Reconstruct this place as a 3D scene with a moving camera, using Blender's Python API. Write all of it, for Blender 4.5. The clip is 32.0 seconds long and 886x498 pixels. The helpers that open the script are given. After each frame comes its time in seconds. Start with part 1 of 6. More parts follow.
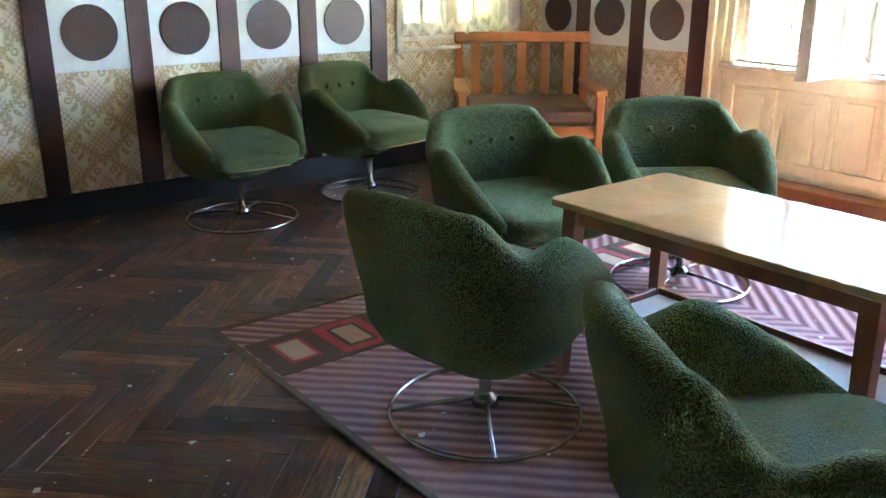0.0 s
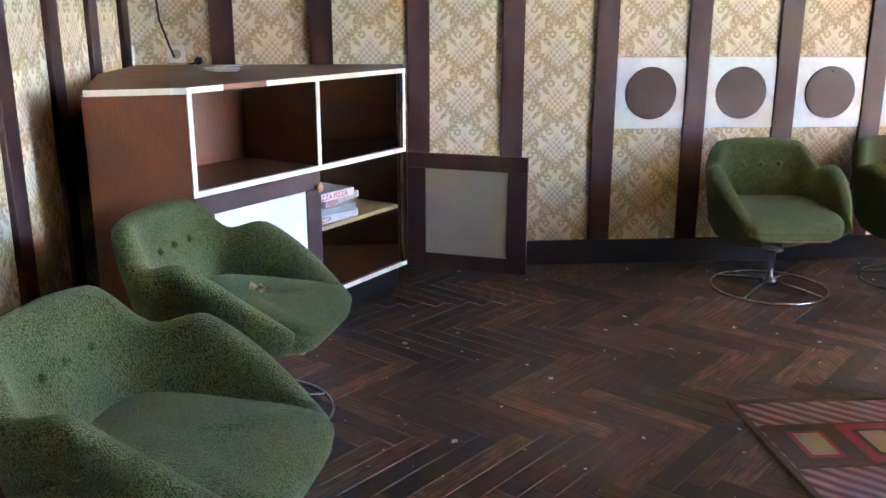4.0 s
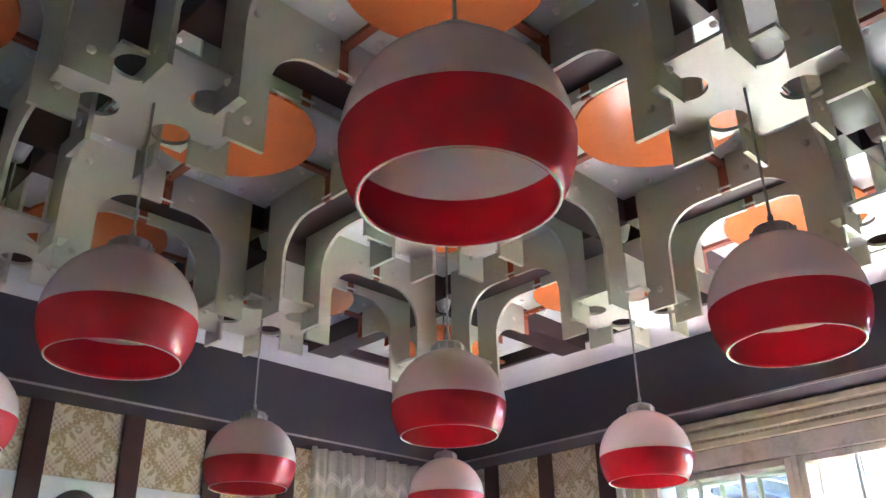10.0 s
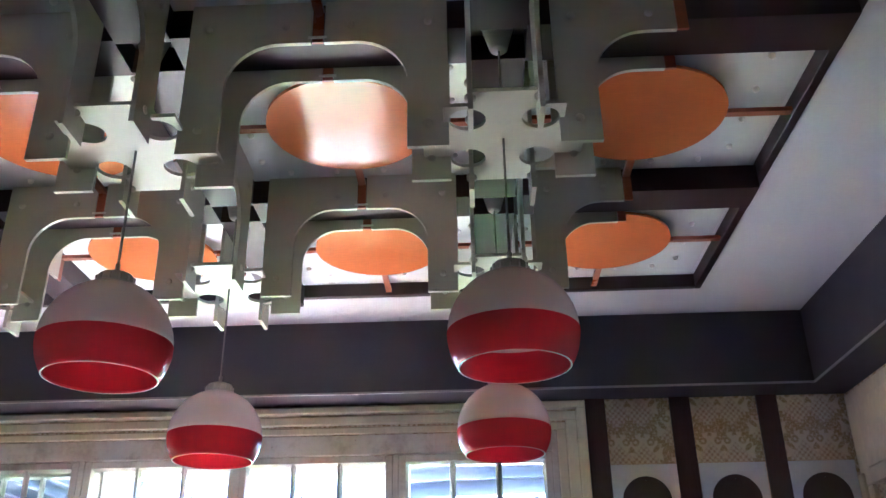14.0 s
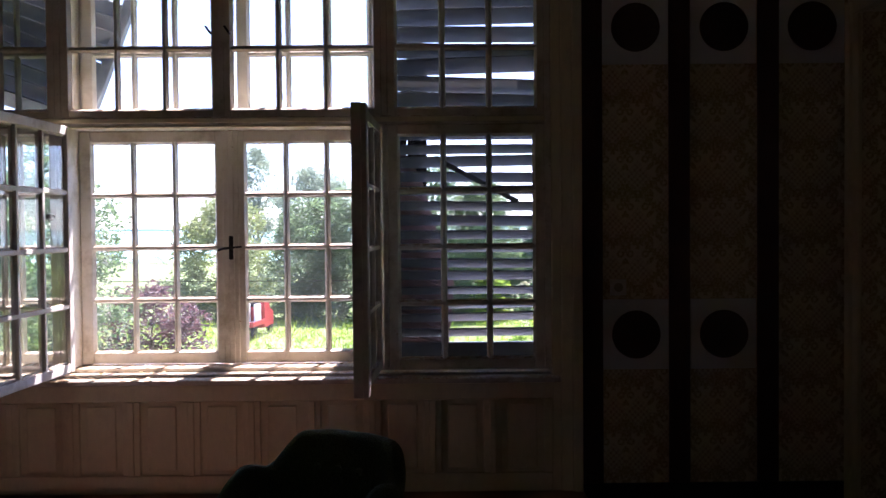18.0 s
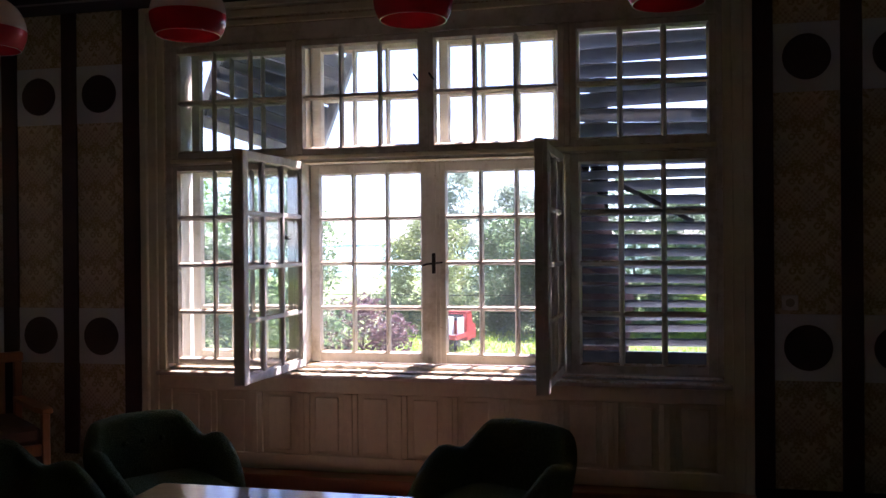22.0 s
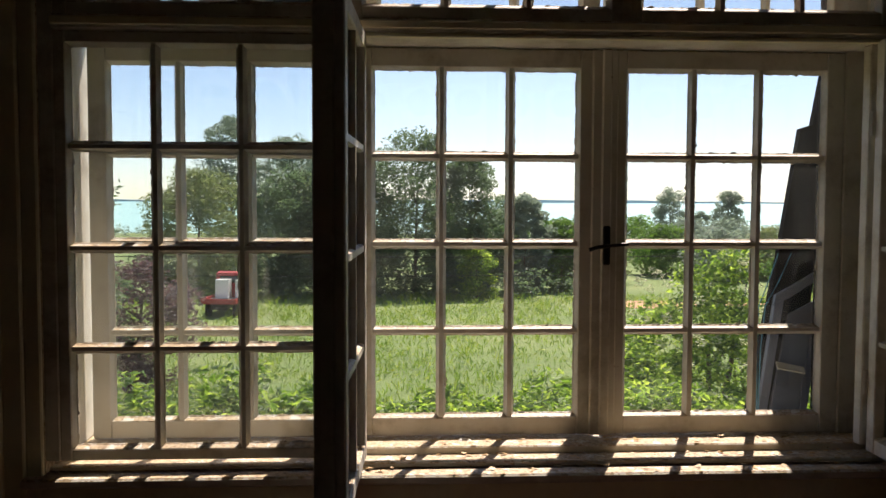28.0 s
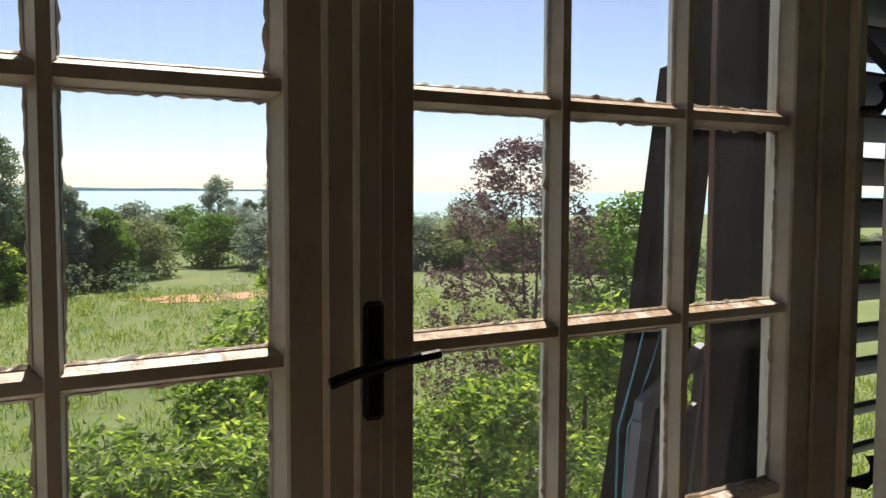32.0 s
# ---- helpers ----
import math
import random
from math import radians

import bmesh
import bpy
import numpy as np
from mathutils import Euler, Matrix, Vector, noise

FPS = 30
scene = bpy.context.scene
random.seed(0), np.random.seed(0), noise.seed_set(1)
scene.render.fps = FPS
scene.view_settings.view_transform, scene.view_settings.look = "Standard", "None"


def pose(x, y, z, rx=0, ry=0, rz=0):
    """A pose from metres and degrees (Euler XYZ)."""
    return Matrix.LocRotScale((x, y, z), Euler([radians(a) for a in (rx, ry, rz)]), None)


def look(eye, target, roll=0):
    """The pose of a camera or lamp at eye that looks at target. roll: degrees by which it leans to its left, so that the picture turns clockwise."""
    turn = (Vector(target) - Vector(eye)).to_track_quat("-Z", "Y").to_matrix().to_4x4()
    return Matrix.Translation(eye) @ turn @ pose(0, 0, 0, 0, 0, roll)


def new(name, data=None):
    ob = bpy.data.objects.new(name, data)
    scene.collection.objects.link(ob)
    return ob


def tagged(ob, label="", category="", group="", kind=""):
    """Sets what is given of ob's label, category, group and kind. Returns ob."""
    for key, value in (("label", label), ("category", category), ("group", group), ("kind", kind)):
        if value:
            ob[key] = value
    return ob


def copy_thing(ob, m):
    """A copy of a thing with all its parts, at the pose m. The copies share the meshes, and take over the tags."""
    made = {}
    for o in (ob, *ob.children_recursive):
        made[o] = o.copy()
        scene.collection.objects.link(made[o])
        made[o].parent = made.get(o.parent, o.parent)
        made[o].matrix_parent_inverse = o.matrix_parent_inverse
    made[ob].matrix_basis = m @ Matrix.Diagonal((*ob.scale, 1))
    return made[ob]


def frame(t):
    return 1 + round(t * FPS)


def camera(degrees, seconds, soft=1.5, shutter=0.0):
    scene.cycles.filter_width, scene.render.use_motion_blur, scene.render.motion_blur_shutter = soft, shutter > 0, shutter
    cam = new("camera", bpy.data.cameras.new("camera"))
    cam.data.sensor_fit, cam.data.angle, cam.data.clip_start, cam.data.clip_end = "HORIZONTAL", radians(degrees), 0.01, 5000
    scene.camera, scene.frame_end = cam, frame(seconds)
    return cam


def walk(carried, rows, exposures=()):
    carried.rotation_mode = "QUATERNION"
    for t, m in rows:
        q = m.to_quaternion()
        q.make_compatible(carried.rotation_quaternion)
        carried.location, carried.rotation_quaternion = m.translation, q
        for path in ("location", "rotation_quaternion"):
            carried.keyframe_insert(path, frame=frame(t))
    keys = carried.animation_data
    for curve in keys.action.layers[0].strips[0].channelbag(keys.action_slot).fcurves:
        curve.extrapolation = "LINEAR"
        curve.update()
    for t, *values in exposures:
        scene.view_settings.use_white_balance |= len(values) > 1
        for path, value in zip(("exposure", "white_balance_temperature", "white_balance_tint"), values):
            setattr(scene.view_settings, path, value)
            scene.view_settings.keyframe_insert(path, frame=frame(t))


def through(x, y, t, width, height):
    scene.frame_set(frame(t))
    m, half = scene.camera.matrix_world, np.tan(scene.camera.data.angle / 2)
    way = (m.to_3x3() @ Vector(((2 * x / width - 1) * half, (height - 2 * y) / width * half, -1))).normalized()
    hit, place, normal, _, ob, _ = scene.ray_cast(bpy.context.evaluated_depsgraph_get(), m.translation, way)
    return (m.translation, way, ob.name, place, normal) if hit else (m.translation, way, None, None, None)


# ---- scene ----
cam = camera(53.8, 32.0)
PATH = [
    (0, (0.225, 0.129, 1.168), (-1.277, 1.291, 0.54), 0.0),
    (1, (0.23, 0.074, 1.187), (-1.46, 0.93, 0.546), -0.0),
    (2, (0.236, 0.019, 1.215), (-1.574, 0.564, 0.563), -0.0),
    (2.5, (0.23, 0.015, 1.207), (-1.623, 0.409, 0.563), -0.4),
    (4.5, (0.188, 0.01, 1.277), (-1.758, 0.088, 0.821), -0.1),
    (5, (0.143, 0.083, 1.345), (-1.827, 0.097, 1.001), -0.1),
    (5.5, (0.028, 0.072, 1.377), (-1.962, 0.099, 1.176), -0.1),
    (6, (-0.022, 0.103, 1.446), (-2.02, 0.181, 1.4), 0.2),
    (6.5, (-0.013, 0.15, 1.504), (-2.003, 0.286, 1.65), 0.2),
    (7, (-0.043, 0.11, 1.543), (-2.008, 0.343, 1.831), 0.3),
    (7.5, (-0.023, 0.104, 1.581), (-1.952, 0.447, 1.986), 0.2),
    (8, (0.011, 0.142, 1.621), (-1.86, 0.627, 2.134), 0.1),
    (8.5, (0.028, 0.136, 1.687), (-1.742, 0.833, 2.306), 0.1),
    (9, (0.048, 0.142, 1.693), (-1.572, 1.062, 2.42), -0.0),
    (9.3, (0.051, 0.142, 1.692), (-1.471, 1.176, 2.475), -0.1),
    (10, (0.065, 0.151, 1.7), (-1.214, 1.417, 2.573), -0.8),
    (10.5, (0.144, 0.144, 1.685), (-0.999, 1.512, 2.591), -0.5),
    (11, (0.166, 0.07, 1.684), (-0.84, 1.525, 2.618), -0.9),
    (11.5, (0.174, -0.024, 1.707), (-0.672, 1.533, 2.635), -1.9),
    (12, (0.209, -0.087, 1.691), (-0.439, 1.557, 2.627), -1.2),
    (12.6, (0.257, -0.146, 1.652), (-0.114, 1.575, 2.6), -1.2),
    (13, (0.258, -0.145, 1.65), (0.038, 1.61, 2.585), -1.4),
    (13.5, (0.26, -0.149, 1.657), (0.145, 1.63, 2.563), -1.2),
    (15.5, (0.193, -0.051, 1.62), (0.191, 1.885, 2.123), -0.9),
    (16, (0.167, -0.022, 1.53), (0.179, 1.953, 1.845), -1.0),
    (17, (0.165, -0.02, 1.393), (0.174, 1.978, 1.477), -0.7),
    (18, (0.115, -0.038, 1.383), (0.126, 1.962, 1.334), -0.5),
    (19, (0.087, -0.077, 1.411), (0.007, 1.92, 1.32), -0.5),
    (20, (0.131, -0.234, 1.435), (-0.139, 1.746, 1.36), -0.5),
    (21, (0.292, -0.412, 1.411), (-0.217, 1.522, 1.397), -0.6),
    (22, (0.255, -0.561, 1.396), (-0.191, 1.389, 1.387), -0.5),
    (23, (0.257, -0.396, 1.384), (-0.19, 1.553, 1.369), -0.4),
    (24, (0.115, 0.056, 1.404), (-0.355, 2.0, 1.374), -0.3),
    (25, (-0.178, 0.59, 1.396), (-0.677, 2.526, 1.348), -0.3),
    (25.5, (-0.399, 0.801, 1.406), (-0.92, 2.731, 1.355), -0.2),
    (27.5, (-1.381, 1.547, 1.416), (-1.521, 3.539, 1.314), 0.1),
    (28, (-1.571, 1.76, 1.423), (-1.467, 3.754, 1.314), 0.2),
    (28.5, (-1.742, 2.011, 1.418), (-1.414, 3.98, 1.305), 0.0),
    (29, (-1.801, 2.297, 1.413), (-1.317, 4.234, 1.295), 0.1),
    (29.5, (-1.843, 2.533, 1.412), (-1.229, 4.433, 1.291), 0.0),
    (30, (-1.837, 2.786, 1.431), (-1.017, 4.606, 1.304), 0.3),
    (30.5, (-1.737, 3.038, 1.433), (-0.759, 4.78, 1.336), -0.1),
    (31, (-1.628, 3.252, 1.441), (-0.569, 4.946, 1.341), -0.1),
    (31.5, (-1.484, 3.45, 1.441), (-0.375, 5.111, 1.346), 0.0),
    (32, (-1.335, 3.622, 1.46), (-0.274, 5.312, 1.327), 0.2),
]
walk(cam, [(t, look(eye, target, roll)) for t, eye, target, roll in PATH],
     [(0, 7.3, 5450, 8), (1, 7.75, 5600, 13), (2, 7.7, 6050, 23), (4.5, 7.3, 6000, 25), (5.2, 6.95, 5900, 25), (6, 7.25, 5800, 27), (9, 7.9, 5500, 33), (10, 6.85, 4950, 31), (11, 6.55, 4750, 29), (12, 6.65, 4750, 29), (13.5, 6.55, 4700, 31), (15.5, 6.0, 5100, 30),
      (16.5, 4.2, 5500, 29), (18, 2.55, 5850, 37), (23, 2.72, 5850, 38), (25.5, 1.75, 6100, 31), (27.5, 0.95, 7000, 21), (32, 0.6, 7000, 20)])

# ---- light ----
SUN_AZ, SUN_EL = radians(24), radians(58)      # towards +y, turned to +x
world = bpy.data.worlds.new("sky")
scene.world = world
world.use_nodes = True
wn = world.node_tree
sky = wn.nodes.new("ShaderNodeTexSky")
sky.sky_type, sky.sun_disc = "NISHITA", False
sky.sun_elevation, sky.sun_rotation = SUN_EL, SUN_AZ
sky.air_density, sky.dust_density, sky.ozone_density = 0.9, 0.12, 2.0
bg = wn.nodes["Background"]
pale = wn.nodes.new("ShaderNodeHueSaturation")
pale.inputs["Saturation"].default_value = 0.88
wn.links.new(sky.outputs[0], pale.inputs["Color"])
cool = wn.nodes.new("ShaderNodeMix")
cool.data_type, cool.blend_type = "RGBA", "MULTIPLY"
cool.inputs[0].default_value = 1.0
cool.inputs[7].default_value = (0.95, 1.0, 1.09, 1)
wn.links.new(pale.outputs[0], cool.inputs[6])
wn.links.new(cool.outputs[2], bg.inputs[0])
bg.inputs[1].default_value = 0.095
sun = bpy.data.lights.new("sun", "SUN")
sun.energy, sun.angle, sun.color = 5.0, radians(0.55), (1.0, 0.95, 0.86)
sun_ob = new("sun", sun)
sdir = Vector((math.sin(SUN_AZ) * math.cos(SUN_EL), math.cos(SUN_AZ) * math.cos(SUN_EL), math.sin(SUN_EL)))
sun_ob.matrix_world = look(sdir * 50, (0, 0, 0))

# ---- materials ----


def nodes_of(name):
    m = bpy.data.materials.new(name)
    m.use_nodes = True
    nt = m.node_tree
    return m, nt, nt.nodes["Principled BSDF"]


def nd(nt, kind, **kw):
    n = nt.nodes.new(kind)
    for k, v in kw.items():
        n.inputs[k.replace("_", " ")].default_value = v
    return n


def mth(nt, op, a, b=None, c=None):
    n = nt.nodes.new("ShaderNodeMath")
    n.operation = op
    for i, v in enumerate((a, b, c)):
        if v is None:
            continue
        if isinstance(v, (int, float)):
            n.inputs[i].default_value = v
        else:
            nt.links.new(v, n.inputs[i])
    return n.outputs[0]


def ramp(nt, fac, stops):
    n = nt.nodes.new("ShaderNodeValToRGB")
    el = n.color_ramp.elements
    while len(el) < len(stops):
        el.new(0.5)
    for e, (p, c) in zip(el, stops):
        e.position, e.color = p, (*c, 1)
    nt.links.new(fac, n.inputs[0])
    return n.outputs[0]


def mixc(nt, fac, a, b, blend="MIX"):
    n = nt.nodes.new("ShaderNodeMix")
    n.data_type, n.blend_type = "RGBA", blend
    for s, v in ((n.inputs[0], fac), (n.inputs[6], a), (n.inputs[7], b)):
        if isinstance(v, (int, float)):
            s.default_value = v
        elif isinstance(v, tuple):
            s.default_value = (*v, 1)
        else:
            nt.links.new(v, s)
    return n.outputs[2]


def coords(nt, world_space=True):
    if world_space:
        return nt.nodes.new("ShaderNodeNewGeometry").outputs["Position"]
    return nt.nodes.new("ShaderNodeTexCoord").outputs["Object"]


def noise_at(nt, co, scale, detail=4.0, rough=0.6, stretch=None):
    if stretch:
        mp = nt.nodes.new("ShaderNodeMapping")
        mp.inputs["Scale"].default_value = stretch
        nt.links.new(co, mp.inputs[0])
        co = mp.outputs[0]
    n = nd(nt, "ShaderNodeTexNoise", Scale=scale, Detail=detail, Roughness=rough)
    nt.links.new(co, n.inputs["Vector"])
    return n.outputs["Fac"]


def bump(nt, bsdf, height, strength, dist=0.002):
    b = nd(nt, "ShaderNodeBump", Strength=strength, Distance=dist)
    nt.links.new(height, b.inputs["Height"])
    nt.links.new(b.outputs[0], bsdf.inputs["Normal"])


def surface(name, base, rough=0.5, var=0.25, scale=8.0, grain=None, grain_scale=60.0, bumpy=0.15, metal=0.0, dirt=None, dirt_amount=0.4, coat=0.0, world_space=False, rvar=0.15):
    """Two scales of variation, optional stretched grain, stains and a fine relief."""
    m, nt, b = nodes_of(name)
    co = coords(nt, world_space)
    big = noise_at(nt, co, scale, 5)
    fine = noise_at(nt, co, grain_scale, 6, 0.65, grain)
    lo, hi = tuple(c * (1 - var) for c in base), tuple(min(1, c * (1 + var)) for c in base)
    col = ramp(nt, mth(nt, "ADD", mth(nt, "MULTIPLY", big, 0.5), mth(nt, "MULTIPLY", fine, 0.5)), [(0.3, lo), (0.7, hi)])
    if dirt:
        spots = ramp(nt, noise_at(nt, co, scale * 0.6, 8, 0.7), [(0.5, (0, 0, 0)), (0.72, (1, 1, 1))])
        col = mixc(nt, mth(nt, "MULTIPLY", spots, dirt_amount), col, dirt)
    nt.links.new(col, b.inputs["Base Color"])
    rr = nt.nodes.new("ShaderNodeMapRange")
    rr.inputs["To Min"].default_value, rr.inputs["To Max"].default_value = max(0.02, rough - rvar), min(1, rough + rvar)
    nt.links.new(big, rr.inputs[0])
    nt.links.new(rr.outputs[0], b.inputs["Roughness"])
    b.inputs["Metallic"].default_value = metal
    b.inputs["Coat Weight"].default_value = coat
    b.inputs["Coat Roughness"].default_value = 0.12
    if bumpy:
        bump(nt, b, fine, bumpy)
    return m


def wallpaper():
    """Cream damask paper: ochre winged leaves round speckled brownish diamonds in a half-drop repeat."""
    m, nt, b = nodes_of("damask_wallpaper")
    co = coords(nt)
    sep = nt.nodes.new("ShaderNodeSeparateXYZ")
    nt.links.new(co, sep.inputs[0])
    wob = mth(nt, "MULTIPLY", mth(nt, "SUBTRACT", noise_at(nt, co, 60, 2), 0.5), 0.010)
    h = mth(nt, "ADD", mth(nt, "ADD", sep.outputs[0], sep.outputs[1]), wob)
    z = mth(nt, "ADD", sep.outputs[2], wob)
    strip = mth(nt, "MULTIPLY", mth(nt, "SUBTRACT", mth(nt, "FRACT", mth(nt, "MULTIPLY", mth(nt, "ADD", h, 2.647 + 0.22525 + 45.05), 1 / 0.4505)), 0.5), 0.4505)
    PX, PZ = 0.33, 0.23

    def below(value, edge, soft):
        n = nt.nodes.new("ShaderNodeMapRange")
        n.inputs["From Min"].default_value, n.inputs["From Max"].default_value = edge - soft, edge + soft
        n.inputs["To Min"].default_value, n.inputs["To Max"].default_value = 1.0, 0.0
        nt.links.new(value, n.inputs[0])
        return n.outputs[0]

    def dist(x, y, cx, cy, sx=1.0, sy=1.0, turn=0.0):
        x, y = mth(nt, "SUBTRACT", x, cx), mth(nt, "SUBTRACT", y, cy)
        if turn:
            c, s_ = math.cos(turn), math.sin(turn)
            x, y = mth(nt, "ADD", mth(nt, "MULTIPLY", x, c), mth(nt, "MULTIPLY", y, s_)), mth(nt, "SUBTRACT", mth(nt, "MULTIPLY", y, c), mth(nt, "MULTIPLY", x, s_))
        return mth(nt, "SQRT", mth(nt, "ADD", mth(nt, "POWER", mth(nt, "DIVIDE", x, sx), 2), mth(nt, "POWER", mth(nt, "DIVIDE", y, sy), 2)))

    gold, pink = None, None
    for off in (0.0, 0.5):
        x = mth(nt, "ABSOLUTE", mth(nt, "MULTIPLY", mth(nt, "SUBTRACT", mth(nt, "FRACT", mth(nt, "ADD", mth(nt, "MULTIPLY", strip, 1 / PX), 10.5 + off)), 0.5), PX))
        y = mth(nt, "MULTIPLY", mth(nt, "SUBTRACT", mth(nt, "FRACT", mth(nt, "ADD", mth(nt, "MULTIPLY", z, 1 / PZ), off)), 0.5), PZ)
        diamond = mth(nt, "ADD", mth(nt, "MULTIPLY", x, 1 / 0.080), mth(nt, "MULTIPLY", mth(nt, "ABSOLUTE", y), 1 / 0.092))
        dots = mth(nt, "ADD", 0.5, mth(nt, "MULTIPLY", mth(nt, "MULTIPLY", mth(nt, "COSINE", mth(nt, "MULTIPLY", x, 230.0)), mth(nt, "COSINE", mth(nt, "MULTIPLY", y, 215.0))), 0.6))
        ros = mth(nt, "MULTIPLY", below(diamond, 0.95, 0.12), dots)
        ribs = mth(nt, "MULTIPLY", mth(nt, "COSINE", mth(nt, "MULTIPLY", mth(nt, "ADD", x, y), 190.0)), 0.009)
        rise = mth(nt, "ADD", mth(nt, "SUBTRACT", mth(nt, "ADD", y, 0.088), mth(nt, "MULTIPLY", x, 0.92)), ribs)
        wing = mth(nt, "MULTIPLY", below(mth(nt, "ABSOLUTE", rise), 0.021, 0.006), below(x, 0.135, 0.01))
        leaf = below(dist(x, y, 0.105, 0.052, 0.030, 0.013, 1.1), 1.0, 0.2)
        leaf = mth(nt, "MAXIMUM", leaf, below(dist(x, y, 0.062, 0.064, 0.026, 0.011, 0.8), 1.0, 0.2))
        scroll = below(mth(nt, "ABSOLUTE", mth(nt, "SUBTRACT", dist(x, y, 0.128, -0.018), 0.013)), 0.0055, 0.003)
        g = mth(nt, "MAXIMUM", mth(nt, "MAXIMUM", leaf, scroll), wing)
        gold = g if gold is None else mth(nt, "MAXIMUM", gold, g)
        pink = ros if pink is None else mth(nt, "MAXIMUM", pink, ros)
    fray = ramp(nt, noise_at(nt, co, 95, 4, 0.7), [(0.36, (0.25,) * 3), (0.56, (1, 1, 1))])
    old = noise_at(nt, co, 1.8, 5)
    cream = mixc(nt, old, (0.75, 0.67, 0.50), (0.66, 0.56, 0.38))
    col = mixc(nt, mth(nt, "MULTIPLY", mth(nt, "MULTIPLY", pink, fray), 0.8), cream, (0.36, 0.20, 0.12))
    col = mixc(nt, mth(nt, "MULTIPLY", mth(nt, "MULTIPLY", gold, fray), 0.9), col, mixc(nt, noise_at(nt, co, 30, 2), (0.29, 0.19, 0.06), (0.42, 0.29, 0.12)))
    nt.links.new(col, b.inputs["Base Color"])
    b.inputs["Roughness"].default_value = 0.78
    bump(nt, b, gold, 0.2, 0.001)
    return m


def parquet():
    m, nt, b = nodes_of("worn_oak_parquet")
    co = coords(nt, False)
    rnd = mth(nt, "FRACT", mth(nt, "ADD", nt.nodes.new("ShaderNodeObjectInfo").outputs["Random"], nt.nodes.new("ShaderNodeNewGeometry").outputs["Random Per Island"]))
    shift = nt.nodes.new("ShaderNodeVectorMath")
    shift.operation = "ADD"
    nt.links.new(co, shift.inputs[0])
    nt.links.new(mth(nt, "MULTIPLY", rnd, 37.0), shift.inputs[1])
    grain = noise_at(nt, shift.outputs[0], 7, 8, 0.7, (1.0, 12.0, 1.0))
    pos = coords(nt)
    wear = noise_at(nt, pos, 2.3, 6, 0.65)
    base = ramp(nt, rnd, [(0.0, (0.045, 0.019, 0.014)), (0.3, (0.10, 0.040, 0.024)), (0.6, (0.18, 0.068, 0.036)), (0.85, (0.29, 0.115, 0.055)), (1.0, (0.42, 0.18, 0.085))])
    col = mixc(nt, ramp(nt, grain, [(0.40, (0, 0, 0)), (0.60, (1, 1, 1))]), mixc(nt, 0.8, base, (0.010, 0.006, 0.005)), base)
    col = mixc(nt, mth(nt, "MULTIPLY", ramp(nt, wear, [(0.5, (0, 0, 0)), (0.75, (1, 1, 1))]), 0.3), col, (0.20, 0.15, 0.12))
    scuff = ramp(nt, noise_at(nt, pos, 14, 9, 0.75), [(0.42, (1, 1, 1)), (0.58, (0, 0, 0))])
    col = mixc(nt, mth(nt, "MULTIPLY", scuff, 0.45), col, (0.030, 0.020, 0.017))
    nt.links.new(col, b.inputs["Base Color"])
    nt.links.new(ramp(nt, wear, [(0.3, (0.26,) * 3), (0.7, (0.55,) * 3)]), b.inputs["Roughness"])
    bump(nt, b, grain, 0.35, 0.0015)
    return m


def fabric(name, base):
    m, nt, b = nodes_of(name)
    co = coords(nt, False)
    warp = nt.nodes.new("ShaderNodeVectorMath")
    warp.operation = "ADD"
    nt.links.new(co, warp.inputs[0])
    nt.links.new(mth(nt, "MULTIPLY", noise_at(nt, co, 120, 3), 0.008), warp.inputs[1])
    squash = nt.nodes.new("ShaderNodeMapping")
    squash.inputs["Scale"].default_value = (1.0, 1.0, 0.75)
    nt.links.new(warp.outputs[0], squash.inputs[0])
    vor = nd(nt, "ShaderNodeTexVoronoi", Scale=290.0)
    nt.links.new(squash.outputs[0], vor.inputs["Vector"])
    loops = ramp(nt, vor.outputs["Distance"], [(0.10, (1, 1, 1)), (0.62, (0, 0, 0))])
    fuzz = noise_at(nt, co, 300, 5, 0.7)
    big = noise_at(nt, co, 4, 5, 0.7)
    # the tone falls between the loops: shade of the recesses put into colour
    tone = mth(nt, "ADD", mth(nt, "MULTIPLY", big, 0.45), mth(nt, "ADD", mth(nt, "MULTIPLY", fuzz, 0.2), mth(nt, "MULTIPLY", loops, 0.35)))
    col = ramp(nt, tone, [(0.2, tuple(c * 0.30 for c in base)), (0.5, base), (0.8, tuple(c * 1.6 for c in base))])
    flecks = ramp(nt, noise_at(nt, co, 95, 3, 0.6), [(0.71, (0, 0, 0)), (0.75, (1, 1, 1))])
    col = mixc(nt, mth(nt, "MULTIPLY", flecks, 0.22), col, (0.28, 0.26, 0.15))
    nt.links.new(col, b.inputs["Base Color"])
    b.inputs["Roughness"].default_value = 0.95
    b.inputs["Sheen Weight"].default_value = 0.28
    b.inputs["Sheen Tint"].default_value = (0.85, 0.95, 0.55, 1)
    b.inputs["Specular IOR Level"].default_value = 0.15
    bump(nt, b, mth(nt, "ADD", loops, mth(nt, "MULTIPLY", fuzz, 0.35)), 0.9, 0.0045)
    return m


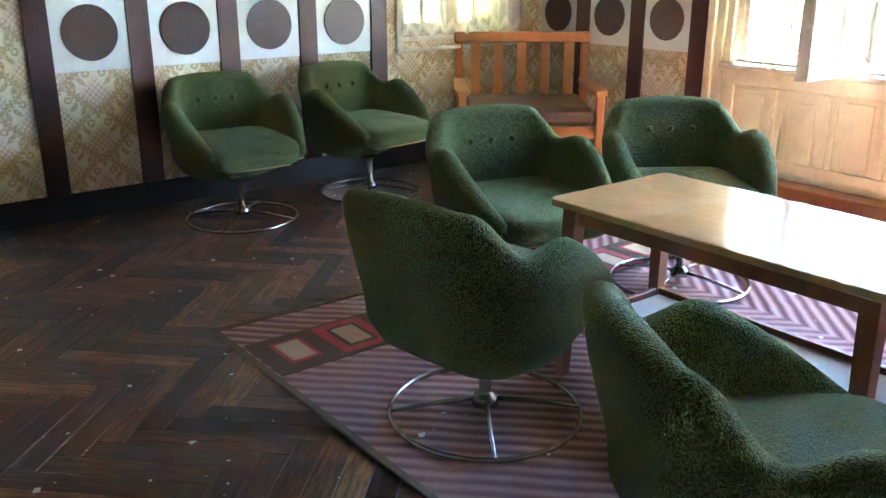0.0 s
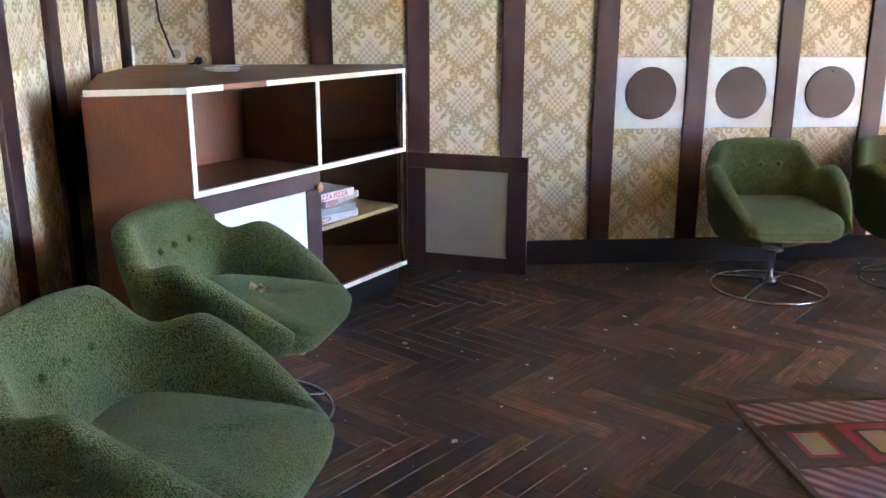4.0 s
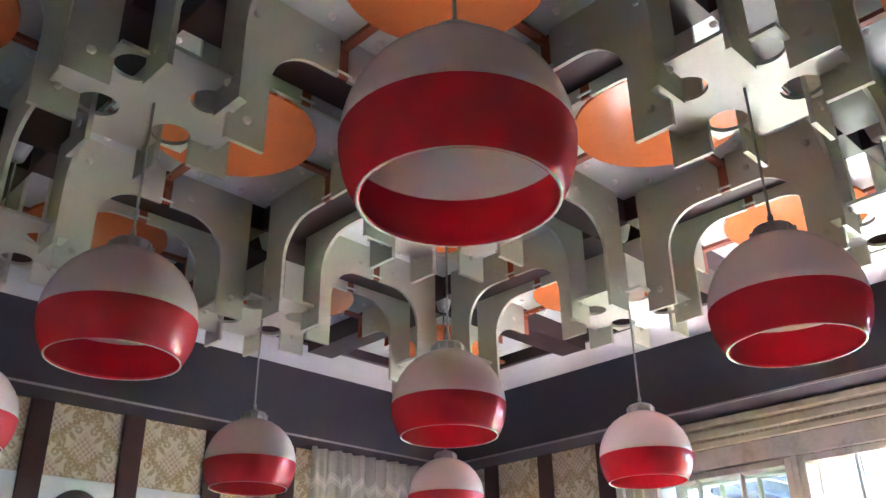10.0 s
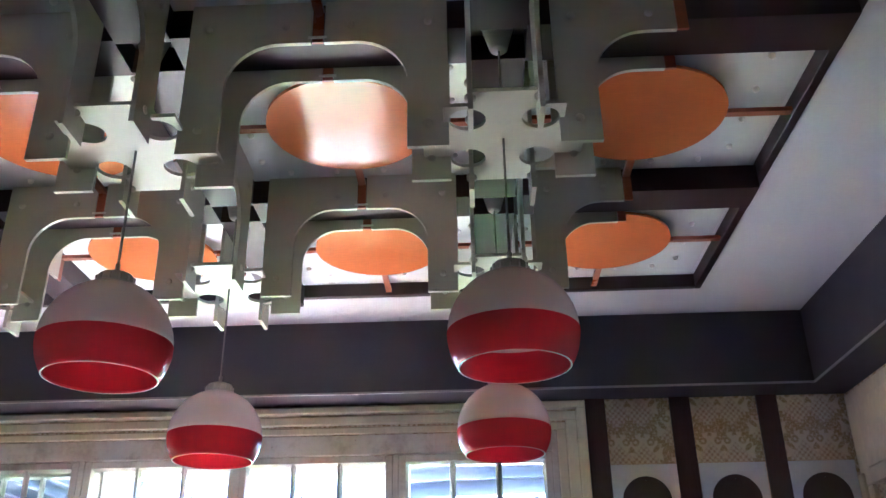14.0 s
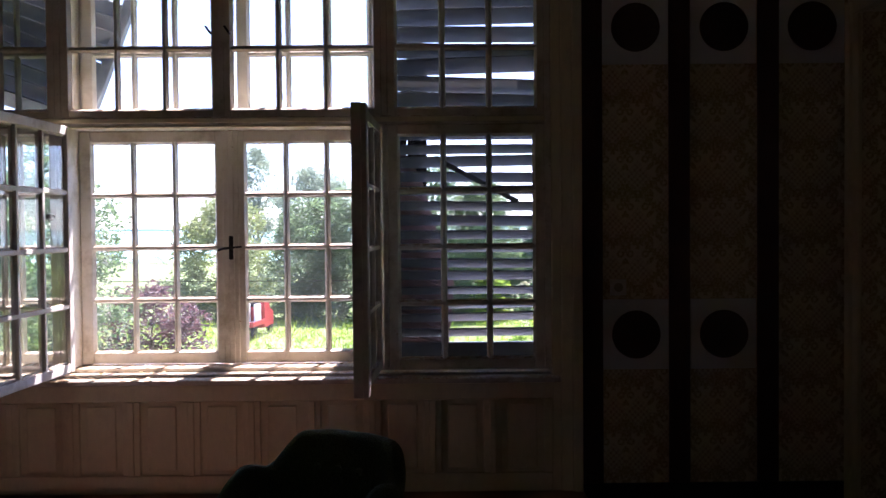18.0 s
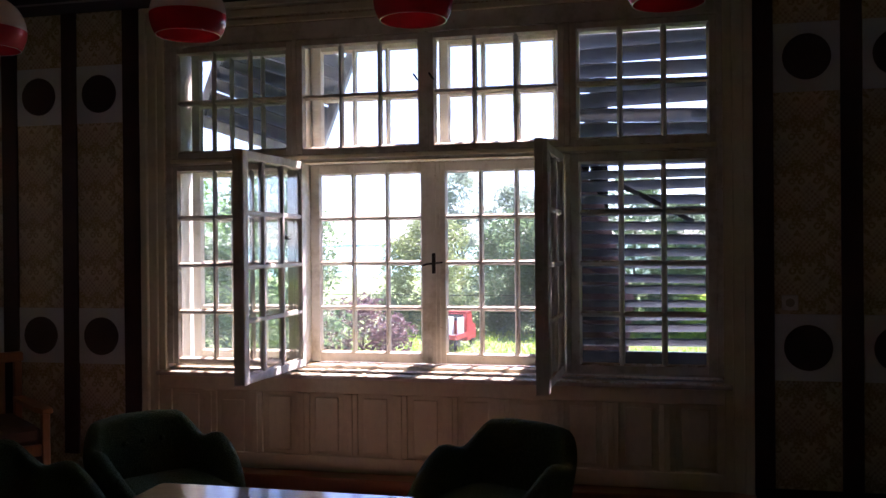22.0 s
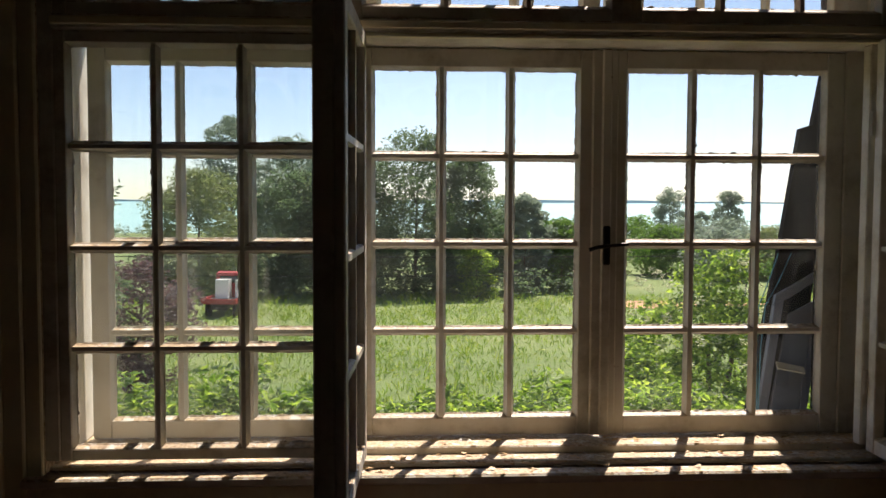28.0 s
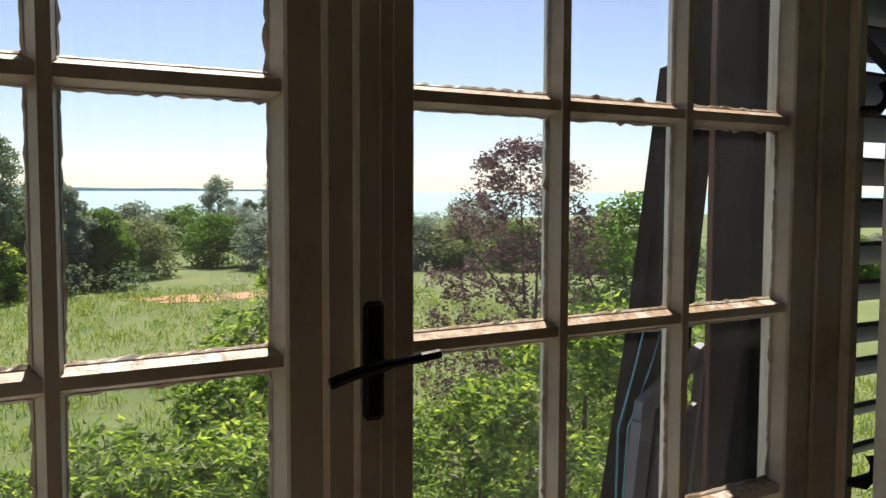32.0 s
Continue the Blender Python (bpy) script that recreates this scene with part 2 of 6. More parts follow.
def leaf_mat(name, c0, c1, c2, through=(2.6, 2.8, 1.2)):
    m, nt, b = nodes_of(name)
    geo = nt.nodes.new("ShaderNodeNewGeometry")
    col = ramp(nt, geo.outputs["Random Per Island"], [(0.0, c0), (0.55, c1), (1.0, c2)])
    nt.links.new(col, b.inputs["Base Color"])
    b.inputs["Roughness"].default_value = 0.55
    tr = nt.nodes.new("ShaderNodeBsdfTranslucent")
    nt.links.new(mixc(nt, 1.0, col, through, "MULTIPLY"), tr.inputs[0])
    mx = nt.nodes.new("ShaderNodeMixShader")
    mx.inputs[0].default_value = 0.5
    nt.links.new(b.outputs[0], mx.inputs[1])
    nt.links.new(tr.outputs[0], mx.inputs[2])
    nt.links.new(mx.outputs[0], nt.nodes["Material Output"].inputs[0])
    return m


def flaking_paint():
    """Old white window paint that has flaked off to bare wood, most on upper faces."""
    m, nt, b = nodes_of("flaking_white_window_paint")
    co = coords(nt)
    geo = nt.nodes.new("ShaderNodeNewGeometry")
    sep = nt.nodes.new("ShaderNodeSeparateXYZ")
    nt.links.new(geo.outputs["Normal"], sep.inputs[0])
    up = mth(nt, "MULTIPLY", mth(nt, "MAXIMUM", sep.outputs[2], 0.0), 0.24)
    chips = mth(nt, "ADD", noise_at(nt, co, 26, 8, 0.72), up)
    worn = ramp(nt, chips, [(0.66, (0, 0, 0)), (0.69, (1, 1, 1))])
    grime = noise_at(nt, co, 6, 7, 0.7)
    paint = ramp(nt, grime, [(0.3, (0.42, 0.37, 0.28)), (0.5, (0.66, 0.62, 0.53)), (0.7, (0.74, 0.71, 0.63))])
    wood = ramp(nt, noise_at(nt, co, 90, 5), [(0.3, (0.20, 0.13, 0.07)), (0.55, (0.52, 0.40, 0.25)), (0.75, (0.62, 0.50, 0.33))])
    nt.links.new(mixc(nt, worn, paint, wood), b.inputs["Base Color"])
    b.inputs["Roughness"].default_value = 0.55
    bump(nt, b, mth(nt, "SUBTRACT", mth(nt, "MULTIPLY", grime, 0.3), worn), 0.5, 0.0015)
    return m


def glass_mat():
    """Thin old pane: clear with a faint film of dust and a mirror gloss."""
    m, nt, b = nodes_of("window_glass")
    tr = nt.nodes.new("ShaderNodeBsdfTransparent")
    tr.inputs[0].default_value = (0.95, 0.97, 0.96, 1)
    gl = nt.nodes.new("ShaderNodeBsdfGlossy")
    gl.inputs["Roughness"].default_value = 0.02
    lw = nd(nt, "ShaderNodeLayerWeight", Blend=0.5)
    gloss = mth(nt, "ADD", mth(nt, "MULTIPLY", mth(nt, "POWER", lw.outputs["Facing"], 5.0), 0.9), 0.04)
    mx = nt.nodes.new("ShaderNodeMixShader")
    nt.links.new(gloss, mx.inputs[0])
    nt.links.new(tr.outputs[0], mx.inputs[1])
    nt.links.new(gl.outputs[0], mx.inputs[2])
    df = nt.nodes.new("ShaderNodeBsdfTranslucent")
    df.inputs[0].default_value = (0.75, 0.75, 0.7, 1)
    mx2 = nt.nodes.new("ShaderNodeMixShader")
    film = ramp(nt, noise_at(nt, coords(nt), 3.5, 9, 0.75), [(0.35, (0.003,) * 3), (0.6, (0.010,) * 3), (0.8, (0.05,) * 3)])
    nt.links.new(film, mx2.inputs[0])
    nt.links.new(mx.outputs[0], mx2.inputs[1])
    nt.links.new(df.outputs[0], mx2.inputs[2])
    nt.links.new(mx2.outputs[0], nt.nodes["Material Output"].inputs[0])
    return m


def lace_mat():
    m, nt, b = nodes_of("lace_curtain")
    co = coords(nt)
    sep = nt.nodes.new("ShaderNodeSeparateXYZ")
    nt.links.new(co, sep.inputs[0])
    zig = mth(nt, "MULTIPLY", mth(nt, "ABSOLUTE", mth(nt, "SUBTRACT", mth(nt, "FRACT", mth(nt, "MULTIPLY", sep.outputs[1], 1 / 0.105)), 0.5)), 0.13)
    row = mth(nt, "FRACT", mth(nt, "MULTIPLY", mth(nt, "ADD", sep.outputs[2], zig), 1 / 0.235))
    band = mth(nt, "ABSOLUTE", mth(nt, "SUBTRACT", row, 0.5))
    lines = ramp(nt, band, [(0.03, (1, 1, 1)), (0.06, (0.25,) * 3), (0.10, (0.9,) * 3), (0.13, (0.0,) * 3)])
    folds = noise_at(nt, co, 1.0, 3, 0.5, (1.0, 26.0, 0.6))
    net = mth(nt, "ADD", mth(nt, "MULTIPLY", folds, 0.75), mth(nt, "MULTIPLY", noise_at(nt, co, 60, 3), 0.15))
    pat = mth(nt, "ADD", mth(nt, "MULTIPLY", lines, 0.35), net)
    dens = ramp(nt, pat, [(0.25, (0.38,) * 3), (0.6, (0.70,) * 3), (0.9, (0.93,) * 3)])
    tr = nt.nodes.new("ShaderNodeBsdfTransparent")
    df = nt.nodes.new("ShaderNodeBsdfDiffuse")
    df.inputs[0].default_value = (0.75, 0.74, 0.68, 1)
    tl = nt.nodes.new("ShaderNodeBsdfTranslucent")
    tl.inputs[0].default_value = (0.75, 0.74, 0.68, 1)
    ad = nt.nodes.new("ShaderNodeMixShader")
    nt.links.new(df.outputs[0], ad.inputs[1])
    nt.links.new(tl.outputs[0], ad.inputs[2])
    mx = nt.nodes.new("ShaderNodeMixShader")
    nt.links.new(dens, mx.inputs[0])
    nt.links.new(tr.outputs[0], mx.inputs[1])
    nt.links.new(ad.outputs[0], mx.inputs[2])
    nt.links.new(mx.outputs[0], nt.nodes["Material Output"].inputs[0])
    return m


def rug_mat():
    """Woven stripes that run aslant and fold back in a chevron, rose, wine and dark, with a rough pile."""
    m, nt, b = nodes_of("striped_rug_weave")
    co = coords(nt, False)
    sep = nt.nodes.new("ShaderNodeSeparateXYZ")
    nt.links.new(co, sep.inputs[0])
    wob = mth(nt, "MULTIPLY", noise_at(nt, co, 14, 3), 0.012)
    fold = mth(nt, "ABSOLUTE", mth(nt, "SUBTRACT", sep.outputs[1], 1.585))
    across = mth(nt, "MULTIPLY", mth(nt, "ADD", sep.outputs[0], fold), 0.7071)
    s = mth(nt, "FRACT", mth(nt, "MULTIPLY", mth(nt, "ADD", across, wob), 1 / 0.046))
    col = ramp(nt, s, [(0.0, (0.14, 0.060, 0.062)), (0.2, (0.17, 0.070, 0.072)), (0.38, (0.40, 0.22, 0.20)), (0.6, (0.48, 0.31, 0.275)), (0.8, (0.34, 0.145, 0.14)), (1.0, (0.14, 0.060, 0.062))])
    col = mixc(nt, mth(nt, "MULTIPLY", noise_at(nt, co, 4, 6), 0.35), col, (0.2, 0.13, 0.12))
    nt.links.new(col, b.inputs["Base Color"])
    b.inputs["Roughness"].default_value = 0.97
    bump(nt, b, mth(nt, "ADD", noise_at(nt, co, 240, 4, 0.8), mth(nt, "SINE", mth(nt, "MULTIPLY", s, 6.28))), 0.7, 0.003)
    return m


def grass_mat():
    m, nt, b = nodes_of("meadow_grass")
    co = coords(nt)
    big = noise_at(nt, co, 0.16, 7, 0.7)
    fine = noise_at(nt, co, 2.5, 8, 0.8)
    col = ramp(nt, mth(nt, "ADD", mth(nt, "MULTIPLY", big, 0.6), mth(nt, "MULTIPLY", fine, 0.4)), [(0.3, (0.075, 0.125, 0.026)), (0.5, (0.135, 0.19, 0.048)), (0.68, (0.235, 0.255, 0.09))])
    nt.links.new(col, b.inputs["Base Color"])
    b.inputs["Roughness"].default_value = 0.9
    bump(nt, b, fine, 0.6, 0.08)
    return m


def glow_glass(name, base, through, share=0.3):
    """Glossy coloured glass that lets some light through."""
    m, nt, b = nodes_of(name)
    col = ramp(nt, noise_at(nt, coords(nt, False), 6, 3), [(0.3, tuple(c * 0.92 for c in base)), (0.7, base)])
    nt.links.new(col, b.inputs["Base Color"])
    b.inputs["Roughness"].default_value = 0.12
    tr = nt.nodes.new("ShaderNodeBsdfTranslucent")
    tr.inputs[0].default_value = (*through, 1)
    mx = nt.nodes.new("ShaderNodeMixShader")
    mx.inputs[0].default_value = share
    nt.links.new(b.outputs[0], mx.inputs[1])
    nt.links.new(tr.outputs[0], mx.inputs[2])
    nt.links.new(mx.outputs[0], nt.nodes["Material Output"].inputs[0])
    return m


def plain(name, base, rough=0.5, metal=0.0, trans=0.0):
    m, nt, b = nodes_of(name)
    co = coords(nt, False)
    v = noise_at(nt, co, 40, 5)
    nt.links.new(ramp(nt, v, [(0.3, tuple(c * 0.88 for c in base)), (0.7, tuple(min(1, c * 1.1) for c in base))]), b.inputs["Base Color"])
    b.inputs["Roughness"].default_value = rough
    b.inputs["Metallic"].default_value = metal
    return m


PAPER = wallpaper()
PARQUET = parquet()
SUBFLOOR = surface("dark_floor_joint", (0.012, 0.008, 0.006), 0.8)
STRIPE = surface("brown_stained_board", (0.062, 0.024, 0.022), 0.5, 0.35, 5, (6, 6, 0.5), 40, 0.2, world_space=True)
BANDM = surface("brown_painted_cornice", (0.040, 0.034, 0.043), 0.6, 0.15, 3, None, 90, 0.1, world_space=True)
BLACKBASE = surface("black_painted_baseboard", (0.012, 0.012, 0.016), 0.45, 0.3, 6, world_space=True)
WHITEPANEL = surface("white_laminate_panel", (0.74, 0.75, 0.74), 0.4, 0.06, 3, None, 60, 0.05, dirt=(0.5, 0.46, 0.4), dirt_amount=0.25)
DISCM = surface("brown_lacquered_disc", (0.060, 0.031, 0.027), 0.46, 0.2, 9, None, 80, 0.08)
OLDWHITE = surface("old_cream_paint", (0.74, 0.68, 0.48), 0.5, 0.1, 4, (1, 1, 0.4), 40, 0.2, dirt=(0.36, 0.27, 0.15), dirt_amount=0.4, world_space=True)
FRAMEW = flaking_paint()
PLASTER = surface("ceiling_plaster", (0.66, 0.66, 0.66), 0.75, 0.06, 2, None, 60, 0.1, world_space=True)
LACQ = surface("ivory_lacquered_board", (0.53, 0.50, 0.41), 0.34, 0.05, 4, None, 70, 0.04, rvar=0.08)
MIRRORW = surface("glossy_white_ceiling_panel", (0.68, 0.69, 0.66), 0.13, 0.05, 3, None, 50, 0.03, rvar=0.06)
ORANGE = surface("orange_lacquered_disc", (0.56, 0.155, 0.035), 0.14, 0.12, 4, (1, 8, 1), 20, 0.05, rvar=0.04)
STRIPM = surface("dulled_edge_strip", (0.30, 0.28, 0.27), 0.5, 0.1, 6)
RODM = surface("orange_brown_rod", (0.30, 0.075, 0.025), 0.3, 0.15, 6, (8, 1, 8), 30, 0.05)
DARKBEAM = surface("dark_red_brown_batten", (0.034, 0.012, 0.011), 0.42, 0.3, 6, (8, 1, 8), 30, 0.1)
BOXWOOD = surface("brown_hardboard_back", (0.30, 0.14, 0.055), 0.6, 0.15, 4, (1, 1, 5), 40, 0.1)
CABWOOD = surface("dark_walnut_veneer", (0.16, 0.050, 0.018), 0.42, 0.35, 4, (8, 8, 0.7), 25, 0.15)
EDGE = surface("white_edge_strip", (0.81, 0.78, 0.72), 0.4, 0.06, 12, None, 60, 0.05)
GREEN = fabric("green_boucle_fabric", (0.084, 0.110, 0.031))
CHROME = surface("dull_chrome", (0.40, 0.40, 0.40), 0.20, 0.1, 20, None, 60, 0.03, metal=1.0)
PLYEDGE = surface("plywood_edge", (0.55, 0.36, 0.16), 0.5, 0.15, 20)
TABLETOP = surface("varnished_oak_tabletop", (0.52, 0.31, 0.13), 0.13, 0.22, 3, (1.2, 10, 1), 16, 0.06, dirt=(0.75, 0.66, 0.5), dirt_amount=0.35, coat=0.4, rvar=0.08)
TABLEWOOD = surface("reddish_beech", (0.24, 0.09, 0.04), 0.42, 0.25, 5, (6, 6, 0.6), 25, 0.12)
SOFAWOOD = surface("orange_varnished_pine", (0.47, 0.19, 0.055), 0.36, 0.22, 5, (6, 6, 0.6), 20, 0.12)
SOFACLOTH = surface("brown_seat_cloth", (0.15, 0.085, 0.05), 0.95, 0.25, 8, None, 200, 0.5)
RUG = rug_mat()
RUGEDGE = surface("rug_binding", (0.12, 0.085, 0.045), 0.95, 0.3, 12, None, 160, 0.4)
RUGRED = surface("rug_red_wool", (0.36, 0.06, 0.07), 0.97, 0.2, 20, None, 200, 0.5)
RUGTAN = surface("rug_tan_wool", (0.46, 0.33, 0.24), 0.97, 0.2, 20, None, 200, 0.5)
RUGBROWN = surface("rug_brown_wool", (0.10, 0.06, 0.045), 0.97, 0.25, 20, None, 200, 0.5)
LAMPRED = glow_glass("red_glass_shade", (0.60, 0.062, 0.075), (0.80, 0.075, 0.095), 0.42)
LAMPWHITE = glow_glass("pink_white_glass_shade", (0.76, 0.65, 0.63), (0.92, 0.84, 0.82), 0.38)
LAMPIN = glow_glass("white_glass_lining", (0.88, 0.86, 0.83), (0.95, 0.92, 0.90), 0.35)
LAMPCAP = surface("grey_lamp_cap", (0.42, 0.41, 0.38), 0.45, 0.1, 20, metal=0.5)
CORD = plain("grey_cord", (0.28, 0.26, 0.24), 0.7)
GLASS = glass_mat()
LACE = lace_mat()
GRASS = grass_mat()
IRON = surface("black_iron", (0.02, 0.018, 0.018), 0.4, 0.3, 20, metal=0.6)
PLANKM = surface("black_tarred_plank", (0.008, 0.008, 0.009), 1.0, 0.4, 5, (8, 8, 0.7), 25, 0.4, dirt=(0.028, 0.018, 0.014), dirt_amount=0.4, world_space=True)
PLANKM.node_tree.nodes["Principled BSDF"].inputs["Specular IOR Level"].default_value = 0.08
SHELFGREY = surface("grey_shelf_board", (0.30, 0.28, 0.25), 0.9, 0.15, 6, None, 60, 0.1, dirt=(0.28, 0.25, 0.21), dirt_amount=0.4)
FALLENM = surface("weathered_red_brown_shutter", (0.17, 0.105, 0.10), 0.7, 0.4, 6, (0.7, 8, 8), 25, 0.3, dirt=(0.04, 0.03, 0.03), dirt_amount=0.5)
# blue in the base colour is the sky's reflection on the slats, painted in
SHUTTER = surface("weathered_dark_shutter", (0.13, 0.145, 0.185), 0.5, 0.4, 5, (0.7, 8, 8), 25, 0.3, dirt=(0.16, 0.1, 0.075), dirt_amount=0.6, world_space=True)
PLASTIC = plain("white_plastic", (0.75, 0.74, 0.70), 0.35)

# ---- mesh helpers ----


def thing(name, label, category, group="", kind="", at=None):
    ob = new(name)
    ob.empty_display_size = 0.1
    if at is not None:
        ob.matrix_world = at
    return tagged(ob, label, category, group, kind)


def part(name, bm, material, parent=None, label="", smooth=False):
    me = bpy.data.meshes.new(name)
    bm.to_mesh(me)
    bm.free()
    if smooth:
        for p in me.polygons:
            p.use_smooth = True
    me.materials.append(material)
    ob = new(name, me)
    if parent:
        ob.parent = parent
    return tagged(ob, label)


def whole(name, bm, material, label, category, group="", kind="", smooth=False):
    return tagged(part(name, bm, material, None, "", smooth), label, category, group, kind)


def B():
    return bmesh.new()


def box(bm, x0, x1, y0, y1, z0, z1, m=None, bev=0.0):
    vs = [bm.verts.new(Vector((x, y, z))) for z in (z0, z1) for y in (y0, y1) for x in (x0, x1)]
    fs = [bm.faces.new([vs[i] for i in q]) for q in ((0, 2, 3, 1), (4, 5, 7, 6), (0, 1, 5, 4), (2, 6, 7, 3), (0, 4, 6, 2), (1, 3, 7, 5))]
    if bev:
        es = list({e for f in fs for e in f.edges})
        r = bmesh.ops.bevel(bm, geom=es, offset=bev, segments=1, affect="EDGES", profile=0.5)
        vs = list({v for f in r["faces"] for v in f.verts} | {v for v in vs if v.is_valid})
    if m is not None:
        bmesh.ops.transform(bm, matrix=m, verts=vs)
    return bm


def prism(bm, pts, z0, z1, m=None):
    """A flat outline, raised from z0 to z1."""
    lo = [bm.verts.new((x, y, z0)) for x, y in pts]
    hi = [bm.verts.new((x, y, z1)) for x, y in pts]
    bm.faces.new(lo[::-1])
    bm.faces.new(hi)
    n = len(pts)
    for i in range(n):
        bm.faces.new((lo[i], lo[(i + 1) % n], hi[(i + 1) % n], hi[i]))
    if m is not None:
        bmesh.ops.transform(bm, matrix=m, verts=lo + hi)
    return bm


def lathe(bm, prof, n=32, m=None, close=False):
    """Turns a profile of (radius, height) about z."""
    rings = []
    for r, z in prof:
        if r < 1e-5:
            rings.append([bm.verts.new((0, 0, z))])
        else:
            rings.append([bm.verts.new((r * math.cos(2 * math.pi * i / n), r * math.sin(2 * math.pi * i / n), z)) for i in range(n)])
    pairs = list(zip(rings, rings[1:])) + ([(rings[-1], rings[0])] if close else [])
    for a, b in pairs:
        for i in range(n):
            j = (i + 1) % n
            q = [a[i % len(a)], a[j % len(a)], b[j % len(b)], b[i % len(b)]]
            q = list(dict.fromkeys(q))
            if len(q) > 2:
                try:
                    bm.faces.new(q)
                except ValueError:
                    pass
    vs = [v for r in rings for v in r]
    if m is not None:
        bmesh.ops.transform(bm, matrix=m, verts=vs)
    return bm


def tube(bm, pts, r, n=8, closed=False):
    pts = [Vector(p) for p in pts]
    k = len(pts)
    rings = []
    for i, p in enumerate(pts):
        a = pts[(i - 1) % k] if closed or i else p
        b = pts[(i + 1) % k] if closed or i < k - 1 else p
        d = (b - a).normalized()
        ref = Vector((0, 0, 1)) if abs(d.z) < 0.9 else Vector((1, 0, 0))
        u = d.cross(ref).normalized()
        v = d.cross(u)
        rr = r[i] if isinstance(r, (list, tuple)) else r
        rings.append([bm.verts.new(p + rr * (math.cos(2 * math.pi * j / n) * u + math.sin(2 * math.pi * j / n) * v)) for j in range(n)])
    for i in range(k if closed else k - 1):
        a, b = rings[i], rings[(i + 1) % k]
        for j in range(n):
            bm.faces.new((a[j], a[(j + 1) % n], b[(j + 1) % n], b[j]))
    if not closed:
        bm.faces.new(rings[0][::-1])
        bm.faces.new(rings[-1])
    return bm


def disc_z(bm, cx, cy, r, z0, z1, n=32):
    return prism(bm, [(cx + r * math.cos(2 * math.pi * i / n), cy + r * math.sin(2 * math.pi * i / n)) for i in range(n)], z0, z1)


# ---- plan ----
XA, XC, YB, YW = -4.0, 2.12, -1.08, 4.21       # shelf wall, door wall, back wall, window wall
CEIL, BAND_Z, BAND_D = 3.215, 2.848, 0.23
PITCH, PW = 0.4505, 0.3445
UP0, UP1, LO0, LO1 = 2.165, 2.517, 0.684, 1.026
WX0, WX1, WZ0, WZ1 = -2.55, 0.665, 0.66, 2.70   # big window's opening
CY0, CY1, CZ0, CZ1 = 3.10, 3.90, 0.72, 2.55     # lace window's opening
DY0, DY1, DZ = 3.15, 4.08, 2.38                 # doorway in the door wall
T = 0.32

# ---- shell ----
bm = B()
box(bm, XA - T, XC + T, YB - T, YW + T, -0.25, -0.012)
tagged(part("floor", bm, SUBFLOOR), "dark joints of an old parquet floor", "floor", kind="structure")
bm = B()
for a in ((XA - T, XA, YB, CY0, -0.012, CEIL), (XA - T, XA, CY1, YW + T, -0.012, CEIL), (XA - T, XA, CY0, CY1, -0.012, CZ0), (XA - T, XA, CY0, CY1, CZ1, CEIL)):
    box(bm, *a)
wall_a = tagged(part("wall_west", bm, PAPER), "wall papered in cream and ochre damask with brown boards", "wall", kind="structure")
bm = B()
for a in ((XA, WX0, YW, YW + T, -0.012, CEIL), (WX1, XC + T, YW, YW + T, -0.012, CEIL), (WX0, WX1, YW, YW + T, -0.012, WZ0), (WX0, WX1, YW, YW + T, WZ1, CEIL)):
    box(bm, *a)
wall_w = tagged(part("wall_north", bm, PAPER), "papered window wall with a wide casement window", "wall", kind="structure")
bm = B()
box(bm, XA - T, XC + T, YB - T, YB, -0.012, CEIL)
wall_b = tagged(part("wall_south", bm, PAPER), "papered back wall with brown boards", "wall", kind="structure")
bm = B()
for a in ((XC, XC + T, YB, DY0, -0.012, CEIL), (XC, XC + T, DY1, YW, -0.012, CEIL), (XC, XC + T, DY0, DY1, DZ, CEIL)):
    box(bm, *a)
wall_c = tagged(part("wall_east", bm, PAPER), "papered wall with a doorway", "wall", kind="structure")
bm = B()
box(bm, XC + T, XC + T + 0.08, DY0 - 0.2, DY1 + 0.2, -0.012, DZ + 0.2)
tagged(part("wall_passage", bm, OLDWHITE), "cream wall closing the passage beyond the doorway", "wall", kind="structure")
bm = B()
HX0, HX1, HY0, HY1, CZ = -3.40, 1.315, -0.122, 3.62, 3.26   # recess of the disc ceiling
for a in ((XA - T, HX0, YB - T, YW + T), (HX1, XC + T, YB - T, YW + T), (HX0, HX1, YB - T, HY0), (HX0, HX1, HY1, YW + T)):
    box(bm, *a, CEIL, CZ + 0.2)
box(bm, HX0, HX1, HY0, HY1, CZ, CZ + 0.2)
ceiling = tagged(part("ceiling", bm, PLASTER), "white plaster ceiling", "ceiling", kind="structure")
bm = B()
d = BAND_D
for a in ((XA, XA + d, YB, YW), (XC - d, XC, YB, YW), (XA + d, XC - d, YB, YB + d), (XA + d, XC - d, YW - d, YW)):
    box(bm, *a, BAND_Z, CEIL)
cornice = tagged(part("cornice_trim", bm, BANDM), "dark brown painted box cornice under the ceiling", "cornice", kind="structure")
bm = B()
e = 0.003
for a in ((XA + d - 0.004, XA + d + e, YB + d, YW - d), (XC - d - e, XC - d + 0.004, YB + d, YW - d), (XA + d, XC - d, YB + d - 0.004, YB + d + e), (XA + d, XC - d, YW - d - e, YW - d + 0.004)):
    box(bm, *a, BAND_Z - 0.006, BAND_Z + 0.004)
part("edge_strip", bm, STRIPM, cornice, "thin pale lower edge strip")

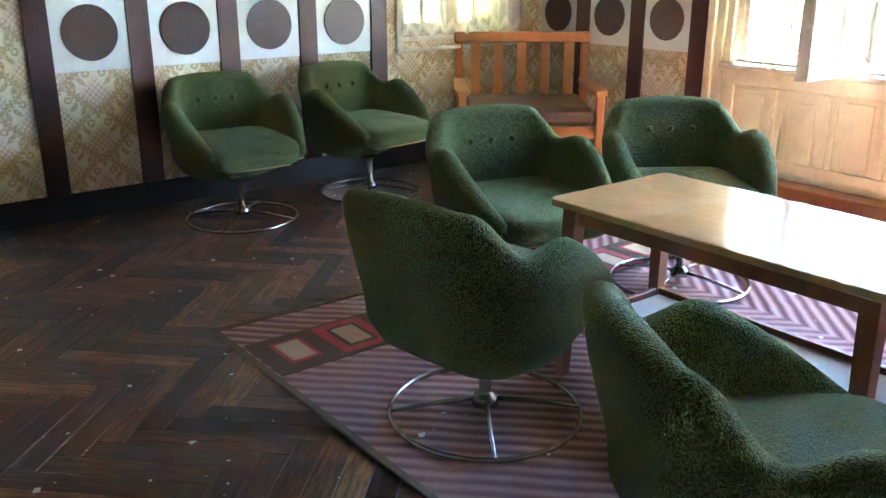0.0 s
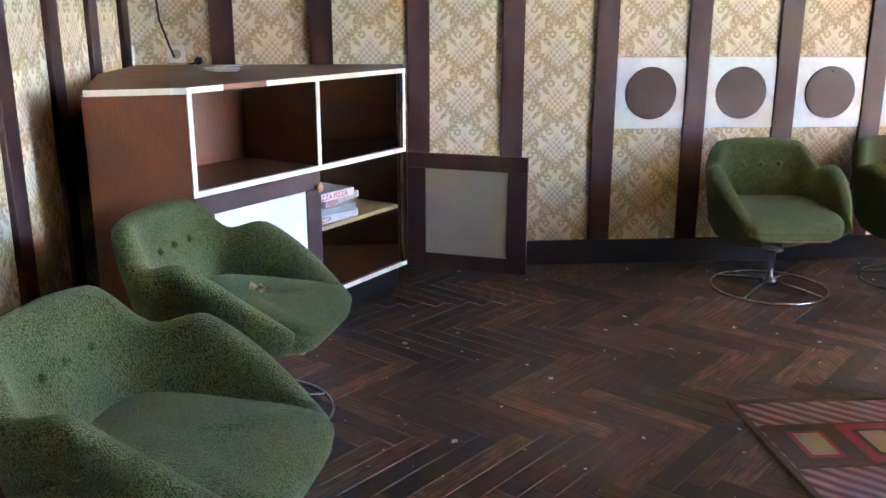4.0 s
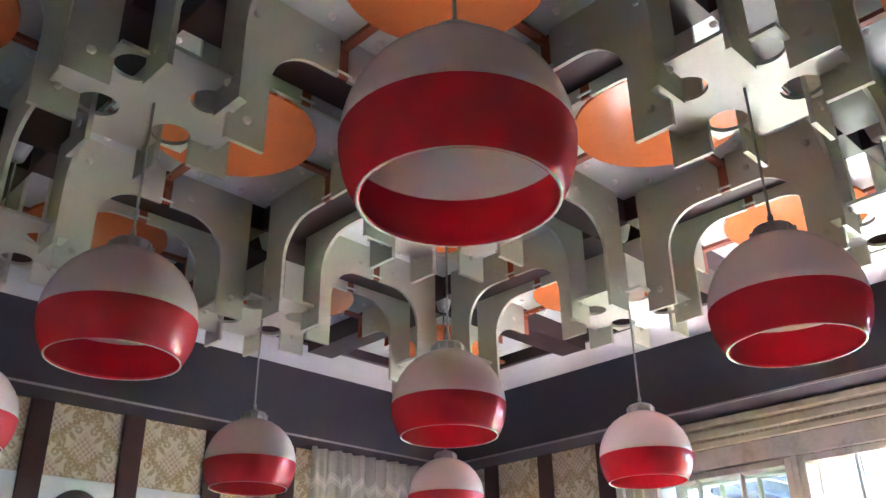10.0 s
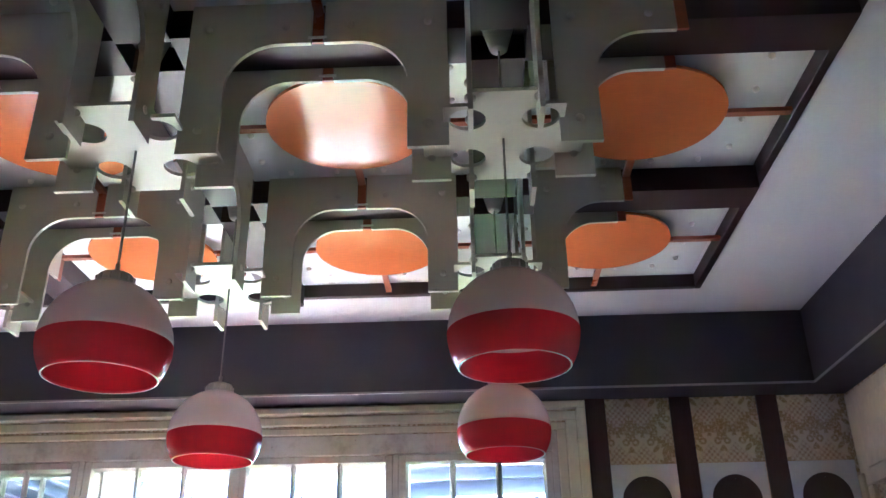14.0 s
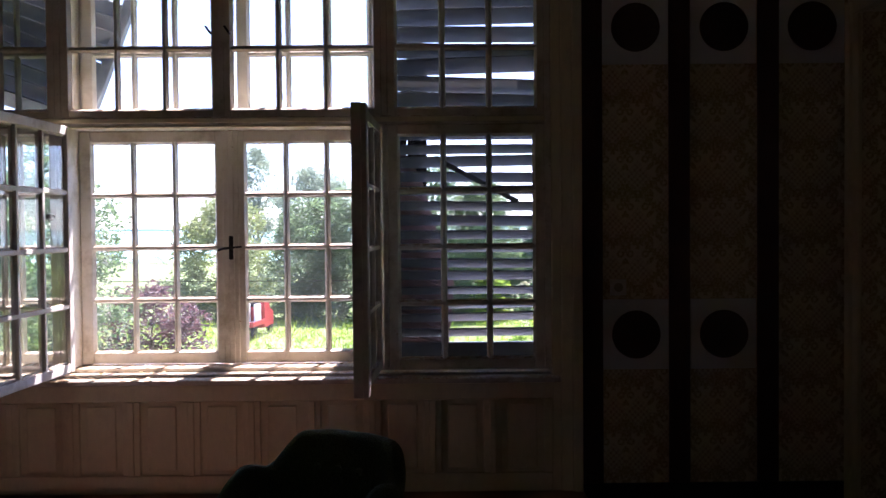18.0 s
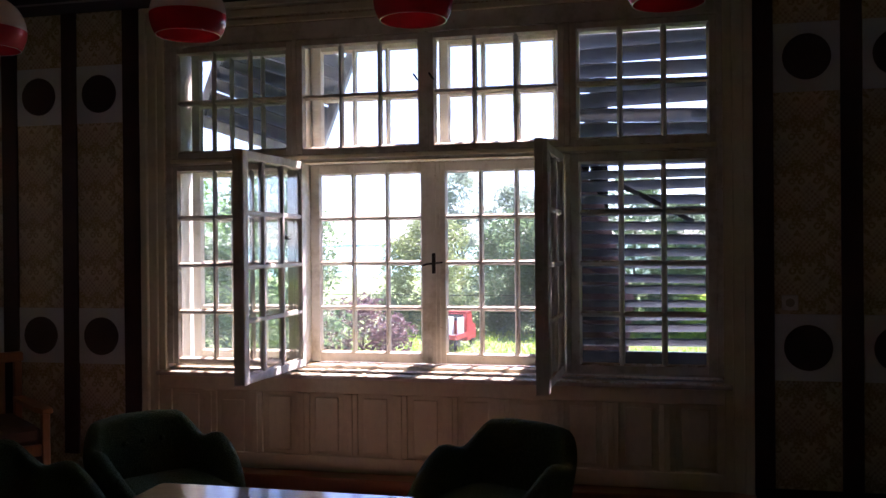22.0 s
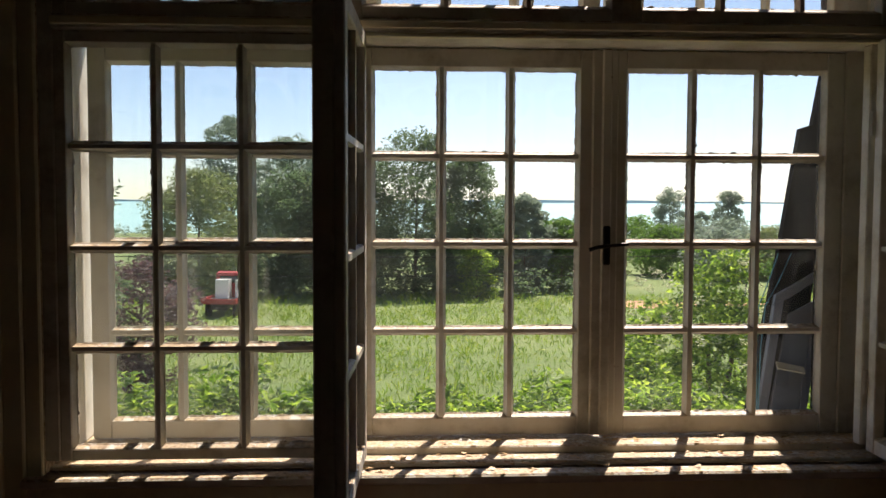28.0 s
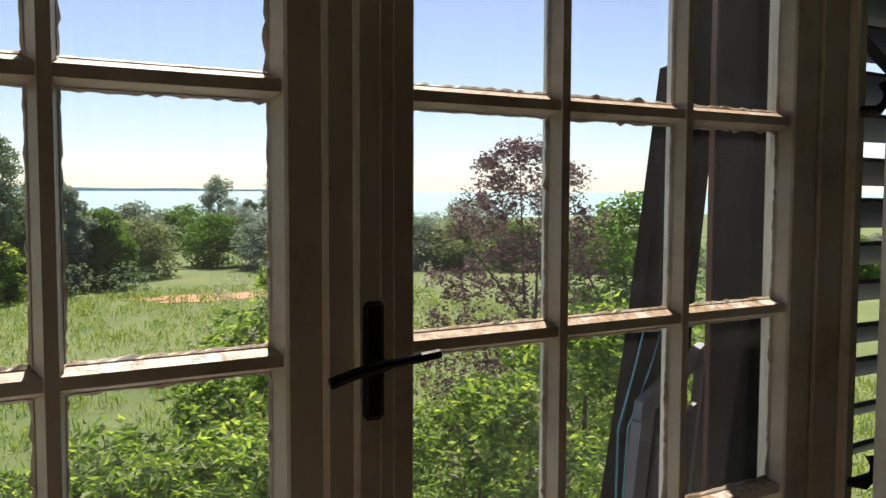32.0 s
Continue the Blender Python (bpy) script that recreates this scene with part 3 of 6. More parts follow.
# baseboards
bm = B()
box(bm, XA, XA + 0.018, YB, YW, 0, 0.125, bev=0.003)
box(bm, XA + 0.018, XC, YB, YB + 0.018, 0, 0.125, bev=0.003)
box(bm, WX1 + 0.15, XC, YW - 0.018, YW, 0, 0.125, bev=0.003)
box(bm, XC - 0.018, XC, YB + 0.018, DY0 - 0.12, 0, 0.125, bev=0.003)
tagged(part("baseboard", bm, BLACKBASE), "black painted baseboard along the papered walls", "baseboard", kind="structure")

# brown boards on the walls
STR = PITCH - PW


def board_on(wall, x0, x1, y0, y1, z0=0.126, z1=BAND_Z):
    bm = B()
    box(bm, x0, x1, y0, y1, z0, z1, bev=0.002)
    part("board", bm, STRIPE, wall)


A_STRIPES = [1.128 + PITCH * k for k in range(-4, 5)]
for c in A_STRIPES:
    board_on(wall_a, XA, XA + 0.02, c - STR / 2, c + STR / 2)
B_STRIPES = [-3.84 + PITCH * k for k in range(13)]
for c in B_STRIPES:
    if c < XC - 0.1:
        board_on(wall_b, c - STR / 2, c + STR / 2, YB, YB + 0.02)
WL = [(-3.571, -3.254), (-3.147, -2.83)]
for x0, x1 in ((-3.68, -3.575), (-3.25, -3.15), (-2.827, -2.715), (0.815, 0.913), (1.237, 1.337), (1.669, 1.769)):
    board_on(wall_w, x0, x1, YW - 0.02, YW)

# ---- white squares with brown discs ----


def wall_panel(m, z0, z1, w, group="round-patterned wall panels"):
    """Built in a plane facing +y of its own, then turned; the disc stands proud."""
    t = thing("wall_panel", "white square wall panel with a dark brown round disc", "wall panel", group, at=m)
    bm = B()
    box(bm, -w / 2, w / 2, 0, 0.012, z0, z1, bev=0.002)
    part("panel", bm, WHITEPANEL, t)
    bm = B()
    disc_z(bm, 0, 0, w * 0.365, 0.012, 0.022, 40)
    bmesh.ops.transform(bm, matrix=Matrix.Translation((0, 0, (z0 + z1) / 2)) @ Matrix.Rotation(radians(-90), 4, "X"), verts=bm.verts)
    part("disc", bm, DISCM, t, "brown lacquered disc")
    for dz in (-1, 1):
        bm = B()
        lathe(bm, [(0, 0.026), (0.003, 0.025), (0.004, 0.02)], 8, Matrix.Translation((0, 0, (z0 + z1) / 2 + dz * w * 0.3)) @ Matrix.Rotation(radians(-90), 4, "X"))
        part("screw", bm, CHROME, t)
    return t


FACE_A, FACE_W, FACE_B = -90, 180, 0
for k in range(-5, 4):
    c = 1.128 + PITCH * k + PITCH / 2
    wall_panel(pose(XA, c, 0, 0, 0, FACE_A), UP0, UP1, PW)
    if k >= 0:
        wall_panel(pose(XA, c, 0, 0, 0, FACE_A), LO0, LO1, PW)
for c, w in ((-3.84, 0.31), (-3.4125, 0.317), (-2.9885, 0.317), (1.075, 0.32), (1.503, 0.32), (1.93, 0.32)):
    wall_panel(pose(c, YW, 0, 0, 0, FACE_W), UP0, UP1, w)
    if c < 1.8:
        wall_panel(pose(c, YW, 0, 0, 0, FACE_W), LO0, LO1, w)
for k in range(-1, 12):
    c = -3.84 + PITCH * k + PITCH / 2
    if XA < c - PW / 2 and c < XC - 0.2:
        wall_panel(pose(c, YB, 0, 0, 0, FACE_B), UP0, UP1, PW)

# ---- big window ----
window = thing("window_1", "wide white double casement window with flaking paint", "window", kind="structure")


PUTTY_RNG = random.Random(21)


def putty(bm, x0, x1, z0, z1, y):
    """Crumbling putty round one pane: thin strips with a ragged free edge."""
    rg = PUTTY_RNG
    for horizontal, a, b, base, sgn in ((1, x0, x1, z0, 1), (1, x0, x1, z1, -1), (0, z0, z1, x0, 1), (0, z0, z1, x1, -1)):
        n = max(6, int((b - a) / 0.008))
        amp = rg.uniform(0.0012, 0.004) * (1.2 if horizontal and sgn > 0 else 1.0)
        prev = None
        for k in range(n + 1):
            t_ = a + (b - a) * k / n
            w = amp * rg.uniform(0.1, 1.0) * (1.8 if rg.random() < 0.12 else 1.0)
            pts = [(t_, y, base - 0.001 * sgn), (t_, y - 0.004, base - 0.001 * sgn), (t_, y - 0.001, base + sgn * w), (t_, y, base + sgn * w)]
            vs = [bm.verts.new(q if horizontal else (q[2], q[1], q[0])) for q in pts]
            if prev:
                for c in range(3):
                    bm.faces.new((prev[c], prev[c + 1], vs[c + 1], vs[c]))
            prev = vs


def sash(parent, name, w, h, cols, rows, stile, m, depth=0.042, bar=0.02, label="", bottom=0.0, glass=True):
    """A glazed frame from (0,0) to (w,h) in its own xz plane; each pane is its own part."""
    bm = B()
    b2 = stile + bottom
    box(bm, 0, stile, 0, depth, 0, h, bev=0.003)
    box(bm, w - stile, w, 0, depth, 0, h, bev=0.003)
    box(bm, stile, w - stile, 0.001, depth - 0.001, 0, b2, bev=0.003)
    box(bm, stile, w - stile, 0.001, depth - 0.001, h - stile, h, bev=0.003)
    gw, gh = w - 2 * stile, h - stile - b2
    yg, f, k_ = depth * 0.6, bar * 0.30, bar * 0.70      # glass plane, half width of a bar at its face and at the glass

    def splay(lo, hi, at, along_x, a, c, y0):
        """A bar from lo to hi whose flanks spread from the face towards the glass; a and c are its half widths."""
        face = [(-a, y0), (a, y0), (c, yg), (c * 0.6, depth - 0.004), (-c * 0.6, depth - 0.004), (-c, yg)]
        rows_ = [[bm.verts.new((e, y, at + v) if along_x else (at + v, y, e)) for v, y in face] for e in (lo, hi)]
        bm.faces.new(rows_[0])
        bm.faces.new(rows_[1][::-1])
        for i in range(6):
            bm.faces.new((rows_[0][i], rows_[0][(i + 1) % 6], rows_[1][(i + 1) % 6], rows_[1][i]))

    def fillet(lo, hi, at, along_x, side):
        """The moulded slope from the inner edge of the frame down to the glass."""
        face = [(0.0, 0.003), (side * 0.009, yg - 0.001), (0.0, yg - 0.001)]
        rows_ = [[bm.verts.new((e, y, at + v) if along_x else (at + v, y, e)) for v, y in face] for e in (lo, hi)]
        bm.faces.new(rows_[0])
        bm.faces.new(rows_[1][::-1])
        for i in range(3):
            bm.faces.new((rows_[0][i], rows_[0][(i + 1) % 3], rows_[1][(i + 1) % 3], rows_[1][i]))

    for i in range(1, cols):
        splay(b2, h - stile, stile + gw * i / cols, False, f, k_, 0.004)
    for j in range(1, rows):
        splay(stile, w - stile, b2 + gh * j / rows, True, f, k_, 0.006)
    fillet(b2, h - stile, stile, False, 1)
    fillet(b2, h - stile, w - stile, False, -1)
    fillet(stile, w - stile, b2, True, 1)
    fillet(stile, w - stile, h - stile, True, -1)
    bmesh.ops.recalc_face_normals(bm, faces=bm.faces)
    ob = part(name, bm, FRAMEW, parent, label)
    ob.matrix_local = m
    if glass:
        for i in range(cols):
            for j in range(rows):
                bm = B()
                x0, x1 = stile + gw * i / cols + bar / 2 - 0.002, stile + gw * (i + 1) / cols - bar / 2 + 0.002
                z0, z1 = b2 + gh * j / rows + bar / 2 - 0.002, b2 + gh * (j + 1) / rows - bar / 2 + 0.002
                box(bm, x0, x1, depth * 0.6, depth * 0.6 + 0.003, z0, z1)
                p = part("pane", bm, GLASS, ob)
                p.visible_shadow = False
        bm = B()
        for i in range(cols):
            for j in range(rows):
                putty(bm, stile + gw * i / cols + (k_ if i else 0.009), stile + gw * (i + 1) / cols - (k_ if i < cols - 1 else 0.009), b2 + gh * j / rows + (k_ if j else 0.009), b2 + gh * (j + 1) / rows - (k_ if j < rows - 1 else 0.009), depth * 0.6 - 0.001)
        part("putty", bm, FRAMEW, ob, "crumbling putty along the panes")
    return ob


YI, YO = 4.215, 4.42
LX, CX, RX = -1.72, -0.928, -0.14            # posts
Z_T = 1.91                                    # transom
for nm, x0, x1 in (("inner_sash", WX0 + 0.04, LX - 0.015), ("inner_sash", RX + 0.015, WX1 - 0.03)):
    sash(window, nm, x1 - x0, Z_T - 0.025 - 0.695, 3, 4, 0.032 if x0 < LX else 0.046, pose(x0, YI, 0.695))
for x0, x1 in ((WX0 + 0.04, LX - 0.015), (LX + 0.015, CX - 0.008), (CX + 0.008, RX - 0.015), (RX + 0.015, WX1 - 0.03)):
    sash(window, "upper_inner_sash", x1 - x0, 2.595 - 1.928, 3, 2, 0.036, pose(x0, YI, 1.928))
    if x0 > RX:
        continue
    sash(window, "upper_outer_sash", x1 - x0 - 0.04, 2.62 - 1.93, 3, 2, 0.054, pose(x0 + 0.02, YO, 1.93))
for x0, x1 in ((WX0 + 0.06, LX - 0.03),):
    sash(window, "outer_sash", x1 - x0, 1.89 - 0.70, 3, 4, 0.054, pose(x0, YO, 0.70))
for x0, x1 in ((-1.705, -0.958), (-0.925, -0.186)):
    sash(window, "outer_sash", x1 - x0, 1.885 - 0.70, 3, 4, 0.056, pose(x0, YO, 0.70))
# the two inner leaves that stand open into the room
left_leaf = sash(window, "open_sash", 0.775, 1.185, 3, 4, 0.044, pose(LX + 0.02, YI, 0.70, 0, 0, -92.5), label="white casement leaf standing open into the room")
right_leaf = sash(window, "open_sash", 0.775, 1.185, 3, 4, 0.044, pose(RX - 0.02 - 0.042, YI, 0.70, 0, 0, -92), label="white casement leaf standing open into the room")
bm = B()
for x0, x1, z0, z1 in ((WX0, WX0 + 0.04, WZ0 + 0.035, WZ1), (WX1 - 0.03, WX1, WZ0 + 0.035, WZ1)):
    box(bm, x0, x1, YI - 0.003, YW + T, z0, z1, bev=0.003)
for c, z0 in ((LX, WZ0 + 0.035), (RX, WZ0 + 0.035), (CX, Z_T + 0.018)):
    if c == RX:
        box(bm, c - 0.045, c + 0.014, YI + 0.062, YI + 0.105, z0, Z_T - 0.023, bev=0.004)
        box(bm, c - 0.014, c + 0.014, YI - 0.002, YI + 0.0615, z0, Z_T - 0.023, bev=0.003)
        box(bm, c - 0.014, c + 0.014, YI - 0.002, YI + 0.095, Z_T + 0.0185, 2.60, bev=0.003)
        box(bm, c - 0.045, c + 0.035, YO - 0.004, YO + 0.03, z0, 2.60, bev=0.003)
        box(bm, c + 0.012, c + 0.035, YO - 0.022, YO - 0.0045, z0, 2.60, bev=0.003)
    else:
        box(bm, c - 0.014, c + 0.014, YI - 0.002, YO + 0.03, z0, 2.60, bev=0.003)
box(bm, WX0 + 0.04, WX1 - 0.03, YI - 0.012, YO + 0.05, Z_T - 0.022, Z_T + 0.018, bev=0.004)
box(bm, WX0 + 0.04, WX1 - 0.03, YI - 0.002, YW + T, 2.60, WZ1, bev=0.003)
box(bm, CX - 0.05, CX + 0.03, YO - 0.012, YO + 0.0, 0.70, 1.885, bev=0.004)
box(bm, CX - 0.022, CX + 0.008, YO - 0.024, YO - 0.0125, 0.70, 1.885, bev=0.004)
for c in (LX, RX):
    box(bm, c - 0.05, c + 0.05, YO + 0.031, YO + 0.09, WZ0 + 0.035, 2.60, bev=0.004)
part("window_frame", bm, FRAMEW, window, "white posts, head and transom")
bm = B()
box(bm, LX + 0.014, RX - 0.014, YI - 0.014, YI + 0.006, Z_T - 0.034, Z_T - 0.0225, bev=0.003)
box(bm, WX0 + 0.04, WX1 - 0.03, YI - 0.024, YI - 0.0125, Z_T - 0.012, Z_T + 0.010, bev=0.003)
part("transom_moulding", bm, OLDWHITE, window)
bm = B()
box(bm, WX0 - 0.05, WX1 + 0.04, YW - 0.055, YW + 0.03, 0.632, 0.66, bev=0.006)
box(bm, WX0, WX1, YW + 0.03, YW + 0.11, 0.632, 0.672, bev=0.004)
box(bm, WX0, WX1, YW + 0.11, YW + T + 0.05, 0.632, 0.694, bev=0.004)
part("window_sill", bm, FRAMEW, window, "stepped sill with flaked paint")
# architrave round the opening: three steps
bm = B()
for i, (w0, w1, dep) in enumerate(((0.0, 0.045, 0.02), (0.045, 0.10, 0.032), (0.10, 0.145, 0.05))):
    box(bm, WX0 - w1, WX0 - w0, YW - dep, YW, 0.08, WZ1 + w0, bev=0.004)
    box(bm, WX1 + w0, WX1 + w1, YW - dep, YW, 0.08, WZ1 + w0, bev=0.004)
    box(bm, WX0 - w1, WX1 + w1, YW - dep, YW, WZ1 + w0, WZ1 + w1 - 0.012, bev=0.004)
part("architrave", bm, OLDWHITE, window, "moulded cream casing")
# handles
for x, y, z in ((CX - 0.006, YO - 0.026, 1.29),):
    bm = B()
    box(bm, x - 0.011, x + 0.011, y - 0.006, y, z - 0.06, z + 0.06, bev=0.004)
    tube(bm, [(x, y - 0.004, z), (x, y - 0.03, z), (x - 0.035, y - 0.034, z - 0.004), (x - 0.06, y - 0.03, z - 0.012)], 0.006, 8)
    tube(bm, [(x, y - 0.03, z), (x + 0.06, y - 0.032, z + 0.006)], 0.005, 8)
    part("window_handle", bm, IRON, window, "black iron espagnolette handle")
for x in (CX - 0.045, CX + 0.045):
    bm = B()
    tube(bm, [(x, YI - 0.002, 2.33), (x, YI - 0.03, 2.33), (x - 0.02, YI - 0.035, 2.36)], 0.006, 8)
    part("window_handle", bm, IRON, window, "small black latch")
for leaf in (left_leaf, right_leaf):
    for z in (0.2, 0.95):
        bm = B()
        tube(bm, [(0.0, -0.006, z - 0.035), (0.0, -0.006, z + 0.035)], 0.006, 8)
        part("hinge", bm, FRAMEW, leaf)
    bm = B()
    box(bm, 0.728, 0.782, 0.0425, 0.064, 0.004, 1.181, bev=0.004)
    part("astragal", bm, FRAMEW, leaf, "cover strip along the closing edge")
bm = B()
lathe(bm, [(0.016, 0.0), (0.017, 0.006), (0.008, 0.010), (0.008, 0.022), (0.015, 0.028), (0.016, 0.036), (0.0, 0.042)], 16, pose(LX - 0.04, YI - 0.001, 1.45, 90, 0, 0))
part("window_knob", bm, IRON, window, "small dark turn knob", True)
for z in (1.02, 1.58):
    bm = B()
    tube(bm, [(RX + 0.024, YO - 0.022, z), (RX + 0.03, YO - 0.045, z), (RX + 0.045, YO - 0.05, z + 0.015), (RX + 0.05, YO - 0.04, z + 0.04)], 0.008, 8)
    part("window_hook", bm, IRON, window, "black iron hook on the outer post")

# ---- panelled wall under the window ----
wains = thing("wainscot", "cream painted panelling under the window, paint worn", "panelling", kind="structure")
bm = B()
box(bm, WX0 - 0.0, WX1 + 0.0, YW - 0.012, YW, 0.10, 0.63)
box(bm, WX0, WX1, YW - 0.035, YW - 0.0125, 0.55, 0.631, bev=0.004)
box(bm, WX0, WX1, YW - 0.035, YW - 0.0125, 0.10, 0.19, bev=0.004)
part("backing", bm, OLDWHITE, wains)
N = 11
for i in range(N + 1):
    x = WX0 + (WX1 - WX0) * i / N
    bm = B()
    w = 0.042
    x0, x1 = max(WX0, x - w), min(WX1, x + w)
    box(bm, x0, x1, YW - 0.034, YW - 0.013, 0.191, 0.549, bev=0.003)
    if 0 < i < N:
        box(bm, x - 0.016, x + 0.016, YW - 0.045, YW - 0.0345, 0.191, 0.549, bev=0.004)
    part("stile", bm, OLDWHITE, wains)
for i in range(N):
    x0 = WX0 + (WX1 - WX0) * i / N + 0.075
    x1 = WX0 + (WX1 - WX0) * (i + 1) / N - 0.075
    bm = B()
    tilt = Matrix.Translation((0, 0, -0.03)) if i == 1 else Matrix.Identity(4)
    box(bm, x0, x1, YW - 0.024, YW - 0.0125, 0.21, 0.525, m=tilt, bev=0.005)
    part("panel", bm, OLDWHITE, wains)
bm = B()
box(bm, WX0 - 0.15, WX1 + 0.15, YW - 0.16, YW - 0.001, 0.0, 0.098, bev=0.006)
part("ledge", bm, TABLEWOOD, wains, "worn wooden ledge on the floor")

# ---- doorway ----
bm = B()
for i, (w0, w1, dep) in enumerate(((0.0, 0.06, 0.02), (0.06, 0.11, 0.035))):
    box(bm, XC - dep, XC, DY0 - w1, DY0 - w0, 0, DZ + w0, bev=0.004)
    box(bm, XC - dep, XC, DY1 + w0, DY1 + w1, 0, DZ + w0, bev=0.004)
box(bm, XC - 0.02, XC, DY0 - 0.11, DY1 + 0.11, DZ + 0.001, BAND_Z - 0.02, bev=0.004)
box(bm, XC - 0.032, XC - 0.0205, DY0 + 0.02, DY1 - 0.02, DZ + 0.07, BAND_Z - 0.09, bev=0.004)
tagged(part("door_1", bm, OLDWHITE), "cream doorway casing with a panel above", "door", kind="structure")

# ---- lace window in the shelf wall ----
win2 = thing("window_2", "white casement window behind a lace curtain", "window", kind="structure")
m2 = Matrix.Translation((XA - 0.10, CY1, 0)) @ Matrix.Rotation(radians(-90), 4, "Z")
half = (CY1 - CY0) / 2
for k in range(2):
    sash(win2, "sash", half - 0.004, 1.25, 2, 3, 0.06, m2 @ Matrix.Translation((k * half + 0.002, 0, CZ0 + 0.03)), depth=0.04)
    sash(win2, "upper_sash", half - 0.004, CZ1 - CZ0 - 1.33, 2, 1, 0.05, m2 @ Matrix.Translation((k * half + 0.002, 0, CZ0 + 1.31)), depth=0.04)
bm = B()
box(bm, XA - 0.16, XA - 0.05, CY0, CY1, CZ0 + 1.281, CZ0 + 1.309, bev=0.003)
box(bm, XA - T, XA - 0.0, CY0, CY1, CZ0, CZ0 + 0.029, bev=0.003)
box(bm, XA - 0.16, XA - 0.02, CY0, CY1, CZ1 - 0.02, CZ1 - 0.001)
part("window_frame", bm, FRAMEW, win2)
bm = B()
box(bm, XA, XA + 0.02, CY0 - 0.05, CY0, CZ0 - 0.03, CZ1, bev=0.004)
box(bm, XA, XA + 0.02, CY1, CY1 + 0.05, CZ0 - 0.03, CZ1, bev=0.004)
box(bm, XA, XA + 0.045, CY0 - 0.06, CY1 + 0.06, CZ0 - 0.055, CZ0 - 0.031, bev=0.005)
part("casing", bm, FRAMEW, win2)
bm = B()
nx, nz = 90, 30
grid = [[bm.verts.new((XA + 0.075 + 0.018 * math.sin(i * 0.75) * (0.5 + 0.5 * j / nz) + 0.01 * math.sin(i * 0.31 + j * 0.05), 3.04 + 0.93 * i / nx, CZ0 + 0.04 + (BAND_Z + 0.05 - CZ0) * j / nz + 0.012 * math.sin(i * 0.5) * (1 - j / nz))) for j in range(nz + 1)] for i in range(nx + 1)]
for i in range(nx):
    for j in range(nz):
        bm.faces.new((grid[i][j], grid[i + 1][j], grid[i + 1][j + 1], grid[i][j + 1]))
whole("lace_curtain", bm, LACE, "white patterned lace curtain hanging before a window", "curtain", smooth=True)
bm = B()
tube(bm, [(XA + 0.075, 3.0, BAND_Z + 0.03), (XA + 0.075, 4.0, BAND_Z + 0.03)], 0.009)
whole("curtain_rail", bm, EDGE, "thin white curtain rail under the cornice", "curtain rail")
# added box closing off the lace window, to dim the daylight behind it
bm = B()
box(bm, -6.2, -6.05, 1.6, 5.6, -0.3, 3.6)
box(bm, -6.05, XA - T, 1.45, 1.6, -0.3, 3.57)
box(bm, -6.2, XA - T, 1.45, 5.6, 3.6, 3.7)
box(bm, -6.2, XA - T, 1.45, 5.6, -0.4, -0.3)
box(bm, -6.05, XA - T, 5.45, 5.6, -0.3, 3.6)
tagged(part("wall_light_block", bm, OLDWHITE), "plain added enclosure that dims the daylight behind the curtained window", "wall", kind="structure")

# ---- swivel tub chairs ----


def smooth_step(a, b, x):
    t = min(1, max(0, (x - a) / (b - a)))
    return t * t * (3 - 2 * t)


def chair_height(q):
    """Rim height along the shell, q from 0 at the middle of the back to 1 at an arm's front end."""
    h = 0.660 - 0.010 * smooth_step(0.05, 0.2, q) - 0.108 * smooth_step(0.2, 0.46, q)
    h += 0.024 * smooth_step(0.46, 0.60, q)
    if q > 0.62:
        h -= 0.195 * ((q - 0.62) / 0.38) ** 1.25
    return h


def chair_plan(q):
    """Point and outward normal of the shell's outer rim; q from -1 to 1."""
    s, q = (1 if q >= 0 else -1), abs(q)
    line = [(0.0, -0.285), (0.13, -0.283), (0.215, -0.255), (0.268, -0.19), (0.29, -0.09), (0.293, 0.02), (0.278, 0.14), (0.245, 0.265)]
    k = min(len(line) - 2, int(q * (len(line) - 1)))
    f = q * (len(line) - 1) - k

    def at(i):
        if i < 0:
            return Vector((-line[-i][0], line[-i][1]))
        if i >= len(line):
            return Vector(line[-1]) * 2 - Vector(line[-2])
        return Vector(line[i])

    p0, p1, p2, p3 = at(k - 1), at(k), at(k + 1), at(k + 2)
    pt = 0.5 * (2 * p1 + (p2 - p0) * f + (2 * p0 - 5 * p1 + 4 * p2 - p3) * f * f + (3 * p1 - p0 - 3 * p2 + p3) * f ** 3)
    d = 0.5 * ((p2 - p0) + 2 * (2 * p0 - 5 * p1 + 4 * p2 - p3) * f + 3 * (3 * p1 - p0 - 3 * p2 + p3) * f * f)
    nn = Vector((d.y, -d.x)).normalized()
    return Vector((s * pt.x, pt.y)), Vector((s * nn.x, nn.y))


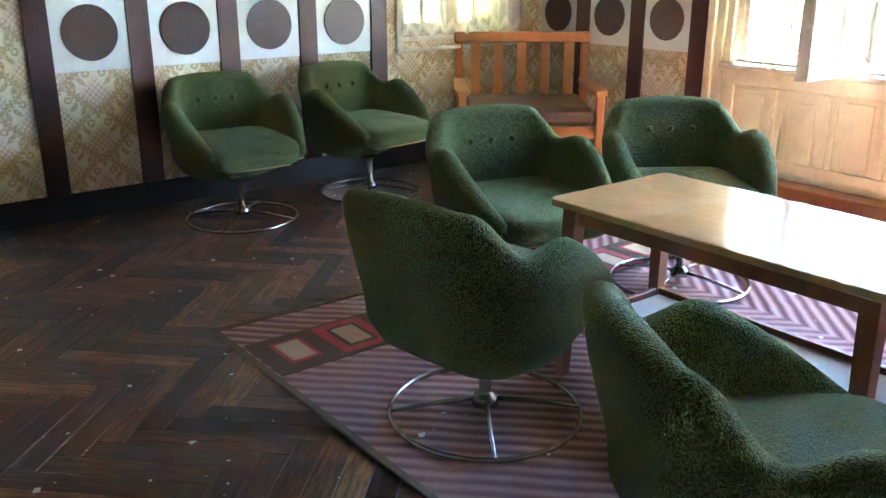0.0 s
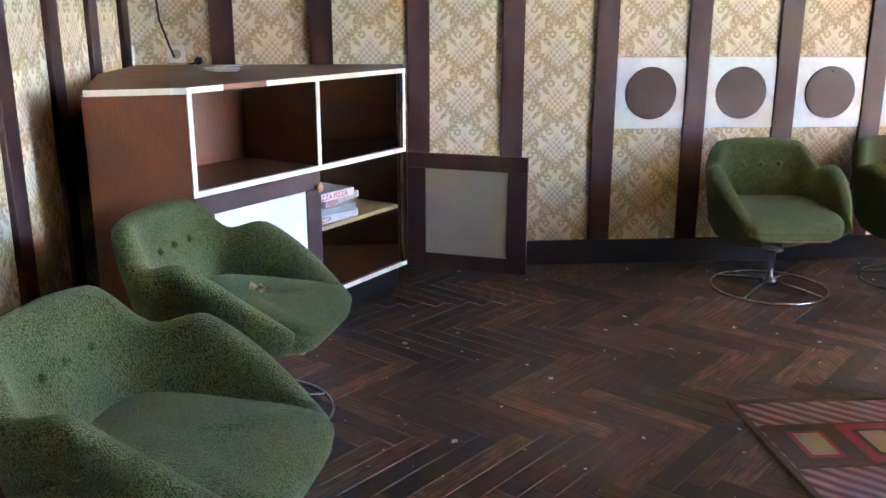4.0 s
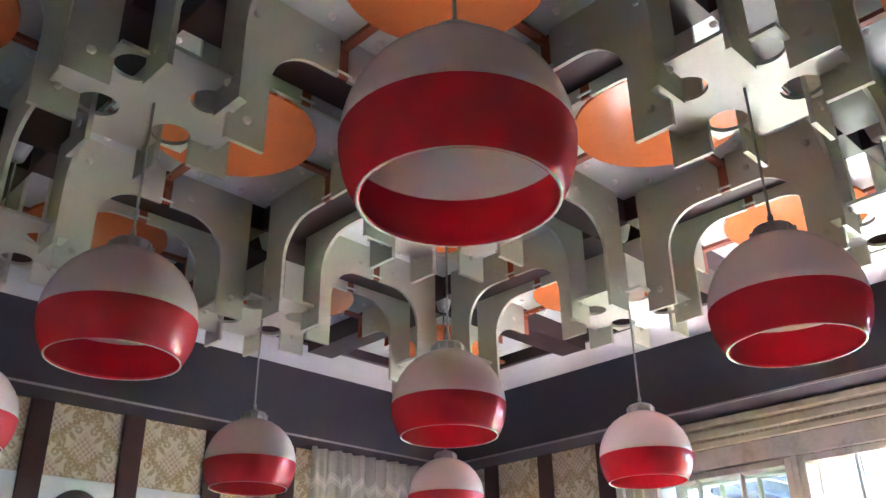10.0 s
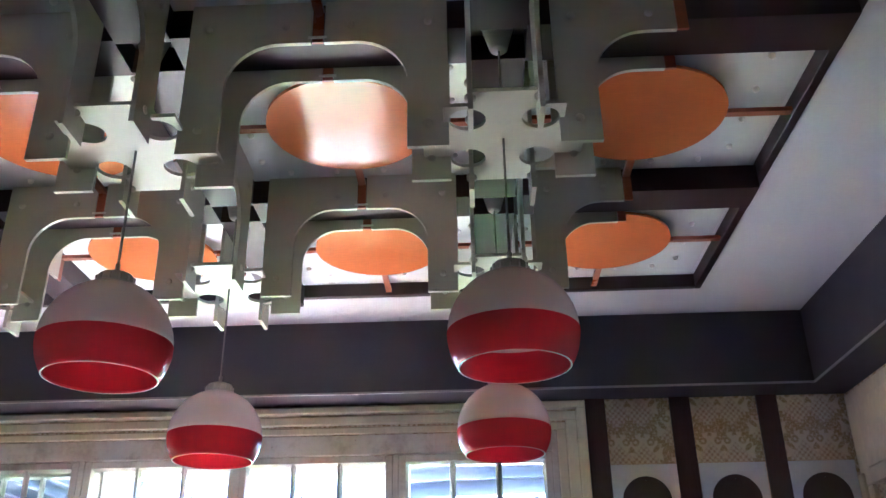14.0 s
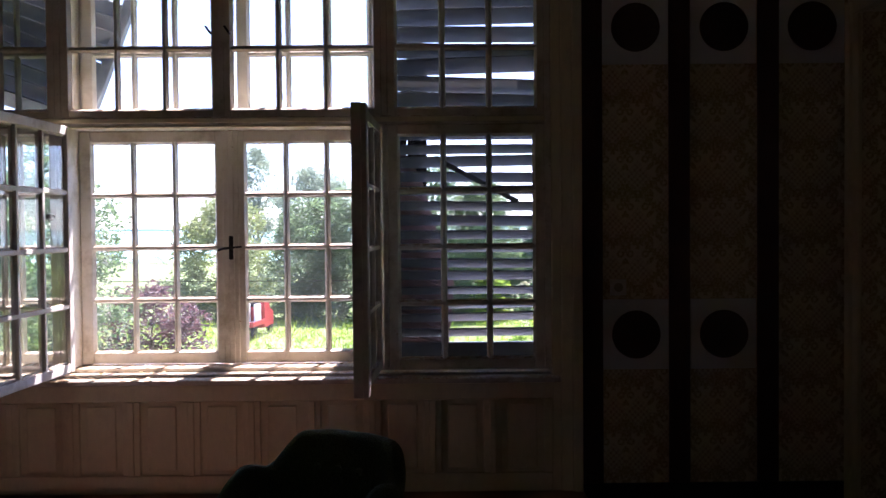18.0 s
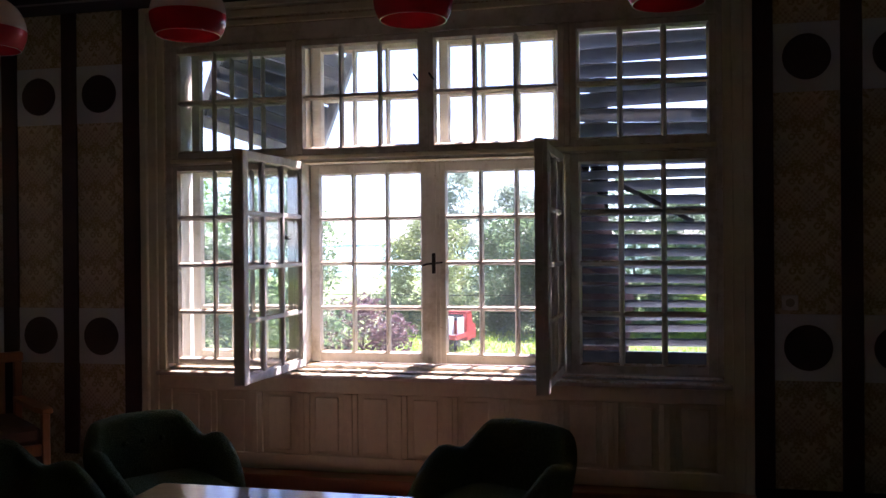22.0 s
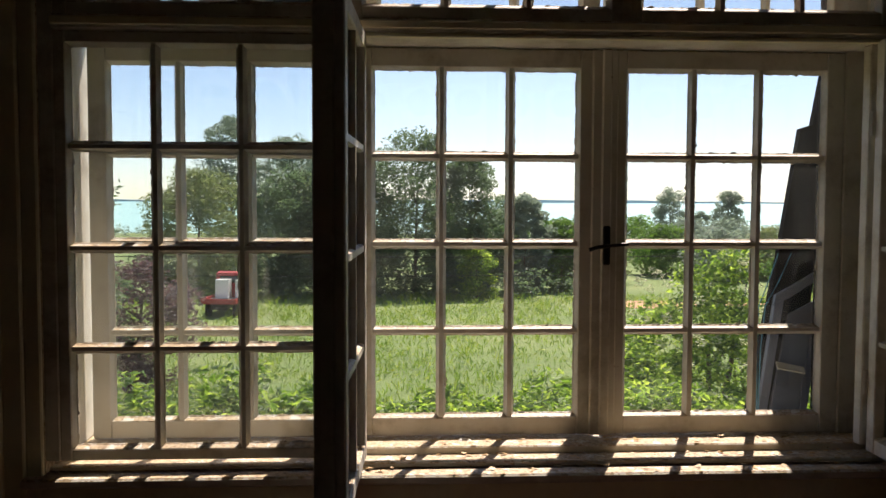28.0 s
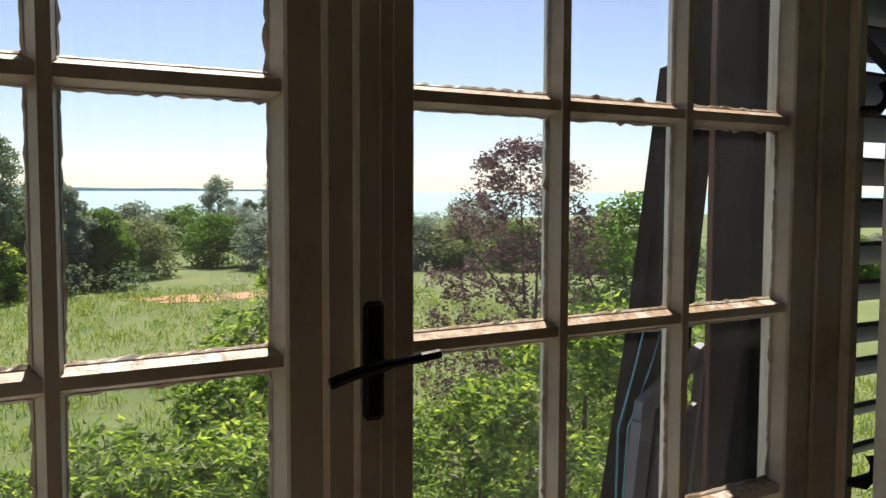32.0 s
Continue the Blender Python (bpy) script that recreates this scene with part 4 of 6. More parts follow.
def build_chair():
    t = thing("swivel_chair", "green boucle tub chair on a chrome ring base", "chair", "green tub chairs")
    bm = B()
    n = 64
    cols = []
    for i in range(n + 1):
        q = -1 + 2 * i / n
        P, N = chair_plan(q)
        H = chair_height(abs(q))
        back = 1 - smooth_step(0.12, 0.5, abs(q))
        th = 0.072 - 0.010 * smooth_step(0.7, 1.0, abs(q))
        front = smooth_step(0.55, 1.0, abs(q))

        def spot(z, inset=0.0):
            k = max(0.0, (z - 0.36) / 0.31)
            v = P * (0.95 + 0.05 * min(1, k * 2)) + N * (0.055 * back * k + 0.018 * (1 - back) * k - inset)
            return (v.x, v.y, z)

        low = 0.188 + 0.085 * front
        prof = [(P.x * f, P.y * f, low + (0.36 - low) * g) for f, g in ((0.15, 0.0), (0.43, 0.02), (0.66, 0.10), (0.83, 0.30), (0.93, 0.62))]
        zt = H - th / 2
        mid = min(0.36, zt - 0.02)
        prof += [spot(mid + (zt - mid) * f) for f in (0.0, 0.33, 0.66)]
        for k in range(7):
            b2 = math.pi * k / 6
            prof.append(spot(zt + th / 2 * math.sin(b2), th / 2 - th / 2 * math.cos(b2)))
        prof += [spot(mid + (zt - mid) * f, th + 0.014 * math.sin(math.pi * f)) for f in (0.75, 0.5, 0.25, 0.0)]
        prof.append((P.x * 0.70, P.y * 0.70, mid - 0.02))
        cols.append([bm.verts.new(v) for v in prof])
    for a, b in zip(cols, cols[1:]):
        for k in range(len(a) - 1):
            bm.faces.new((a[k], b[k], b[k + 1], a[k + 1]))
    bm.faces.new(cols[0])
    bm.faces.new(cols[-1][::-1])
    bmesh.ops.recalc_face_normals(bm, faces=bm.faces)
    part("shell", bm, GREEN, t, "", True)
    # seat cushion: a squared pad with rounded edges that fills the space between the arms
    bm = B()
    m = 52
    rows = []
    for f, z in ((0.0, 0.292), (0.90, 0.292), (0.965, 0.302), (0.99, 0.318), (0.992, 0.330), (0.985, 0.334), (0.994, 0.339), (1.0, 0.354), (0.99, 0.374), (0.955, 0.389), (0.88, 0.398), (0.6, 0.405), (0.3, 0.408), (0.0, 0.409)):
        ring = []
        for j in range(m):
            q = 2 * math.pi * j / m
            c, sn = math.cos(q), math.sin(q)
            y = (0.290 if sn > 0 else 0.235) * math.copysign(abs(sn) ** 0.27, sn)
            x = (0.226 - 0.022 * smooth_step(0.05, 0.26, y)) * math.copysign(abs(c) ** 0.27, c)
            ring.append((x * f, y * f - 0.002 + 0.012 * (1 if sn > 0 else 0) * (z - 0.292) / 0.12, z - 0.012 * max(0, sn) ** 2 * (z > 0.36)))
        rows.append([bm.verts.new(p) for p in ring] if f else [bm.verts.new((0, 0, z))])
    for a, b in zip(rows, rows[1:]):
        for j in range(m):
            q = list(dict.fromkeys([a[j % len(a)], a[(j + 1) % m % len(a)], b[(j + 1) % m % len(b)], b[j % len(b)]]))
            if len(q) > 2:
                bm.faces.new(q)
    part("seat", bm, GREEN, t, "", True)
    bm = B()
    box(bm, -0.150, 0.150, 0.02, 0.248, 0.283, 0.2915, bev=0.002)
    part("seat_board", bm, PLYEDGE, t, "pale plywood edge under the seat")
    for dx in (-0.085, 0.0, 0.085):
        bm = B()
        lathe(bm, [(0, 0.010), (0.007, 0.009), (0.012, 0.004), (0.013, -0.004)], 14, Matrix.Translation((dx, -0.224 + 0.05 * abs(dx), 0.545)) @ Matrix.Rotation(radians(-80), 4, "X"))
        part("button", bm, GREEN, t, "", True)
    bm = B()
    lathe(bm, [(0.05, 0.195), (0.05, 0.186), (0.020, 0.181), (0.0165, 0.17), (0.0165, 0.066), (0.019, 0.060), (0.030, 0.052), (0.036, 0.040), (0.036, 0.026), (0.0, 0.024)], 24)
    part("stem", bm, CHROME, t, "chrome stem and hub", True)
    bm = B()
    tube(bm, [(0.258 * math.cos(2 * math.pi * k / 48), 0.258 * math.sin(2 * math.pi * k / 48), 0.008) for k in range(48)], 0.0072, 8, True)
    part("ring", bm, CHROME, t, "chrome floor ring", True)
    for k in range(4):
        q = radians(45 + 90 * k)
        c, s = math.cos(q), math.sin(q)
        bm = B()
        tube(bm, [(0.03 * c, 0.03 * s, 0.04), (0.12 * c, 0.12 * s, 0.032), (0.235 * c, 0.235 * s, 0.013), (0.254 * c, 0.254 * s, 0.010)], 0.0065, 8)
        part("spoke", bm, CHROME, t, "", True)
    return t


chair = build_chair()
CHAIRS = [(-3.522, 1.821, -93), (-3.569, 2.576, -83), (-1.375, 1.51, 10), (-1.924, 2.139, -102), (-1.697, 2.752, -123), (-0.412, 1.347, -29), (-0.339, 2.772, 153), (0.50, 2.05, 80), (-2.375, -0.39, -18), (-1.455, -0.405, -15)]
for i, (x, y, a) in enumerate(CHAIRS):
    m = pose(x, y, 0.006 if -2.33 < x < 0.3 and y > 1.16 else 0.0, 0, 0, a)
    if i == 0:
        chair.matrix_basis = m
    else:
        c = copy_thing(chair, m)
        if y < 0:
            tagged(c, "green boucle tub chair beside the corner cabinet, dusty seat")
        elif x < -3:
            tagged(c, "green boucle tub chair on a chrome ring base against the wall")
        else:
            tagged(c, "green boucle tub chair on a chrome ring base beside the table")

# dead leaf on a seat
bm = B()
for dx, dy, r in ((0, 0, 0.03), (0.025, 0.014, 0.022)):
    vs = [bm.verts.new((dx + r * math.cos(q) * (1 + 0.35 * math.sin(3 * q)), dy + r * 0.7 * math.sin(q), 0.006 + 0.012 * math.cos(2 * q))) for q in [k * 0.628 for k in range(10)]]
    c0 = bm.verts.new((dx, dy, 0.002))
    for k in range(10):
        bm.faces.new((c0, vs[k], vs[(k + 1) % 10]))
leaf = whole("dry_leaf", bm, PLYEDGE, "curled tan dry leaf lying on a green seat", "leaf")
leaf.matrix_basis = pose(-2.40, -0.36, 0.409, 0, 0, 40)

# ---- coffee table ----
tab = thing("coffee_table", "varnished wooden coffee table, worn glossy top", "table", at=pose(-0.975, 2.045, 0.006))
bm = B()
prism(bm, [(-0.475, -0.235), (-0.462, -0.25), (0.462, -0.25), (0.475, -0.235), (0.475, 0.235), (0.462, 0.25), (-0.462, 0.25), (-0.475, 0.235)], 0.517, 0.538)
bmesh.ops.bevel(bm, geom=list(bm.edges), offset=0.003, segments=1, affect="EDGES")
part("tabletop", bm, TABLETOP, tab, "glossy honey-coloured tabletop with pale worn patches")
for sx in (-1, 1):
    for sy in (-1, 1):
        bm = B()
        v = [bm.verts.new((sx * 0.425 + (w - 0.0) * dx + (0.012 * sx if z == 0 else 0), sy * 0.195 + w * dy + (0.01 * sy if z == 0 else 0), z)) for z, w in ((0, 0.015), (0.516, 0.023)) for dx, dy in ((-1, -1), (1, -1), (1, 1), (-1, 1))]
        bm.faces.new(v[3::-1])
        bm.faces.new(v[4:])
        for k in range(4):
            bm.faces.new((v[k], v[(k + 1) % 4], v[4 + (k + 1) % 4], v[4 + k]))
        part("leg", bm, TABLEWOOD, tab)
for sy in (-1, 1):
    bm = B()
    box(bm, -0.40, 0.40, sy * 0.195 - 0.010, sy * 0.195 + 0.010, 0.465, 0.516, bev=0.002)
    part("apron", bm, TABLEWOOD, tab)
    bm = B()
    box(bm, -0.415, 0.415, sy * 0.198 - 0.009, sy * 0.198 + 0.009, 0.15, 0.185, bev=0.002)
    part("stretcher", bm, TABLEWOOD, tab)
for sx in (-1, 1):
    bm = B()
    box(bm, sx * 0.42 - 0.010, sx * 0.42 + 0.010, -0.172, 0.172, 0.465, 0.516, bev=0.002)
    part("apron", bm, TABLEWOOD, tab)
    bm = B()
    box(bm, sx * 0.422 - 0.009, sx * 0.422 + 0.009, -0.18, 0.18, 0.15, 0.185, bev=0.002)
    part("stretcher", bm, TABLEWOOD, tab)
bm = B()
box(bm, -0.41, 0.41, -0.187, 0.187, 0.160, 0.166)
part("lower_shelf", bm, SHELFGREY, tab, "grey-white lower shelf board")

# ---- rug ----
RX0, RX1, RY0, RY1 = -2.33, 0.25, 1.155, 3.35
rug = thing("rug", "striped rose and wine woven rug with a medallion border", "rug", at=pose(RX0, RY0, 0))
rw, rh = RX1 - RX0, RY1 - RY0
bm = B()
nx, ny = 40, 34
g = [[bm.verts.new((rw * i / nx, rh * j / ny, 0.005 + 0.0015 * math.sin(i * 1.3 + j * 0.7))) for j in range(ny + 1)] for i in range(nx + 1)]
for i in range(nx):
    for j in range(ny):
        bm.faces.new((g[i][j], g[i + 1][j], g[i + 1][j + 1], g[i][j + 1]))
part("weave", bm, RUG, rug)
bm = B()
for a in ((-0.012, 0.012, -0.012, rh + 0.012), (rw - 0.012, rw + 0.012, -0.012, rh + 0.012), (0.012, rw - 0.012, -0.012, 0.012), (0.012, rw - 0.012, rh - 0.012, rh + 0.012)):
    box(bm, *a, 0.0, 0.011, bev=0.003)
part("binding", bm, RUGEDGE, rug, "dark brown bound edge")
for x0 in (0.17, rw - 0.43):
    bm = B()
    box(bm, x0, x0 + 0.26, 0.02, rh - 0.02, 0.0055, 0.0085)
    part("border_band", bm, RUGBROWN, rug)
    k = 0
    y = 0.04
    while y + 0.19 < rh - 0.02:
        for inset, z0, z1, mt in ((0.0, 0.0085, 0.0100, RUGRED if k % 2 else RUGBROWN), (0.035, 0.0100, 0.0110, RUGBROWN if k % 2 else RUGRED), (0.05, 0.0110, 0.0122, RUGTAN)):
            bm = B()
            cx, cy = x0 + 0.13, y + 0.095
            a, b = 0.115 - inset, 0.09 - inset
            prism(bm, [(cx - a, cy - b * 0.93), (cx - a * 0.93, cy - b), (cx + a * 0.93, cy - b), (cx + a, cy - b * 0.93), (cx + a, cy + b * 0.93), (cx + a * 0.93, cy + b), (cx - a * 0.93, cy + b), (cx - a, cy + b * 0.93)], z0, z1)
            part("medallion", bm, mt, rug)
        y += 0.205
        k += 1

# ---- slatted bench in the corner ----
bench = thing("bench", "orange varnished pine bench with a slatted back and brown seat", "bench", at=pose(-3.50, 3.62, 0, 0, 0, 0) @ pose(0, 0, 0, 0, 0, -127))
bw = 0.38
for sx in (-1, 1):
    bm = B()
    box(bm, sx * bw - 0.022, sx * bw + 0.022, -0.335, -0.29, 0, 0.70, bev=0.005)
    part("back_leg", bm, SOFAWOOD, bench)
    bm = B()
    box(bm, sx * bw - 0.022, sx * bw + 0.022, 0.24, 0.285, 0, 0.46, bev=0.005)
    part("front_leg", bm, SOFAWOOD, bench)
    bm = B()
    prism(bm, [(sx * bw - 0.035, -0.29), (sx * bw + 0.035, -0.29), (sx * bw + 0.042, 0.20), (sx * bw + 0.03, 0.31), (sx * bw - 0.03, 0.31), (sx * bw - 0.042, 0.20)], 0.462, 0.490)
    bmesh.ops.bevel(bm, geom=list(bm.edges), offset=0.005, segments=1, affect="EDGES")
    part("armrest", bm, SOFAWOOD, bench)
    bm = B()
    box(bm, sx * bw - 0.015, sx * bw + 0.015, -0.29, 0.24, 0.24, 0.30, bev=0.004)
    part("side_rail", bm, SOFAWOOD, bench)
bm = B()
box(bm, -bw - 0.03, bw + 0.03, -0.338, -0.285, 0.70, 0.76, bev=0.008)
part("top_rail", bm, SOFAWOOD, bench)
bm = B()
box(bm, -bw + 0.022, bw - 0.022, -0.325, -0.297, 0.32, 0.37, bev=0.004)
part("lower_rail", bm, SOFAWOOD, bench)
for k in range(5):
    x = -0.28 + 0.14 * k
    bm = B()
    box(bm, x - 0.028, x + 0.028, -0.322, -0.300, 0.37, 0.70, bev=0.003)
    part("slat", bm, SOFAWOOD, bench)
bm = B()
box(bm, -bw + 0.024, bw - 0.024, -0.29, 0.27, 0.29, 0.395, bev=0.025)
part("seat", bm, SOFACLOTH, bench, "flat brown cloth seat")
bm = B()
box(bm, -bw + 0.022, bw - 0.022, 0.245, 0.27, 0.22, 0.288, bev=0.004)
part("front_rail", bm, SOFAWOOD, bench)

# ---- wall boxes ----


def shelf_box(m, w, h, d, worn):
    """An open two-compartment box; front faces +y of its own, back on y = 0."""
    t = thing("wall_shelf", "open brown wall box with white edges and two compartments", "shelf", "white-edged wall boxes", at=m)
    th = 0.014
    bm = B()
    box(bm, -w / 2, -w / 2 + th, 0, d, 0, h)
    box(bm, w / 2 - th, w / 2, 0, d, 0, h)
    box(bm, -w / 2 + th, w / 2 - th, 0, d, 0, th)
    box(bm, -w / 2 + th, w / 2 - th, 0, d, h - th, h)
    part("body", bm, CABWOOD, t)
    bm = B()
    box(bm, -w / 2 + th, w / 2 - th, 0.001, 0.008, th, h - th)
    part("back_board", bm, BOXWOOD, t, "light brown hardboard back")
    bm = B()
    box(bm, -w / 2 + th, w / 2 - th, 0.009, d, h / 2 - th / 2, h / 2 + th / 2)
    part("middle_shelf", bm, CABWOOD, t)
    e = 0.018
    for a in ((-w / 2, -w / 2 + e, 0, h), (w / 2 - e, w / 2, 0, h), (-w / 2 + e, w / 2 - e, h - e, h), (-w / 2 + e, w / 2 - e, h / 2 - e / 2, h / 2 + e / 2)):
        bm = B()
        box(bm, a[0], a[1], d + 0.0005, d + 0.004, a[2], a[3])
        part("edge_strip", bm, EDGE, t)
    bm = B()
    box(bm, (0.0 if worn else -w / 2 + e), w / 2 - e, d + 0.0005, d + 0.004, 0, e)
    part("edge_strip", bm, EDGE, t, "white edge strip broken short" if worn else "")
    return t


BW, BH, BD = 0.358, 0.838, 0.147
for k, c in enumerate((0.0085, 0.473, 0.940)):
    shelf_box(pose(XA + 0.021, c, 1.336, 0, 0, FACE_A), BW, BH, BD - 0.021, k == 0)
for c in (-2.64, -3.135, -3.613):
    shelf_box(pose(c, YB + 0.021, 1.303, 0, 0, FACE_B), 0.352, 1.0, BD - 0.021, False)
# corner box
cb = thing("corner_shelf", "brown corner wall box with white edges and a white panel", "shelf", at=pose(0, 0, 0))
P = [(XA + 0.022, YB + 0.022), (XA + 0.022, -0.283), (-3.853, -0.283), (-3.853, -0.507), (-3.792, -0.90), (-3.80, YB + 0.022)]
for z0, z1, nm in ((1.766, 1.780, "bottom_board"), (2.163, 2.177, "top_board")):
    bm = B()
    prism(bm, P[::-1], z0, z1)
    part(nm, bm, CABWOOD, cb)
bm = B()
box(bm, XA + 0.022, -3.853, -0.297, -0.283, 1.7805, 2.1625)
part("side_board", bm, CABWOOD, cb)
bm = B()
box(bm, XA + 0.022, XA + 0.030, -0.62, -0.298, 1.7805, 2.1625)
part("back_board", bm, CABWOOD, cb, "dark brown back")
bm = B()
box(bm, XA + 0.032, XA + 0.040, -0.95, -0.60, 1.7805, 2.1625)
part("white_board", bm, MIRRORW, cb, "glossy white back panel")
for z0 in (1.764, 2.161):
    bm = B()
    box(bm, -3.8525, -3.849, -0.507, -0.283, z0, z0 + 0.018)
    a, b = Vector((-3.851, -0.507, 0)), Vector((-3.790, -0.90, 0))
    L = (b - a).length
    box(bm, 0, L, -0.002, 0.002, z0, z0 + 0.018, m=Matrix.Translation(a) @ Matrix.Rotation(math.atan2(b.y - a.y, b.x - a.x), 4, "Z"))
    part("edge_strip", bm, EDGE, cb)
bm = B()
box(bm, -3.8525, -3.849, -0.301, -0.283, 1.7825, 2.1605)
part("edge_strip", bm, EDGE, cb)

# ---- corner cabinet ----
L0, R0 = Vector((-2.700, -0.590, 0)), Vector((-3.675, 0.150, 0))
u = (R0 - L0).normalized()
FL = (R0 - L0).length
nrm = Vector((u.y, -u.x, 0))                   # towards the room
if nrm.x + nrm.y < 0:
    nrm = -nrm
CM = Matrix(((u.x, nrm.x, 0, L0.x), (u.y, nrm.y, 0, L0.y), (0, 0, 1, 0), (0, 0, 0, 1)))
cab = thing("corner_cabinet", "dark walnut corner cabinet with white edges, one door open", "cabinet")
foot = [(-2.700, -0.590), (-3.675, 0.150), (XA + 0.022, 0.150), (XA + 0.022, YB + 0.022), (-3.36, YB + 0.022), (-2.623, -0.888)]
inner = [(-2.715, -0.60), (-3.68, 0.130), (XA + 0.026, 0.130), (XA + 0.026, YB + 0.026), (-3.355, YB + 0.026), (-2.645, -0.88)]
for nm, z0, z1, pts in (("top_board", 0.978, 0.998, foot), ("middle_board", 0.634, 0.652, inner), ("bottom_board", 0.11, 0.128, inner)):
    bm = B()
    prism(bm, pts, z0, z1)
    part(nm, bm, CABWOOD, cab)
bm = B()
kick = [(-2.74, -0.60), (-3.69, 0.115), (XA + 0.03, 0.115), (XA + 0.03, YB + 0.03), (-3.35, YB + 0.03), (-2.68, -0.86)]
prism(bm, kick, 0.0, 0.109)
part("plinth", bm, BLACKBASE, cab, "black plinth")
for nm, a, b in (("side_panel", foot[0], foot[5]), ("side_panel", foot[5], foot[4]), ("side_panel", foot[1], foot[2])):
    a, b = Vector((*a, 0)), Vector((*b, 0))
    bm = B()
    box(bm, 0, (b - a).length, -0.008, 0.008, 0.11, 0.977, m=Matrix.Translation(a) @ Matrix.Rotation(math.atan2(b.y - a.y, b.x - a.x), 4, "Z"))
    part(nm, bm, CABWOOD, cab)
for z0, z1 in ((0.653, 0.977), (0.129, 0.633)):
    bm = B()
    box(bm, 0.02, FL - 0.36, -0.40, -0.39, z0, z1, m=CM)
    part("back_panel", bm, CABWOOD, cab)
    bm = B()
    box(bm, XA + 0.027, XA + 0.035, -0.80, 0.13, z0, z1)
    part("back_panel", bm, CABWOOD, cab)
    bm = B()
    box(bm, XA + 0.036, -3.69, 0.122, 0.130, z0, z1)
    part("side_lining", bm, CABWOOD, cab)
bm = B()
box(bm, FL * 0.525 - 0.008, FL * 0.525 + 0.008, -0.385, -0.004, 0.653, 0.977, m=CM)
box(bm, FL * 0.525 - 0.008, FL * 0.525 + 0.008, -0.385, -0.024, 0.129, 0.633, m=CM)
part("divider", bm, CABWOOD, cab)
bm = B()
box(bm, FL * 0.525 + 0.009, FL - 0.016, -0.385, -0.03, 0.375, 0.391, m=CM)
part("inner_shelf", bm, PLYEDGE, cab, "pale-edged inner shelf")
e = 0.02
for a, worn in (((0, FL * 0.13, 0.978, 0.998), 0), ((FL * 0.30, FL, 0.978, 0.998), 0), ((0, FL, 0.633, 0.653), 0), ((0, e, 0.6535, 0.9775), 0), ((FL - e, FL, 0.6535, 0.9775), 0), ((FL * 0.525 - e / 2, FL * 0.525 + e / 2, 0.6535, 0.9775), 0), ((FL * 0.5, FL, 0.109, 0.128), 0)):
    bm = B()
    box(bm, a[0], a[1], 0.0005, 0.004, a[2], a[3], m=CM)
    part("edge_strip", bm, EDGE, cab)
bm = B()
box(bm, FL * 0.13, FL * 0.30, 0.0, 0.003, 0.978, 0.996, m=CM)
part("bare_edge", bm, TABLEWOOD, cab, "bare reddish edge where the strip is gone")
a, b = Vector((*foot[0], 0)), Vector((*foot[5], 0))
bm = B()
box(bm, 0, (b - a).length, 0.0085, 0.012, 0.978, 0.998, m=Matrix.Translation(a) @ Matrix.Rotation(math.atan2(b.y - a.y, b.x - a.x), 4, "Z"))
part("edge_strip", bm, EDGE, cab)


def cab_door(m, w, h, panel_mat, label, knob):
    f = 0.085
    bm = B()
    box(bm, f - 0.004, w - f + 0.004, 0.005, 0.013, f * 0.8 - 0.004, h - f * 0.8 + 0.004)
    door = part("door", bm, panel_mat, cab, label)
    door.matrix_local = m
    for nm, a in (("rail", (0, w, 0, f * 0.8)), ("rail", (0, w, h - f * 0.8, h)), ("stile", (0, f, f * 0.8 + 0.0003, h - f * 0.8 - 0.0003)), ("stile", (w - f, w, f * 0.8 + 0.0003, h - f * 0.8 - 0.0003))):
        bm = B()
        box(bm, a[0], a[1], 0, 0.018, a[2], a[3], bev=0.002)
        part(nm, bm, STRIPE, door)
    if knob:
        bm = B()
        lathe(bm, [(0, 0.03), (0.015, 0.028), (0.019, 0.02), (0.014, 0.008), (0.008, 0.0)], 20, Matrix.Translation((w - 0.03, 0.018, h - 0.06)) @ Matrix.Rotation(radians(-90), 4, "X"))
        part("knob", bm, SOFAWOOD, door, "round orange wooden knob", True)
    return door


GREYP = surface("grey_door_panel", (0.40, 0.36, 0.29), 0.45, 0.08, 4, None, 60, 0.05)
DH = 0.52
cab_door(CM @ Matrix.Translation((0.004, -0.018, 0.111)), FL * 0.525 - 0.002, DH, WHITEPANEL, "brown framed door with a white panel, shut", True)
cab_door(Matrix.Translation((-3.662, 0.158, 0.107)) @ Matrix.Rotation(radians(68), 4, "Z"), 0.55, 0.525, GREYP, "brown framed door with a grey panel, wide open", False)

# books and a clock on the inner shelf
LETTERS = plain("red_lettering", (0.55, 0.03, 0.03), 0.5)


def word(text, size, m, parent, mat_):
    cu = bpy.data.curves.new("lettering", "FONT")
    cu.body, cu.size, cu.extrude = text, size, 0.0006
    tmp = bpy.data.objects.new("lettering", cu)
    me = bpy.data.meshes.new_from_object(tmp)
    bpy.data.objects.remove(tmp)
    me.name = "lettering"
    me.materials.clear()
    me.materials.append(mat_)
    ob = new("lettering", me)
    ob.parent = parent
    ob.matrix_local = m
    return ob


